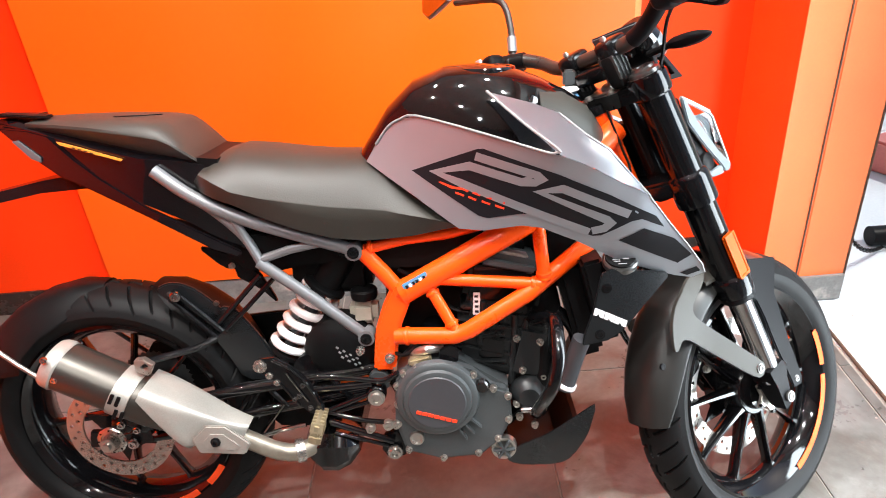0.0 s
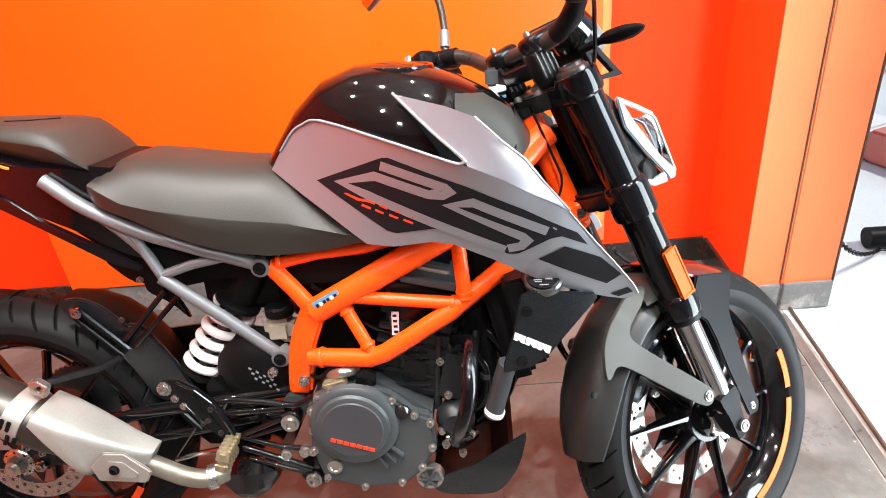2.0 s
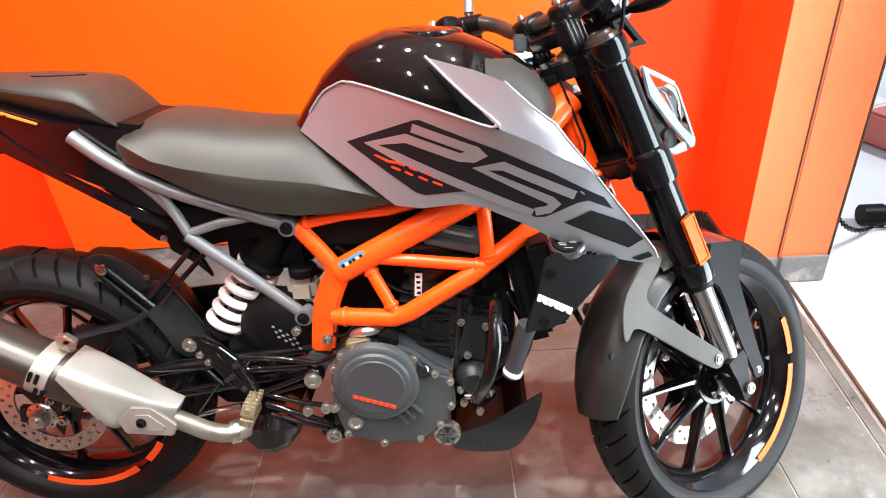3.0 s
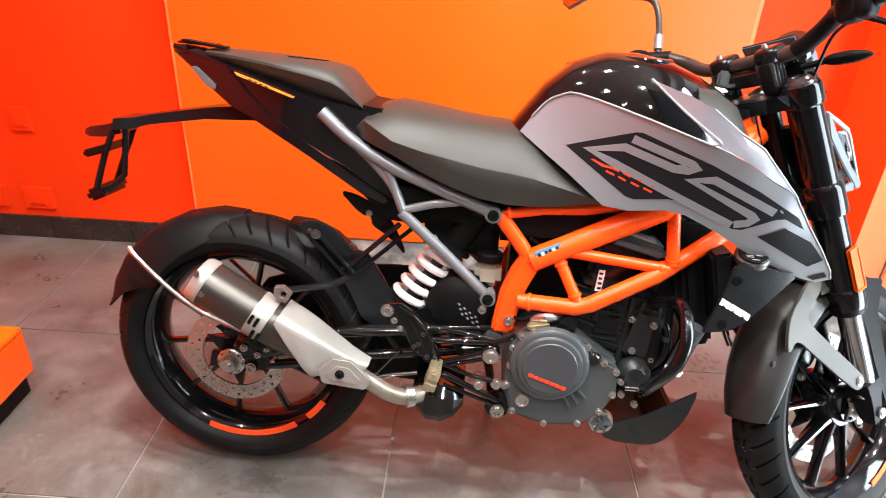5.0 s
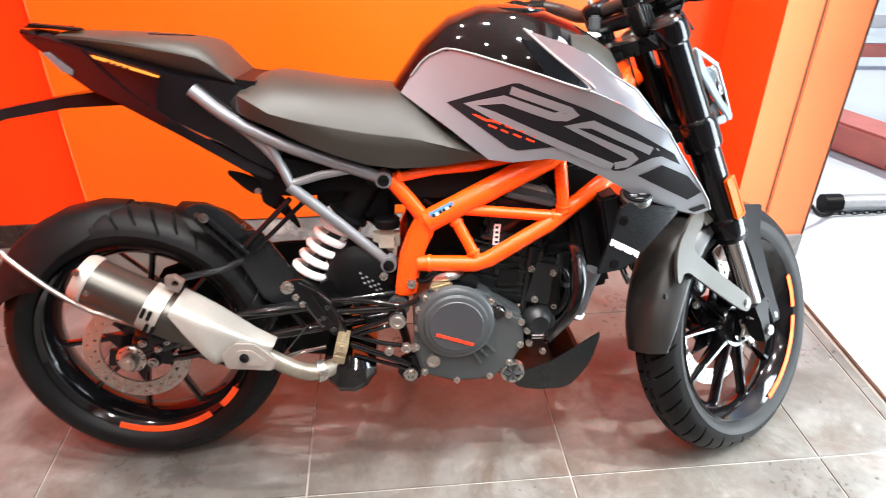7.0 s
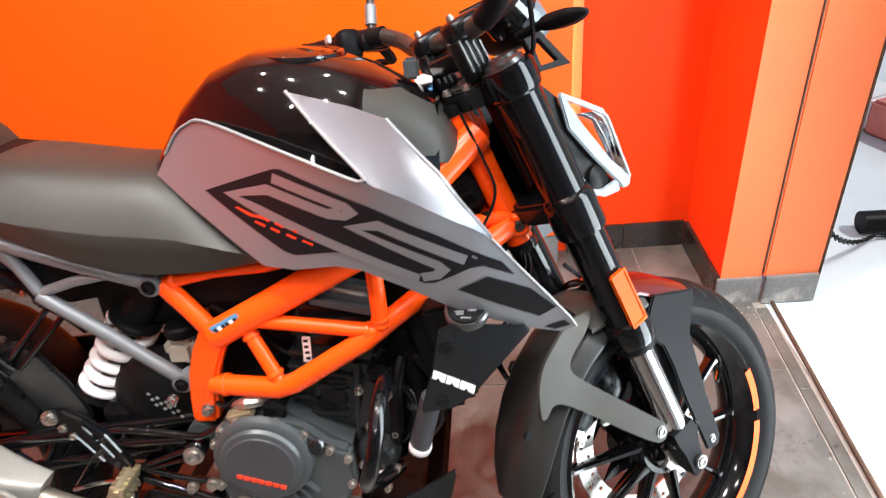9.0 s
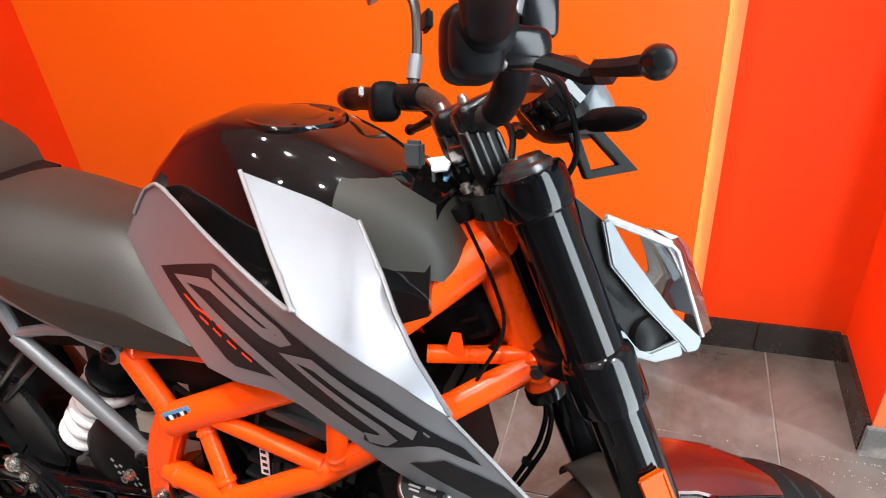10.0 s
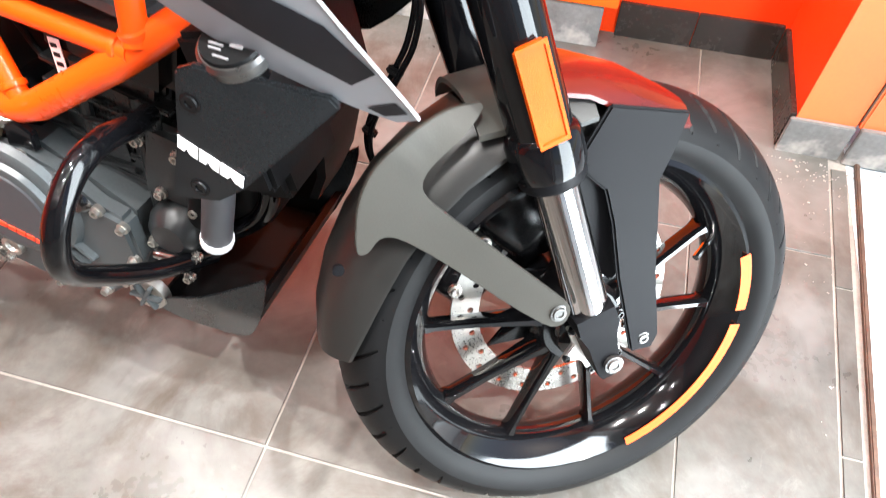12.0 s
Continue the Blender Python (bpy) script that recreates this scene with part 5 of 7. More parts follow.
part("clutch_face", lathe(BM(), [(0.0, 0.0018), (0.054, 0.0018), (0.056, 0.0), (0.0, 0.0)], CC + V(0, -0.022, 0), (0, -1, 0), 48), CLUTCH_GREY, eng)
for i in range(7):
    part("mark", box(BM(), CC + V(-0.036 + i * 0.0112, -0.0245, -0.018 - i * 0.0037), (0.0098, 0.0014, 0.0068), 0.0, Matrix.Rotation(radians(17), 4, "Y")), RED_INK, eng)
for i in range(3):
    part("fin", box(BM(), CC + V(0.045 + i * 0.013, -0.004, -0.082 + i * 0.012), (0.005, 0.012, 0.032), 0.0015, Matrix.Rotation(radians(-28 - 8 * i), 4, "Y")), DARK_GREY, eng)
for x, z in ((0.585, 0.385), (0.60, 0.412), (0.625, 0.423), (0.655, 0.428), (0.69, 0.424), (0.733, 0.402), (0.77, 0.37), (0.797, 0.352), (0.797, 0.30), (0.775, 0.258), (0.735, 0.226), (0.665, 0.218), (0.597, 0.24), (0.58, 0.30), (0.583, 0.345)):
    part("bolt", bolt(BM(), (x, -0.15, z), r=0.0055, h=0.008), STEEL, eng)
part("oil_window", lathe(BM(), [(0, 0.004), (0.008, 0.004), (0.010, 0.008), (0.014, 0.008), (0.015, 0.0), (0, 0)], (0.615, -0.15, 0.268), (0, -1, 0), 20), STEEL, eng)
part("oil_filter_cap", lathe(BM(), [(0, 0.006), (0.016, 0.006), (0.019, 0.012), (0.025, 0.012), (0.027, 0.0), (0, 0)], (0.786, -0.128, 0.225), (0, -1, 0), 24), STEEL, eng, "ribbed metal filter cap")
for i in range(3):
    part("rib", box(BM(), (0.786, -0.143, 0.225), (0.044, 0.008, 0.005), 0.001, Matrix.Rotation(radians(60 * i), 4, "Y")), DARK_GREY, eng)
# cylinder leaning ahead, head and its cover
cyl_m = Matrix.Rotation(radians(14), 4, "Y")
part("cylinder", box(BM(), (0.775, -0.01, 0.455), (0.13, 0.17, 0.17), 0.012, cyl_m), ENGINE_BLACK, eng)
for i in range(5):
    part("cooling_fin", box(BM(), V(0.775, -0.01, 0.455) + cyl_m @ V(0, 0, -0.06 + i * 0.028), (0.15, 0.184, 0.007), 0.002, cyl_m), ENGINE_BLACK, eng)
part("cylinder_head", box(BM(), (0.80, -0.01, 0.56), (0.15, 0.18, 0.09), 0.012, cyl_m), SATIN_BLACK, eng)
part("head_cover", box(BM(), (0.81, -0.014, 0.604), (0.12, 0.19, 0.034), 0.012, cyl_m), DARK_GREY, eng, "dark grey head cover")
part("head_side", plate(BM(), [(0.732, 0.603), (0.85, 0.597), (0.852, 0.56), (0.805, 0.505), (0.735, 0.498)], side(-0.082), 0.012, bevel=0.004), CLUTCH_GREY, eng, "dark grey head casting")
part("head_band", plate(BM(), [(0.73, 0.606), (0.745, 0.624), (0.795, 0.63), (0.845, 0.618), (0.853, 0.601), (0.80, 0.612), (0.75, 0.606)], side(-0.07), 0.026, bevel=0.004), STEEL, eng, "silver head cover rim")
part("side_block", box(BM(), (0.845, -0.085, 0.42), (0.07, 0.05, 0.11), 0.01, cyl_m), ENGINE_BLACK, eng)
part("water_pump", lathe(BM(), [(0, 0.03), (0.02, 0.03), (0.03, 0.022), (0.036, 0.01), (0.036, 0), (0, 0)], (0.84, -0.105, 0.335), (0, -1, 0), 24), ENGINE_BLACK, eng)
for i, (x, z) in enumerate(((0.82, 0.455), (0.865, 0.445), (0.83, 0.385), (0.87, 0.37), (0.815, 0.32), (0.868, 0.31), (0.85, 0.27), (0.82, 0.29))):
    part("bolt", bolt(BM(), (x, -0.112 if z > 0.36 else -0.128, z), r=0.0055, h=0.008), STEEL, eng)
part("starter", tube(BM(), [(0.66, -0.1, 0.452), (0.66, 0.05, 0.452)], 0.03, 20), SATIN_BLACK, eng)
part("label_sticker", box(BM(), (0.746, -0.1045, 0.529), (0.013, 0.001, 0.046), 0, Matrix.Rotation(radians(4), 4, "Y")), WHITE_INK, eng, "white bar label")
for i in range(4):
    part("print", box(BM(), (0.746, -0.1055, 0.513 + i * 0.0105), (0.007, 0.001, 0.0045), 0, Matrix.Rotation(radians(4), 4, "Y")), BLACK_INK, eng)
part("coil_block", box(BM(), (0.772, -0.096, 0.432), (0.05, 0.012, 0.048), 0.004, Matrix.Rotation(radians(3), 4, "Y")), SATIN_BLACK, eng)
for dz in (-0.028, 0.028):
    part("block_rim", box(BM(), (0.772, -0.104, 0.432 + dz), (0.052, 0.006, 0.004), 0.001, Matrix.Rotation(radians(3), 4, "Y")), ENGINE_BLACK, eng)
for i, (x, z0, z1) in enumerate(((0.808, 0.35, 0.50), (0.83, 0.40, 0.49), (0.748, 0.44, 0.53))):
    part("stud", tube(BM(), [(x, -0.098, z0), (x + 0.012, -0.098, z1)], 0.007, 10), ENGINE_BLACK, eng)
part("mount_bracket", plate(BM(), [(0.545, 0.262), (0.575, 0.275), (0.592, 0.24), (0.588, 0.212), (0.552, 0.208), (0.54, 0.228)], side(-0.118), 0.014, bevel=0.003), SATIN_BLACK, eng)
part("sensor", tube(BM(), [(0.62, -0.12, 0.44), (0.645, -0.135, 0.452), (0.675, -0.12, 0.448)], 0.009, 10, 3), STEEL, eng)
part("cable_clamp", box(BM(), (0.632, -0.135, 0.432), (0.045, 0.02, 0.016), 0.004, Matrix.Rotation(radians(-12), 4, "Y")), BRASS, eng, "bright clutch cable clamp")
part("clutch_arm", plate(BM(), [(0.668, 0.425), (0.705, 0.425), (0.708, 0.45), (0.69, 0.462), (0.672, 0.452)], side(-0.13), 0.01, bevel=0.002), SATIN_BLACK, eng)
part("oil_plug", lathe(BM(), [(0, 0.008), (0.01, 0.008), (0.014, 0.004), (0.016, 0), (0, 0)], (0.748, -0.15, 0.377), (0, -1, 0), 20), GLOSS_BLACK, eng)
part("pump_tube", tube(BM(), [(0.822, -0.14, 0.312), (0.858, -0.14, 0.313)], 0.006, 12), CHROME, eng)
part("breather", tube(BM(), [(0.885, -0.07, 0.49), (0.875, -0.1, 0.44), (0.872, -0.105, 0.38), (0.86, -0.11, 0.33)], 0.012, 12, 4), MATT_BLACK, eng)
for pts in ([(0.60, -0.085, 0.60), (0.66, -0.07, 0.55), (0.70, -0.08, 0.51), (0.76, -0.09, 0.50)], [(0.62, -0.06, 0.62), (0.72, -0.06, 0.63), (0.80, -0.08, 0.65), (0.9, -0.07, 0.66)], [(0.56, -0.08, 0.44), (0.60, -0.12, 0.435), (0.65, -0.12, 0.47), (0.74, -0.1, 0.49)]):
    part("wire", tube(BM(), pts, 0.004, 8, 5), MATT_BLACK, eng)
part("core", box(BM(), (0.715, 0.02, 0.50), (0.3, 0.13, 0.3), 0.02), MATT_BLACK, eng)
part("bracket_plate", box(BM(), (0.92, 0.0, 0.60), (0.1, 0.12, 0.14), 0.02), MATT_BLACK, eng)
part("radiator_side", box(BM(), (0.945, -0.04, 0.5), (0.05, 0.12, 0.2), 0.01, Matrix.Rotation(radians(-14), 4, "Y")), MATT_BLACK, eng)
part("front_mount", pebble(BM(), (0.885, 0.0, 0.425), (0.075, 0.15, 0.24), Matrix.Rotation(radians(-6), 4, "Y"), 5.0), MATT_BLACK, eng)
part("throttle_body", tube(BM(), [(0.69, -0.03, 0.575), (0.75, -0.03, 0.56)], 0.032, 20), MATT_BLACK, eng)
part("airbox", box(BM(), (0.63, 0.0, 0.63), (0.22, 0.15, 0.1), 0.02), MATT_BLACK, eng)
part("battery_box", box(BM(), (0.46, 0.02, 0.60), (0.16, 0.12, 0.13), 0.015), MATT_BLACK, eng)
part("alternator", lathe(BM(), [(0, 0.034), (0.03, 0.033), (0.055, 0.027), (0.07, 0.016), (0.076, 0.0), (0.076, -0.02), (0, -0.02)], (0.468, -0.066, 0.432), (0, -1, 0), 40), MATT_BLACK, eng, "round black cover behind the frame")
for j in range(3):
    for k in range(4):
        part("print", box(BM(), (0.468 + 0.012 * k + 0.004 * j, -0.1012 + 0.0012 * k, 0.44 - 0.009 * k - 0.011 * j + 0.008), (0.006, 0.001, 0.0035), 0, Matrix.Rotation(radians(38), 4, "Y")), PALE_LIP, eng)
# exhaust header
hd = part("header_pipe", tube(BM(), [(0.86, -0.03, 0.485), (0.905, -0.06, 0.484), (0.937, -0.068, 0.445), (0.943, -0.068, 0.39), (0.925, -0.068, 0.345), (0.885, -0.07, 0.31), (0.83, -0.075, 0.28), (0.77, -0.08, 0.245), (0.6, -0.07, 0.24)], 0.0128, 16, 6), FORK_BLACK, bike, "black exhaust header pipe")
part("coolant_hose", tube(BM(), [(0.825, -0.075, 0.43), (0.872, -0.088, 0.452), (0.9, -0.09, 0.425), (0.897, -0.09, 0.365), (0.862, -0.088, 0.332), (0.815, -0.08, 0.33)], 0.0095, 12, 5), SATIN_BLACK, hd, "black rubber hose")
part("clamp_band", tube(BM(), [(0.9, -0.09, 0.415), (0.9, -0.09, 0.405)], 0.0107, 14), BOLT_STEEL, hd)
part("flange", box(BM(), (0.872, -0.025, 0.515), (0.012, 0.06, 0.04), 0.004), STEEL, hd)
# thick black pipe that loops out beside the engine
part("loop_pipe", tube(BM(), [(0.85, -0.12, 0.498), (0.876, -0.17, 0.523), (0.88, -0.212, 0.535), (0.879, -0.25, 0.528), (0.876, -0.28, 0.5), (0.868, -0.289, 0.462), (0.858, -0.278, 0.428), (0.849, -0.245, 0.388), (0.846, -0.2, 0.345), (0.853, -0.16, 0.318), (0.87, -0.1, 0.29)], 0.0115, 20, 6), FORK_BLACK, bike, "gloss black pipe looping out beside the engine")
# radiator and its shrouds
rad = part("radiator", box(BM(), (0.968, -0.02, 0.535), (0.04, 0.25, 0.16), 0.006, Matrix.Rotation(radians(-14), 4, "Y")), MATT_BLACK, bike, "black radiator with side shrouds")
for sgn in (-1, 1):
    rs_ = part("shroud_side", plate(BM(), [(0.958, 0.604), (0.975, 0.612), (1.075, 0.592), (1.082, 0.583), (1.0, 0.498), (0.972, 0.477), (0.926, 0.468), (0.928, 0.485), (0.944, 0.535)], lambda a, b, h: V(a, sgn * (0.178 - 0.35 * max(0.0, a - 1.0) + h), b), 0.008, bevel=0.002), SHEEN, rad, "satin black radiator shroud with a white mark")
    for x, z in ((0.967, 0.578), (0.957, 0.49)):
        part("bolt", bolt(BM(), (x, sgn * 0.186, z), (0, sgn, 0), 0.007, 0.003), SATIN_BLACK, rs_)
    if sgn < 0:
        for k, (x0, z0) in enumerate(((0.9475, 0.5425), (0.966, 0.5335), (0.984, 0.5245))):
            wd = (0.017, 0.017, 0.02)[k]
            low = [(x0 + wd * f - 0.003, z0 - wd * 0.5 * f - d) for f, d in ((1.0, 0.0125), (0.66, 0.0125), (0.5, 0.0075), (0.34, 0.0125), (0.0, 0.0125))]
            part("mark", plate(BM(), [(x0, z0), (x0 + wd, z0 - wd * 0.5)] + low, side(-0.1862), 0.001), WHITE_INK, rs_, "white emblem block")
rad.location = (0.004, -0.017, 0.011)
part("filler_neck", tube(BM(), [(0.992, -0.142, 0.585), (0.989, -0.15, 0.612)], 0.022, 24), SATIN_BLACK, rad)
part("radiator_cap", lathe(BM(), [(0, 0.008), (0.022, 0.008), (0.023, 0.006), (0.028, 0.006), (0.031, 0.003), (0.031, -0.006), (0.028, -0.01), (0, -0.01)], (0.996, -0.155, 0.617), (-0.05, -0.45, 1), 32), BOLT_STEEL, rad, "steel pressure cap")
part("cap_top", lathe(BM(), [(0, 0.0095), (0.0255, 0.0095), (0.0265, 0.0065), (0, 0.0065)], (0.996, -0.155, 0.617), (-0.05, -0.45, 1), 32), MATT_BLACK, rad)
cap_turn = V(-0.05, -0.45, 1).to_track_quat("Z", "Y").to_matrix().to_4x4()
for u, w_, du, dw in ((-0.009, 0.004, 0.011, 0.009), (0.009, -0.004, 0.011, 0.008), (0.006, 0.013, 0.014, 0.002), (0.008, 0.009, 0.012, 0.0018), (-0.008, -0.009, 0.013, 0.002), (-0.007, -0.013, 0.011, 0.0018), (-0.005, 0.018, 0.016, 0.0018), (0.002, -0.019, 0.014, 0.0018)):
    part("print", box(BM(), V(0.996, -0.155, 0.617) + cap_turn @ V(u, w_, 0.0102), (du, dw, 0.001), 0, cap_turn), PALE_LIP, rad)
part("hose", tube(BM(), [(0.935, -0.13, 0.455), (0.925, -0.125, 0.42), (0.905, -0.12, 0.345)], 0.017, 16, 4), CLUTCH_GREY, rad, "grey rubber hose")
part("hose_clip", tube(BM(), [(0.910, -0.122, 0.358), (0.907, -0.121, 0.350)], 0.0185, 16), WHITE_COAT, rad)
# belly pan
BELLY_LINE = smooth_line([(0.79, 0.212), (0.795, 0.184), (0.83, 0.172), (0.898, 0.172), (0.924, 0.19), (0.953, 0.252), (0.97, 0.324), (0.95, 0.31), (0.883, 0.262), (0.832, 0.238)], 1)
belly = part("belly_pan", skin(BELLY_LINE, lambda a, b: V(a, -0.145 + 0.25 * max(0.0, 0.25 - b), b), 0.004), SHEEN, bike, "satin charcoal pointed belly pan")
part("belly_side", skin(BELLY_LINE, lambda a, b: V(a, 0.138 - 0.25 * max(0.0, 0.25 - b), b), 0.004), SHEEN, belly)
part("belly_floor", loft(BM(), [[V(x, y, z) for x, z in ((0.79, 0.21), (0.80, 0.182), (0.90, 0.176), (0.925, 0.196), (0.945, 0.245), (0.935, 0.245), (0.90, 0.19), (0.80, 0.19), (0.796, 0.212))] for y in (-0.122, 0.116)]), MATT_BLACK, belly)
part("lower_guard", loft(BM(), [[V(x, y, z) for y in (y0, y0 + 0.04, 0.08, 0.11)] + [V(x - 0.012, y, z) for y in (0.11, 0.08, y0 + 0.04, y0)] for x, y0, z in ((0.965, -0.04, 0.47), (0.98, 0.0, 0.40), (0.97, 0.02, 0.35), (0.95, 0.03, 0.3))]), MATT_BLACK, belly, "black guard below the radiator")
part("clip", box(BM(), (0.93, -0.142, 0.27), (0.014, 0.004, 0.008), 0.001, Matrix.Rotation(radians(-30), 4, "Y")), GLOSS_BLACK, belly)

# rider foot rest, its plate and the brake pedal
FOOT_LINE = [(0.309, 0.443), (0.324, 0.455), (0.354, 0.457), (0.382, 0.439), (0.409, 0.411), (0.427, 0.374), (0.439, 0.342), (0.425, 0.326), (0.409, 0.332), (0.389, 0.355), (0.361, 0.398), (0.338, 0.414)]
fp = part("foot_plate", plate(BM(), FOOT_LINE, side(-0.14), 0.009, [circle(0.326, 0.441, 0.005)], 0.002), SATIN_BLACK, bike, "black foot rest plate")
part("bolt", bolt(BM(), (0.326, -0.15, 0.441), r=0.01, h=0.007), STEEL, fp)
for a, b in zip(FOOT_LINE[2:6], FOOT_LINE[3:7]):
    part("edge_rib", tube(BM(), [(a[0] - 0.003, -0.15, a[1] - 0.003), (b[0] - 0.003, -0.15, b[1] - 0.003)], 0.003, 8), GLOSS_BLACK, fp)
for a, b in (((0.356, 0.408), (0.392, 0.352)), ((0.375, 0.425), (0.41, 0.36))):
    part("edge_rib", tube(BM(), [(a[0], -0.15, a[1]), (b[0], -0.15, b[1])], 0.0026, 8), GLOSS_BLACK, fp)
for x, z, r in ((0.341, 0.42, 0.0055), (0.354, 0.404, 0.005), (0.383, 0.366, 0.004), (0.393, 0.372, 0.004), (0.402, 0.395, 0.004), (0.412, 0.345, 0.004)):
    part("bolt", bolt(BM(), (x, -0.15, z), r=r, h=0.004), STEEL if r > 0.0045 else BOLT_STEEL, fp)
for pts, r in (([(0.408, 0.403), (0.437, 0.406), (0.496, 0.4), (0.546, 0.391), (0.566, 0.394), (0.588, 0.407)], 0.0058), ([(0.418, 0.379), (0.475, 0.382), (0.535, 0.386)], 0.0072), ([(0.432, 0.328), (0.454, 0.334), (0.526, 0.363)], 0.0055),
               ([(0.46, 0.326), (0.483, 0.333), (0.53, 0.347)], 0.0045), ([(0.435, 0.33), (0.458, 0.322), (0.508, 0.305), (0.551, 0.298)], 0.0052), ([(0.445, 0.302), (0.457, 0.298), (0.567, 0.252)], 0.007), ([(0.45, 0.279), (0.466, 0.273), (0.556, 0.243)], 0.0045)):
    part("rod", tube(BM(), [(x, -0.138, z) for x, z in pts], r, 12, 3), RIM_BLACK, fp, "gloss black bent rod")
part("pedal_shaft", tube(BM(), [(0.303, -0.128, 0.272), (0.345, -0.13, 0.286), (0.392, -0.13, 0.295)], 0.0048, 10), CHROME, fp, "bright pedal shaft")
part("spring_wire", tube(BM(), [(0.301, -0.12, 0.273), (0.351, -0.12, 0.336)], 0.0016, 6), BOLT_STEEL, fp)
part("pivot_boss", lathe(BM(), [(0, 0.05), (0.015, 0.05), (0.019, 0.046), (0.0205, 0.04), (0.0205, 0.03), (0.018, 0.028), (0.018, 0), (0, 0)], (0.541, -0.095, 0.362), (0, -1, 0), 28), RIM_BLACK, fp)
for x, y, z, r in ((0.542, -0.145, 0.358, 0.0125), (0.523, -0.14, 0.287, 0.0075), (0.559, -0.14, 0.293, 0.0085), (0.575, -0.14, 0.293, 0.006), (0.567, -0.14, 0.228, 0.0115), (0.572, -0.12, 0.43, 0.0075), (0.516, -0.118, 0.448, 0.0065)):
    part("bolt", bolt(BM(), (x, y, z), r=r, h=0.01), STEEL, fp)
PEG_TURN = Matrix.Rotation(radians(-75), 4, "Y")
peg = part("foot_peg", box(BM(), (0.428, -0.172, 0.318), (0.046, 0.064, 0.016), 0.004, PEG_TURN), BRASS, fp, "brassy ribbed foot peg")
for k in range(6):
    for q in (-1, 1):
        part("tooth", box(BM(), V(0.428, -0.146 - k * 0.0108, 0.318) + PEG_TURN @ V(q * 0.0135, 0, 0), (0.02, 0.0045, 0.024), 0.001, PEG_TURN @ Matrix.Rotation(radians(18 * q), 4, "Z")), BRASS, peg)
part("bolt", bolt(BM(), (0.418, -0.165, 0.284), r=0.0065, h=0.01), STEEL, fp)

# side stand on the far side
part("side_stand", tube(BM(), [(0.52, 0.12, 0.3), (0.555, 0.19, 0.14), (0.57, 0.235, 0.027)], 0.012, 10), SATIN_BLACK, bike, "black side stand")

# ---- steered front end ----
front = build_wheel("front_wheel", FX, FY0, FZ, FR, 0.2225, 0.055, 0.043, 20, 0.032, 0.112, 0.148, ((91, 113), (25, 85)), steered, "gloss black ten-spoke cast front wheel")
part("hub_star", steered(plate(BM(), [(FX + (0.046 if i % 2 else 0.028) * math.cos(math.pi * i / 6), FZ + (0.046 if i % 2 else 0.028) * math.sin(math.pi * i / 6)) for i in range(12)], side(-0.058), 0.008, [circle(FX, FZ, 0.011)], 0.0015)), STEEL, front, "steel hub star")
for i in range(6):
    part("bolt", steered(bolt(BM(), (FX + 0.039 * math.cos(math.pi * (2 * i + 1) / 6), -0.066, FZ + 0.039 * math.sin(math.pi * (2 * i + 1) / 6)), (0, -1, 0), 0.0035, 0.003)), SATIN_BLACK, front)
part("caliper_bracket", steered(plate(BM(), smooth_line([(FX - 0.1, FZ + 0.11), (FX - 0.06, FZ + 0.12), (FX - 0.012, FZ + 0.04), (FX + 0.0, FZ + 0.0), (FX - 0.02, FZ - 0.015), (FX - 0.075, FZ + 0.03)], 1), side(0.05, 1), 0.012, bevel=0.002)), SATIN_BLACK, front)
part("valve", steered(tube(BM(), [(FX + 0.19 * math.cos(0.45), -0.006, FZ + 0.19 * math.sin(0.45)), (FX + 0.165 * math.cos(0.45), -0.02, FZ + 0.165 * math.sin(0.45))], 0.0045, 8)), CHROME, front)
part("caliper", steered(pebble(pebble(BM(), (FX - 0.105, 0.058, FZ + 0.07), (0.075, 0.062, 0.15), Matrix.Rotation(radians(38), 4, "Y"), 4.0), (FX - 0.075, 0.03, FZ + 0.13), (0.1, 0.05, 0.09), Matrix.Rotation(radians(40), 4, "Y"), 4.0)), SATIN_BLACK, front, "black front brake caliper")
part("piston_housing", steered(pebble(pebble(BM(), (FX - 0.125, 0.04, FZ + 0.075), (0.03, 0.05, 0.05), Matrix.Rotation(radians(38), 4, "Y"), 5.0), (FX - 0.1, 0.04, FZ + 0.115), (0.03, 0.05, 0.05), Matrix.Rotation(radians(38), 4, "Y"), 5.0)), DARK_GREY, front, "grey piston housings of the caliper")
for dx, dz in ((-0.15, 0.04), (-0.118, 0.1), (-0.07, 0.15), (-0.09, 0.06)):
    part("bolt", steered(bolt(BM(), (FX + dx, 0.012, FZ + dz), (0, -1, 0), 0.006, 0.006)), STEEL, front)
part("brake_hose", steered(tube(BM(), [(FX - 0.08, 0.03, FZ + 0.14), (FX - 0.03, 0.02, FZ + 0.19), (FX - 0.04, 0.03, FZ + 0.26), (FX - 0.12, 0.04, FZ + 0.34)], 0.004, 8, 5)), SATIN_BLACK, front)

# fork
FY = 0.086
LEGS = V(-math.sin(radians(22.3)), 0, math.cos(radians(22.3)))


def on_axis(h, y, ahead=0.0):
    return FOOT + V(-0.02, 0, 0) + AXIS * 0.45 + LEGS * (h - 0.45) + V(math.cos(radians(RAKE)), 0, math.sin(radians(RAKE))) * ahead + V(0, y, 0)


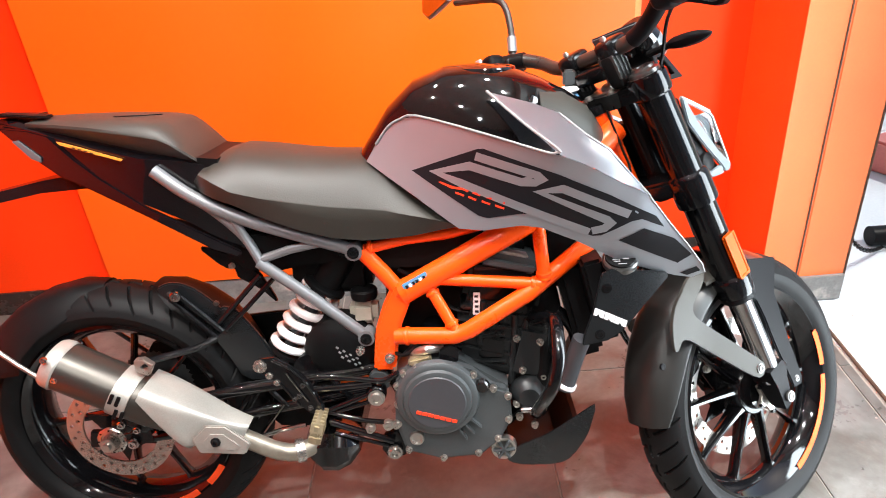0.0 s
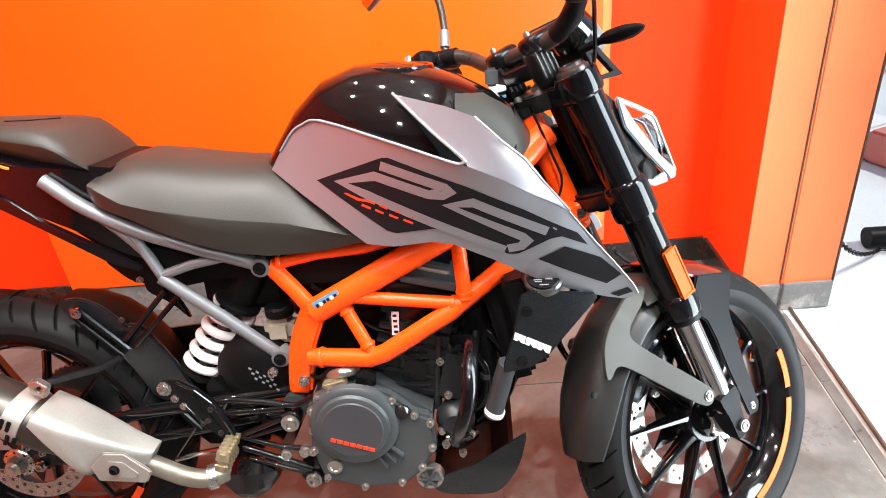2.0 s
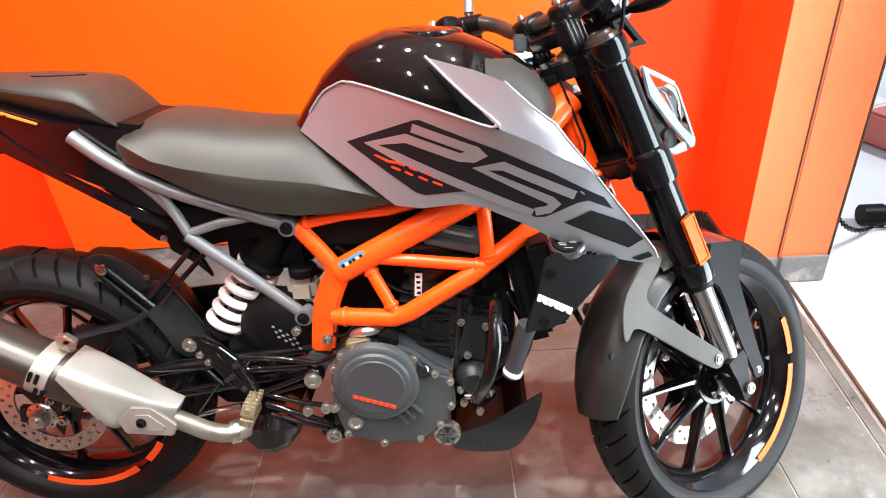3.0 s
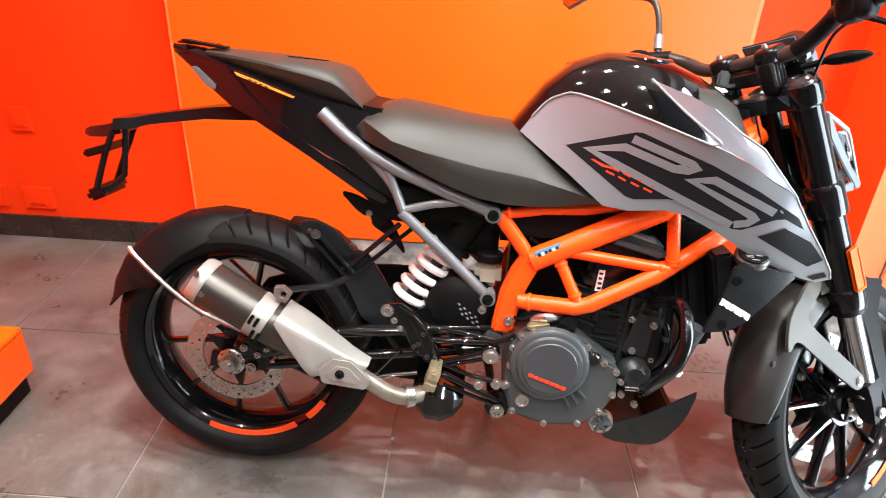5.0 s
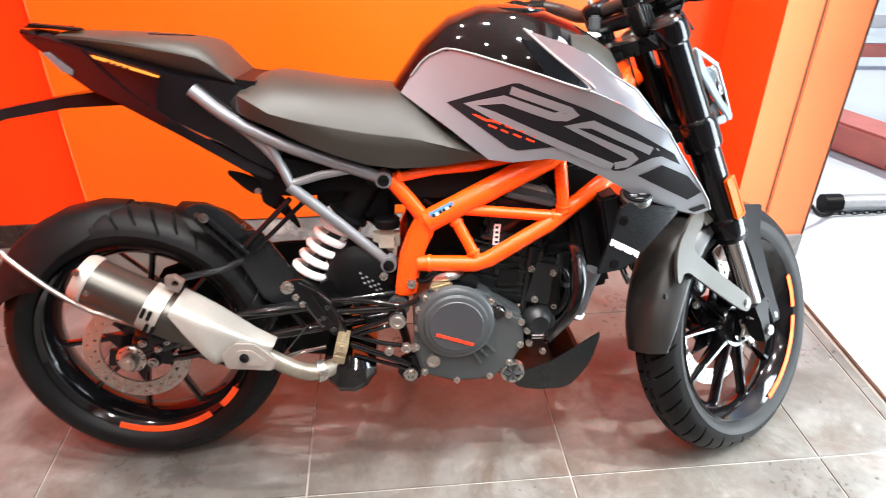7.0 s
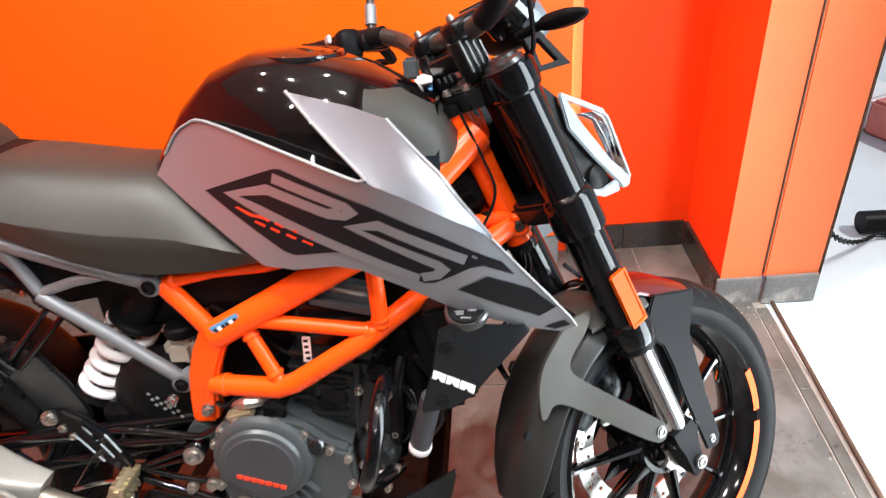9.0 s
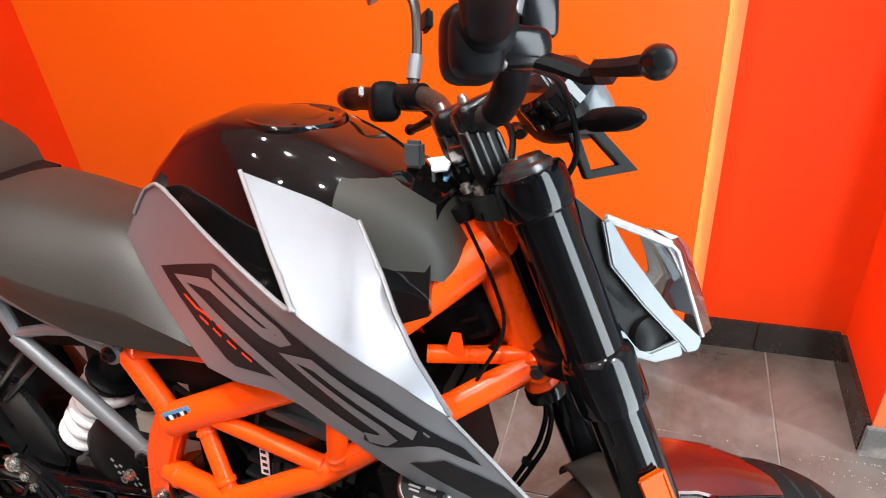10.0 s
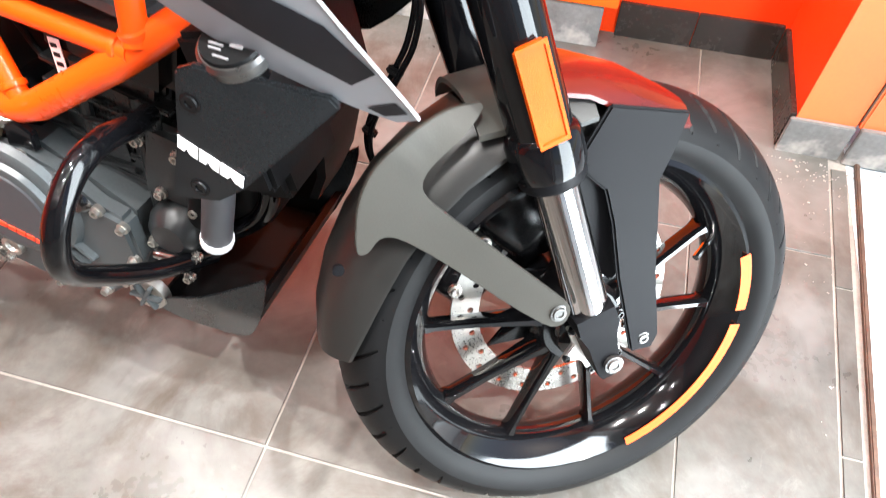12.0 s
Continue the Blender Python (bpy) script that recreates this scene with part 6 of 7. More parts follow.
fork = part("fork", steered(plate(BM(), [(-0.024, -0.11), (-0.008, -0.118), (0.014, -0.114), (0.026, -0.095), (0.022, -0.05), (0.012, 0.0), (0.022, 0.05), (0.026, 0.095), (0.014, 0.114), (-0.008, 0.118), (-0.024, 0.11), (-0.045, 0.03), (-0.045, -0.03)], lambda a, b, h: on_axis(0.762 + h, b, a), 0.034, bevel=0.006)), SATIN_BLACK, bike, "black upside-down front fork with polished lower tubes")
part("top_yoke", steered(plate(BM(), smooth_line([(-0.03, -0.105), (0.0, -0.122), (0.03, -0.112), (0.034, -0.06), (0.022, 0.0), (0.034, 0.06), (0.03, 0.112), (0.0, 0.122), (-0.03, 0.105), (-0.05, 0.045), (-0.052, 0.0), (-0.05, -0.045)], 2), lambda a, b, h: on_axis(0.958 + h, b, a), 0.028, bevel=0.005)), GLOSS_BLACK, fork, "black top yoke")
part("yoke_plate", steered(plate(BM(), smooth_line([(-0.02, -0.045), (0.012, -0.05), (0.02, 0.0), (0.012, 0.05), (-0.02, 0.045), (-0.038, 0.0)], 1), lambda a, b, h: on_axis(0.9865 + h, b, a), 0.003, [circle(0.0, 0.0, 0.016, 16)], 0.0008)), STEEL, fork, "bright machined plate on the yoke")
for sgn in (-1, 1):
    part("cap_ring", steered(lathe(BM(), [(0.024, 0.0), (0.034, 0.0), (0.035, 0.003), (0.033, 0.006), (0.024, 0.006)], on_axis(0.987, sgn * 0.086), LEGS, 28, closed=True)), STEEL, fork, "bright clamp ring round the fork cap")
for dx, dy in ((-0.035, -0.03), (-0.035, 0.03)):
    part("yoke_bolt", steered(bolt(BM(), on_axis(0.987, dy, dx), LEGS, 0.006, 0.005)), STEEL, fork)
for sgn in (-1, 1):
    y = sgn * FY
    part("outer_tube", steered(lathe(BM(), [(0, 0.0), (0.03, 0.0), (0.035, 0.003), (0.0365, 0.01), (0.0365, 0.036), (0.034, 0.043), (0.0305, 0.046), (0.0305, 0.2), (0.0375, 0.204), (0.0385, 0.21), (0.0385, 0.256), (0.036, 0.264), (0.032, 0.268), (0.0315, 0.42), (0.036, 0.424), (0.0375, 0.43), (0.0375, 0.458), (0.035, 0.463), (0, 0.463)], on_axis(0.53, y), LEGS, 36)), FORK_BLACK, fork)
    part("dust_seal", steered(lathe(BM(), [(0.0235, 0.0), (0.031, 0.0), (0.0335, 0.004), (0.034, 0.02), (0.032, 0.026), (0.0235, 0.027)], on_axis(0.52, y), LEGS, 28, closed=True)), DEEP_BLACK, fork, "black rubber dust seal")
    part("lower_tube", steered(tube(BM(), [on_axis(0.325, y), on_axis(0.54, y)], 0.0225, 24)), CHROME, fork, "polished inner fork tube")
    part("fork_cap", steered(lathe(BM(), [(0, 0.009), (0.008, 0.009), (0.009, 0.005), (0.012, 0.013), (0.02, 0.012), (0.022, 0.007), (0.027, 0.004), (0.028, 0.001), (0.028, -0.004), (0, -0.004)], on_axis(0.995, y), LEGS, 24)), BOLT_STEEL, fork, "machined fork cap")
    part("axle_clamp", steered(loft(BM(), [[on_axis(h, y + q * w2, f) for f, q in ((-w1, -1), (w1 * 0.9, -1), (w1, -0.4), (w1, 0.6), (w1 * 0.8, 1), (-w1, 1))] for h, w1, w2 in ((0.256, 0.009, 0.012), (0.266, 0.013, 0.016), (0.288, 0.0155, 0.019), (0.318, 0.018, 0.022), (0.342, 0.0245, 0.0255), (0.36, 0.0235, 0.023))])), DEEP_BLACK, fork, "black cast axle clamp")
    part("axle_bolt", steered(bolt(BM(), (FX, sgn * (FY + 0.024), FZ), (0, sgn, 0), 0.0085, 0.003)), BOLT_STEEL, fork, "axle bolt")
    part("pinch_bolt", steered(bolt(BM(), on_axis(0.345, sgn * (FY + 0.02), 0.024), (0.3, sgn, 0), 0.005, 0.004)), SATIN_BLACK, fork)
    refl = part("reflector", steered(plate(BM(), [(-0.0145, 0.0), (0.0145, 0.0), (0.0145, 0.09), (-0.0145, 0.09)], lambda a, b, h: on_axis(0.573 + b, sgn * (0.115 + h), a - 0.002), 0.009, bevel=0.003)), AMBER, fork, "amber side reflector")
for sgn in (-1, 1):
    for a0, a1, b0, b1 in ((-0.0145, 0.0145, 0.0, 0.004), (-0.0145, 0.0145, 0.086, 0.09), (-0.0145, -0.0115, 0.004, 0.086), (0.0115, 0.0145, 0.004, 0.086)):
        part("reflector_rim", steered(plate(BM(), [(a0, b0), (a1, b0), (a1, b1), (a0, b1)], lambda a, b, h: on_axis(0.573 + b, sgn * (0.1235 + h), a - 0.002), 0.0022)), AMBER, fork)
part("stem", steered(tube(BM(), [on_axis(0.74, 0, 0.02), on_axis(0.955, 0, 0.02)], 0.02, 24)), SATIN_BLACK, fork)
part("stem_nut", steered(lathe(BM(), [(0, 0.014), (0.011, 0.014), (0.02, 0.01), (0.022, 0), (0, 0)], on_axis(0.985, 0), AXIS, 6)), STEEL, fork)

# front mudguard
mg_path = [polar(FX, FZ, r, a) for r, a in ((0.312, 179), (0.316, 170), (0.319, 160), (0.321, 150), (0.322, 140), (0.322, 130), (0.321, 120), (0.319, 110), (0.316, 100))]
mg = part("front_mudguard", steered(ribbon(mg_path, [0.05, 0.062, 0.068, 0.071, 0.073, 0.074, 0.074, 0.073, 0.07], [0.026, 0.04, 0.048, 0.05, 0.05, 0.048, 0.046, 0.044, 0.04])), MUD_DARK, bike, "matt black and grey front mudguard")
mg2_path = [(1.19, 0.575), (1.25, 0.577), (1.31, 0.564), (1.375, 0.537), (1.437, 0.506)]
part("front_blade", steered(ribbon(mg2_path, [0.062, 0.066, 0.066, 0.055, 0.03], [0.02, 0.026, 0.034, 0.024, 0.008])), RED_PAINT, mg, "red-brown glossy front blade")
for sgn in (-1, 1):
    part("arm", steered_low(plate(BM(), smooth_line([(1.12, 0.456), (1.25, 0.356), (1.27, 0.338), (1.264, 0.316), (1.243, 0.314), (1.095, 0.423)] if sgn > 0 else [(1.048, 0.41), (1.05, 0.462), (1.066, 0.497), (1.098, 0.523), (1.135, 0.541), (1.17, 0.548), (1.155, 0.528), (1.115, 0.492), (1.108, 0.474), (1.12, 0.456), (1.25, 0.356), (1.27, 0.338), (1.264, 0.316), (1.243, 0.314), (1.095, 0.423), (1.072, 0.428), (1.06, 0.41)]), lambda a, b, h: V(a, sgn * (0.078 + 0.15 * max(0.0, a - 1.13) - 0.5 * max(0.0, b - 0.51) ** 1.2 * 2 + h), b), 0.007, bevel=0.0025)), MUD_GREY, mg, "olive-grey mudguard arm bolted to the fork")
    part("bolt", steered_low(bolt(BM(), (1.256, sgn * 0.104, 0.332), (0, sgn, 0), 0.0075, 0.003)), BOLT_STEEL, mg)
    part("front_arm", steered_low(plate(BM(), [(1.268, 0.49), (1.294, 0.541), (1.384, 0.532), (1.376, 0.495), (1.362, 0.462), (1.372, 0.36), (1.385, 0.285), (1.378, 0.27), (1.352, 0.268), (1.325, 0.36), (1.312, 0.42), (1.3, 0.455), (1.27, 0.478)], lambda a, b, h: V(a, sgn * (0.066 + 0.14 * max(0.0, 0.5 - b) + h), b), 0.007, bevel=0.0025)), DEEP_BLACK, mg, "black front mudguard arm")
    part("bolt", steered_low(bolt(BM(), (1.366, sgn * 0.102, 0.283), (0, sgn, 0), 0.006, 0.003)), BOLT_STEEL, mg)
    part("inner_arm", steered_low(plate(BM(), [(1.235, 0.5), (1.3, 0.51), (1.335, 0.46), (1.352, 0.36), (1.335, 0.34), (1.295, 0.37), (1.265, 0.43)], side(sgn * 0.06, sgn), 0.006, bevel=0.002)), DEEP_BLACK, mg)
    if sgn < 0:
        part("bolt", steered_low(bolt(BM(), (1.035, sgn * 0.066, 0.385), (0, sgn, 0), 0.0045, 0.001)), DEEP_BLACK, mg)
part("bridge", steered(ribbon([(1.13, 0.548), (1.18, 0.56), (1.24, 0.552)], [0.075, 0.08, 0.075], [0.03, 0.03, 0.03], 0.006)), MUD_GREY, mg, "dark grey mudguard bridge")

# headlight: upright pointed shell with a dark core
hlm = part("headlight", steered(loft(BM(), [[V(x, y, z) for x, z in ((1.09, 0.852), (1.1, 0.86), (1.112 + f * 0.4, 0.836), (1.145 + f * 0.4, 0.783), (1.188 + f * 0.4, 0.737), (1.178 + f * 0.4, 0.727), (1.14, 0.735), (1.1, 0.79))] for y, f in ((-0.088, 0.0), (-0.06, 0.022), (0.0, 0.034), (0.06, 0.022), (0.088, 0.0))])), MATT_BLACK, bike, "pointed headlight unit with a clear visor")
for sgn in (-1, 1):
    part("cheek", steered(plate(BM(), [(1.094, 0.872), (1.102, 0.874), (1.126, 0.836), (1.176, 0.774), (1.21, 0.744), (1.206, 0.732), (1.192, 0.73), (1.182, 0.742), (1.142, 0.782), (1.104, 0.826)], side(sgn * 0.09, sgn), 0.008, bevel=0.002)), LAMP_GREY, hlm, "blue-grey lamp surround")
    part("chin", steered(plate(BM(), [(1.189, 0.727), (1.158, 0.722), (1.127, 0.732), (1.113, 0.76), (1.121, 0.757), (1.135, 0.74), (1.152, 0.734), (1.184, 0.745)], side(sgn * 0.09, sgn), 0.007, bevel=0.002)), LAMP_GREY, hlm, "blue-grey lamp chin")
    part("visor_brow", steered(tube(BM(), [(1.1, sgn * 0.09, 0.874), (1.136, sgn * 0.0905, 0.86), (1.173, sgn * 0.089, 0.845)], 0.0045, 8)), LAMP_WHITE, hlm)
    part("cheek_panel", steered(plate(BM(), [(1.065, 0.898), (1.098, 0.872), (1.106, 0.836), (1.15, 0.786), (1.133, 0.77), (1.092, 0.81)], side(sgn * 0.083, sgn), 0.005, bevel=0.002)), MATT_BLACK, hlm)
    part("side_lens", steered(lathe(BM(), [(0, 0.01), (0.012, 0.009), (0.02, 0.004), (0.022, -0.006), (0, -0.006)], (1.152, sgn * 0.088, 0.75), (0.2, sgn, 0), 20)), MATT_BLACK, hlm)
    part("visor_edge", steered(tube(BM(), [(1.1, sgn * 0.09, 0.876), (1.171, sgn * 0.088, 0.848), (1.183, sgn * 0.088, 0.836), (1.216, sgn * 0.088, 0.744)], 0.0024, 8)), LAMP_WHITE, hlm, "white visor edge")
part("visor", steered(loft(BM(), [[V(x + f, y, z) for x, z in ((1.171, 0.848), (1.183, 0.836), (1.2, 0.79), (1.216, 0.744))] for y, f in ((-0.088, 0.0), (-0.06, 0.03), (0.0, 0.045), (0.06, 0.03), (0.088, 0.0))], ring=False)), CLEAR, hlm, "clear visor")
part("bracket", steered(box(BM(), (1.12, 0, 0.81), (0.035, 0.09, 0.08), 0.01)), MATT_BLACK, hlm)
hlm.location = STEER.to_3x3() @ V(0.015, 0.003, -0.006)

# handlebar: a bent bar in two risers
def bar_tilt(bm):
    """The bar sits a few degrees askew in its risers."""
    for v in bm.verts:
        v.co.z += -0.006 * v.co.y
    return steered(bm)


bar_half = [(0.0, 0.996, 0.966), (0.06, 0.997, 0.966), (0.105, 0.999, 0.973), (0.15, 0.996, 0.996), (0.19, 0.976, 1.012), (0.235, 0.951, 1.014), (0.30, 0.932, 1.018), (0.395, 0.905, 1.024)]
hb_pts = [(x, -y, z) for y, x, z in reversed(bar_half)] + [(x, y, z) for y, x, z in bar_half[1:]]
hb = part("handlebar", bar_tilt(tube(BM(), hb_pts, 0.0135, 14, 5)), BAKELITE, bike, "warm grey tapered handlebar with controls")
for sgn in (-1, 1):
    part("riser", bar_tilt(pebble(BM(), (1.002, sgn * 0.05, 0.932), (0.036, 0.032, 0.066), Matrix.Rotation(radians(-RAKE), 4, "Y"), 5.0)), MATT_BLACK, hb)
    for k in range(4):
        part("riser_fin", bar_tilt(box(BM(), (0.986 + 0.0105 * k, sgn * 0.05, 0.932), (0.0026, 0.0375, 0.046), 0.001, Matrix.Rotation(radians(-RAKE), 4, "Y"))), BOLT_STEEL, hb, "bare metal clamp fin")
    part("riser_cap", bar_tilt(pebble(BM(), (0.996, sgn * 0.05, 0.972), (0.056, 0.044, 0.034), Matrix.Rotation(radians(-RAKE), 4, "Y"), 4.0)), SATIN_BLACK, hb)
    for k in (-1, 1):
        part("cap_bolt", bar_tilt(bolt(BM(), (0.996 + k * 0.019, sgn * 0.05, 0.986), (-0.4, 0, 1), 0.0042, 0.004)), STEEL, hb)
    ga, gb = V(0.940, sgn * 0.268, 1.014), V(0.905, sgn * 0.395, 1.024)
    part("grip", bar_tilt(lathe(BM(), [(0, 0), (0.0195, 0.0), (0.0205, 0.004), (0.017, 0.008), (0.0175, 0.03), (0.0165, 0.034), (0.0175, 0.064), (0.0165, 0.068), (0.0175, 0.11), (0.019, 0.116), (0.018, 0.126), (0, 0.126)], ga, gb - ga, 20)), DEEP_BLACK, hb, "ribbed rubber grip")
    if sgn < 0:
        # shade on the bar's right bend, added as a black cover
        part("bar_shade", bar_tilt(tube(BM(), [(0.999, -0.098, 0.971), (0.999, -0.12, 0.979), (0.996, -0.15, 0.996), (0.976, -0.19, 1.012)], 0.0155, 16, 4)), DEEP_BLACK, hb, "black cover standing for shade on the bar")
    part("sleeve", bar_tilt(tube(BM(), [(0.982, sgn * 0.18, 1.01), (0.951, sgn * 0.235, 1.014), (0.94, sgn * 0.27, 1.014)], 0.0165, 14, 3)), MATT_BLACK, hb)
    part("bar_end", bar_tilt(lathe(BM(), [(0, 0), (0.016, 0.0), (0.018, 0.01), (0.016, 0.024), (0.01, 0.028), (0, 0.028)], gb, gb - ga, 18)), GLOSS_BLACK, hb)
    part("switch_box", bar_tilt(pebble(pebble(BM(), (0.938, sgn * 0.232, 1.006), (0.042, 0.044, 0.055), e=3.6), (0.936, sgn * 0.256, 1.003), (0.037, 0.03, 0.046), e=3.6)), DEEP_BLACK, hb, "black switch housing")
    part("switch", bar_tilt(box(BM(), (0.906, sgn * 0.238, 1.02), (0.006, 0.02, 0.014), 0.002)), MATT_BLACK if sgn < 0 else GALV, hb)
    for dy, dz in ((-0.012, 0.012), (0.006, -0.012), (0.016, 0.01)):
        part("screw", bar_tilt(bolt(BM(), (0.959, sgn * (0.236 + dy), 1.004 + dz), (1, 0, 0), 0.0035, 0.002)), BOLT_STEEL, hb)
    part("lever_perch", bar_tilt(pebble(BM(), (0.976, sgn * 0.212, 1.008), (0.056, 0.036, 0.032))), SATIN_BLACK, hb)
    part("lever", bar_tilt(loft(BM(), [[V(x + a * w, sgn * y, z + b * 0.006) for a, b in ((1, 0), (0.6, 0.9), (-0.6, 0.9), (-1, 0), (-0.6, -0.9), (0.6, -0.9))] for x, y, z, w in ((0.985, 0.213, 1.003, 0.013), (1.008, 0.236, 0.992, 0.0125), (1.022, 0.252, 0.983, 0.011), (1.024, 0.266, 0.982, 0.01), (1.013, 0.283, 0.985, 0.009), (1.007, 0.33, 0.979, 0.0085), (1.0, 0.372, 0.975, 0.008))])), DEEP_BLACK, hb, "black hand lever")
    part("lever_ball", bar_tilt(lathe(BM(), [(0, 0), (0.0055, 0.001), (0.0085, 0.005), (0.0095, 0.01), (0.0085, 0.015), (0.0055, 0.019), (0, 0.02)], (1.0, sgn * 0.37, 0.975), (-0.2, sgn, 0), 24)), SATIN_BLACK, hb)
    mir = part("mirror", bar_tilt(tube(BM(), [(0.955, sgn * 0.208, 1.02), (0.962, sgn * 0.211, 1.07), (0.962, sgn * 0.217, 1.12), (0.957, sgn * 0.232, 1.145), (0.95, sgn * 0.27, 1.16), (0.945, sgn * 0.38, 1.19)], 0.0072, 10, 5)), BAKELITE, hb, "black mirror on a bent stem")
    part("mirror_head", bar_tilt(loft(BM(), [[V(0.935 + 0.014 * d, sgn * (0.44 + 0.065 * q * e), 1.215 + 0.036 * r * e) for q, r in ((-1, -0.6), (0.6, -0.9), (1, -0.3), (0.9, 0.7), (-0.2, 0.95), (-1, 0.5))] for d, e in ((-0.7, 0.92), (-0.4, 1.0), (0.5, 0.8), (0.9, 0.4))])), RAIL_GREY, mir)
    part("mirror_glass", bar_tilt(loft(BM(), [[V(0.924 - 0.001 * d, sgn * (0.44 + 0.058 * q), 1.215 + 0.03 * r) for q, r in ((-1, -0.6), (0.6, -0.9), (1, -0.3), (0.9, 0.7), (-0.2, 0.95), (-1, 0.5))] for d in (0, 1)])), CHROME, mir, "mirror glass")
    part("collar", bar_tilt(tube(BM(), [(0.956, sgn * 0.208, 1.03), (0.961, sgn * 0.211, 1.062)], 0.0098, 12)), RAIL_GREY, mir)
    mir.location = STEER.to_3x3() @ V(0.018, 0, 0.004)
mcx = part("brake_reservoir", bar_tilt(pebble(BM(), (1.0, -0.186, 1.036), (0.034, 0.04, 0.036), e=6)), SATIN_BLACK, hb, "black brake fluid reservoir")
part("lid", bar_tilt(box(BM(), (1.0, -0.186, 1.057), (0.037, 0.043, 0.006), 0.002)), MATT_BLACK, mcx)
for a, b in ((-1, -1), (1, 1)):
    part("screw", bar_tilt(bolt(BM(), (1.0 + a * 0.013, -0.186 + b * 0.015, 1.06), (0, 0, 1), 0.004, 0.002)), STEEL, mcx)
part("clamp_block", bar_tilt(pebble(BM(), (1.004, 0, 0.938), (0.046, 0.1, 0.03), Matrix.Rotation(radians(-RAKE), 4, "Y"), 5.0)), SATIN_BLACK, hb)
# dashboard and indicators
dash = part("dashboard", steered(pebble(BM(), (1.088, 0.0, 0.978), (0.046, 0.132, 0.074), Matrix.Rotation(radians(-38), 4, "Y"), 3.0)), MATT_BLACK, bike, "black instrument pod with a pale screen")
part("gauge", steered(lathe(BM(), [(0, 0.012), (0.034, 0.012), (0.04, 0.006), (0.042, -0.02), (0, -0.02)], (1.078, -0.03, 1.0), (-0.75, -0.1, 0.66), 28)), GLOSS_BLACK, dash, "round glossy gauge housing")
part("housing", steered(pebble(BM(), (1.122, 0.0, 0.982), (0.05, 0.11, 0.07), Matrix.Rotation(radians(-30), 4, "Y"), 3.0)), LAMP_GREY, dash, "pale grey rear housing")
part("screen", steered(box(BM(), (1.073, 0.0, 0.992), (0.006, 0.12, 0.06), 0.004, Matrix.Rotation(radians(-38), 4, "Y"))), LAMP_GREY, dash)
for sgn in (-1, 1):
    ind = part("indicator", steered(tube(BM(), [(1.075, sgn * 0.06, 0.955), (1.086, sgn * 0.1, 0.961)], 0.0065, 10)), MATT_BLACK, bike, "slim black turn indicator")
    part("lens", steered(loft(BM(), [[V(1.088 + 0.2 * (y - 0.1) + a * 0.0115 * s, sgn * (y - 0.01), 0.962 + b * 0.0115 * s) for a, b in ((1, 0), (0.85, 0.5), (0.5, 0.82), (-0.5, 0.82), (-0.85, 0.5), (-1, 0), (-0.85, -0.5), (-0.5, -0.82), (0.5, -0.82), (0.85, -0.5))] for y, s in ((0.105, 0.5), (0.112, 0.85), (0.122, 1.1), (0.14, 1.18), (0.158, 1.12), (0.172, 0.85), (0.181, 0.5), (0.185, 0.2))])), DEEP_BLACK, ind)
part("fly_bracket", steered(plate(BM(), [(1.085, 0.958), (1.118, 0.961), (1.166, 0.914), (1.108, 0.905)], side(-0.045), 0.012, [[(1.099, 0.951), (1.112, 0.952), (1.144, 0.92), (1.113, 0.914)]], 0.001)), MATT_BLACK, bike, "open black bracket beside the lamp")
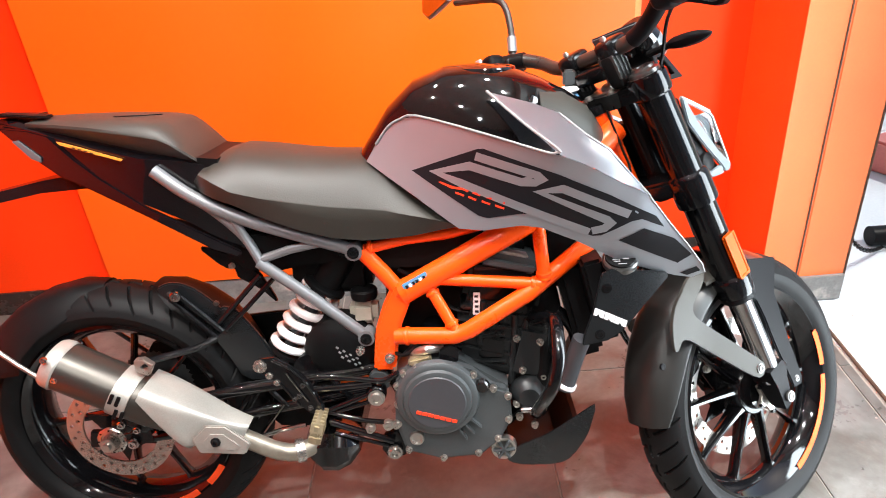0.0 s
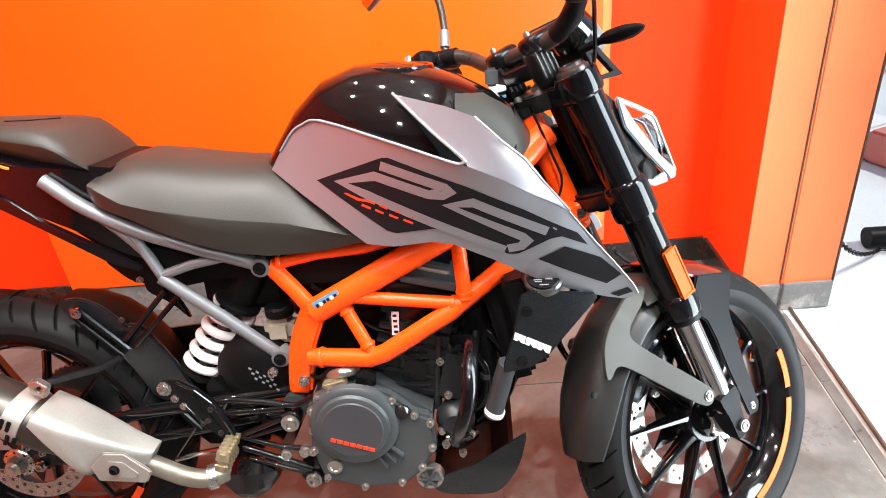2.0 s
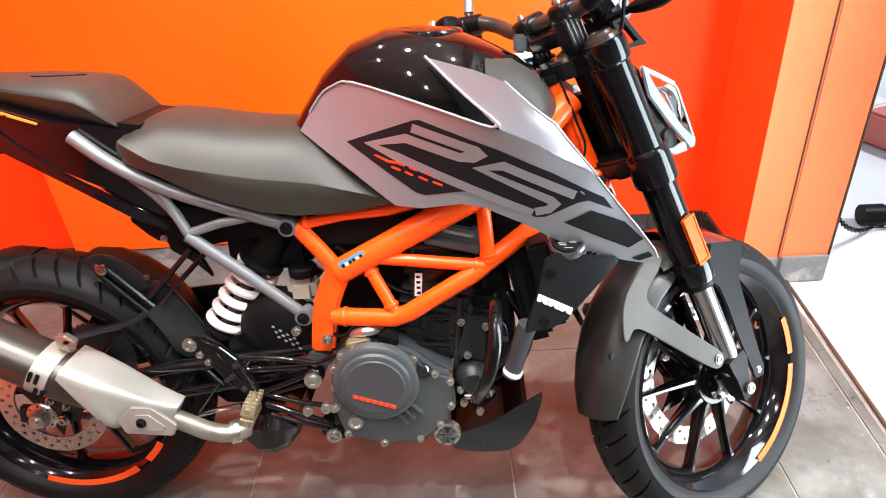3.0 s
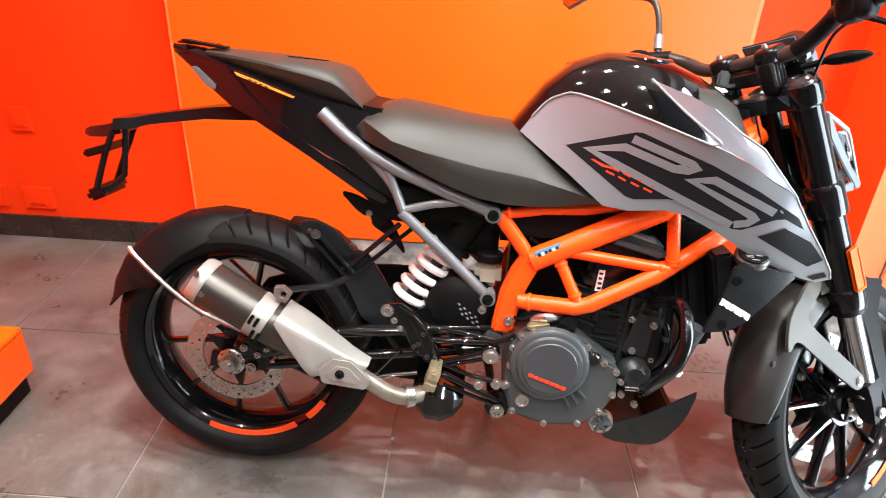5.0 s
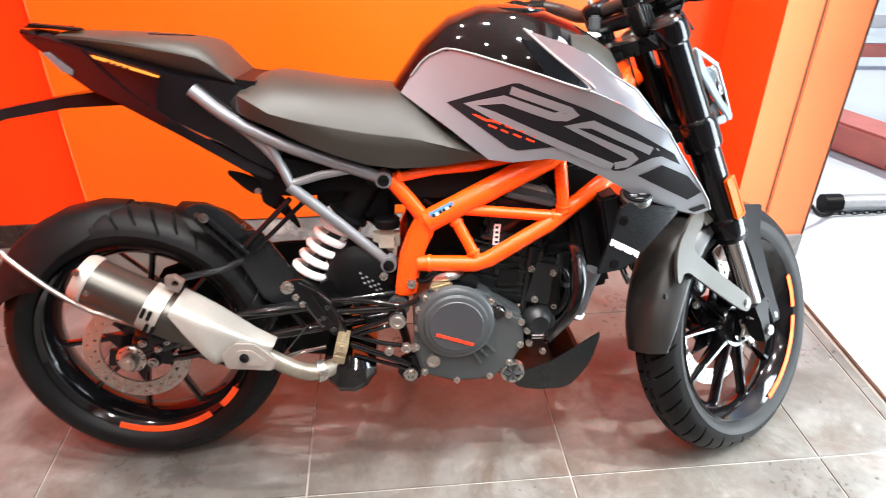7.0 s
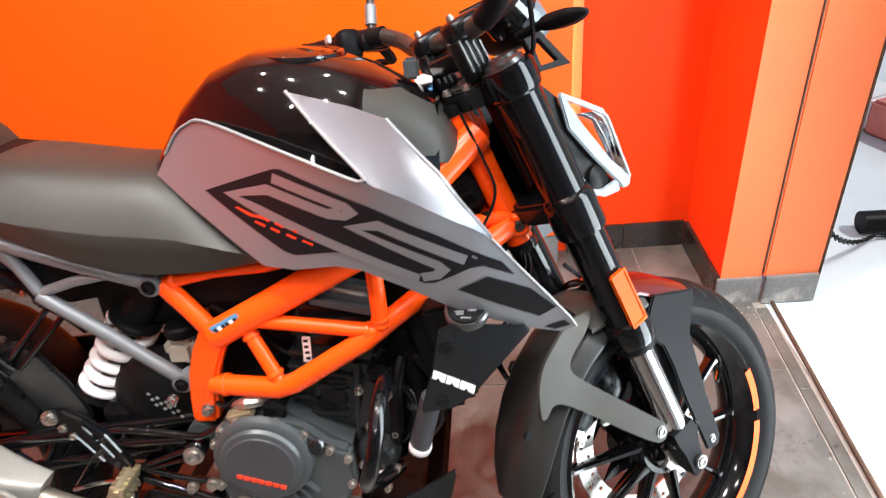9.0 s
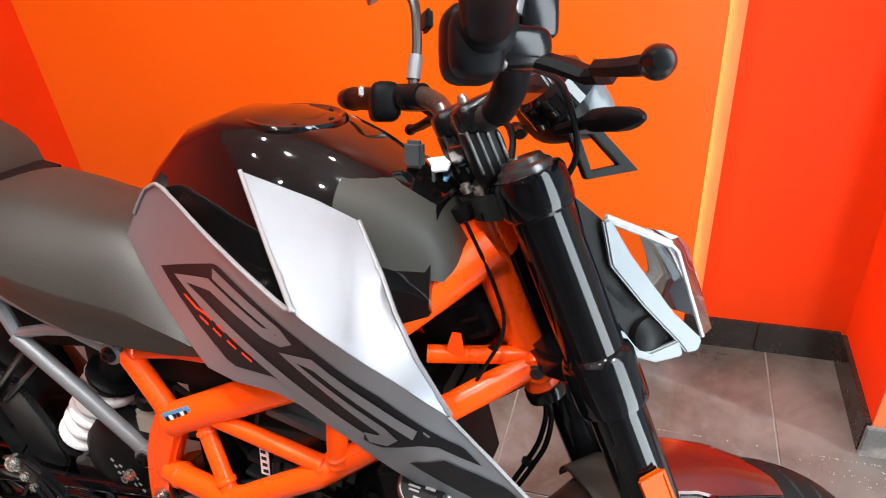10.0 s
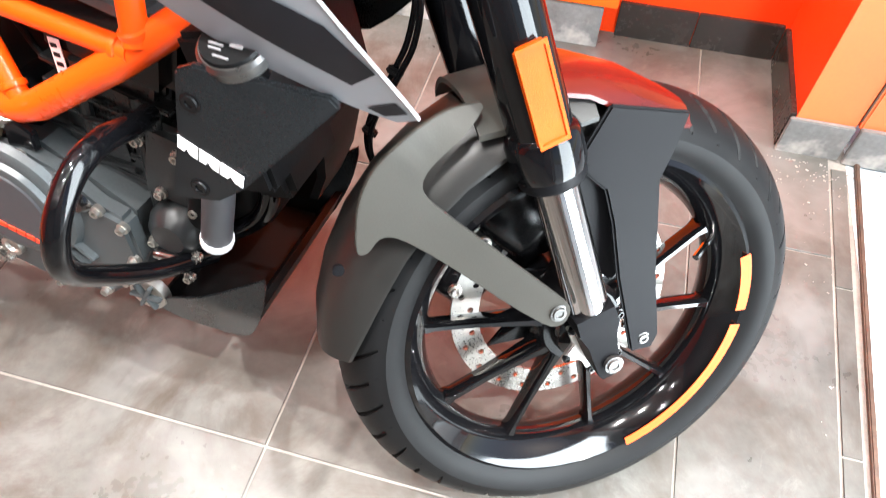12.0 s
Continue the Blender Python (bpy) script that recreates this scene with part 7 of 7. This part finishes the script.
# cables
for pts, r in (([(0.99, -0.2, 1.0), (1.05, -0.13, 0.99), (1.09, -0.07, 0.93), (1.075, -0.03, 0.88)], 0.0034), ([(0.99, 0.2, 1.0), (1.03, 0.12, 0.985), (1.05, 0.02, 0.96), (1.03, -0.03, 0.9)], 0.004)):
    part("cable", steered(tube(BM(), pts, r, 8, 6)), MATT_BLACK, bike)
for pts in ([(1.05, -0.01, 0.68), (1.085, 0.0, 0.63), (1.083, 0.0, 0.577), (1.066, 0.0, 0.53), (1.04, 0.0, 0.47), (1.036, 0.0, 0.43), (1.05, 0.0, 0.395), (1.07, 0.01, 0.36)], [(1.06, -0.018, 0.68), (1.093, -0.008, 0.63), (1.092, -0.008, 0.577), (1.074, -0.008, 0.53), (1.047, -0.008, 0.47), (1.043, -0.008, 0.43), (1.057, -0.008, 0.395), (1.077, 0.0, 0.36)]):
    part("cable", tube(BM(), pts, 0.0034, 8, 6), SATIN_BLACK, bike)
for x, z in ((1.07, 0.535), (1.041, 0.455)):
    part("cable_clip", box(BM(), (x, -0.004, z), (0.018, 0.012, 0.007), 0.002, Matrix.Rotation(radians(25), 4, "Y")), MATT_BLACK, bike)

# ---- floor tiles ----
TILE, GAP = 0.6, 0.004
floor_ob = bpy.data.objects["floor"]


def edge_u(v):
    """Where the main tiles end beside the threshold's border row."""
    return 1.16 + (v - 1.331) * 0.043


def lay_tile(corners):
    """One tile with softened edges from its four corners."""
    cu, cv = sum(c[0] for c in corners) / 4, sum(c[1] for c in corners) / 4
    rows_ = [[V((u - cu) * k + cu + 0.35, (v - cv) * k2 + cv - 0.35, z) for u, v in corners] for k, k2, z in ((1, 1, 0.0245), (1, 1, 0.0325), (0.997, 0.997, 0.0335))]
    return part("floor_tile", loft(BM(), rows_), FLOOR_TILE, floor_ob, smooth=False)


for i in range(-4, 5):
    for j in range(-6, 2):
        u0, v0 = -0.271 + 0.6 * i, 1.269 + 0.6 * j
        lo_u, hi_u = max(u0 + GAP / 2, -2.37), u0 + TILE - GAP / 2
        lo_v, hi_v = max(v0 + GAP / 2, -1.79), min(WALL_V, v0 + TILE - GAP / 2)
        if hi_u - lo_u < 0.03 or hi_v - lo_v < 0.03 or lo_u > 1.1:
            continue
        lay_tile([(lo_u, lo_v), (min(hi_u, edge_u(lo_v)), lo_v), (min(hi_u, edge_u(hi_v)), hi_v), (lo_u, hi_v)])
for j in range(-8, 3):
    a, b = 1.483 + 0.32 * j + GAP / 2, min(1.483 + 0.32 * (j + 1) - GAP / 2, 2.105)
    if b - a > 0.02:
        lay_tile([(edge_u(a) + 0.006, a), (edge_u(a) + 0.034, a), (edge_u(b) + 0.034, b), (edge_u(b) + 0.006, b)])
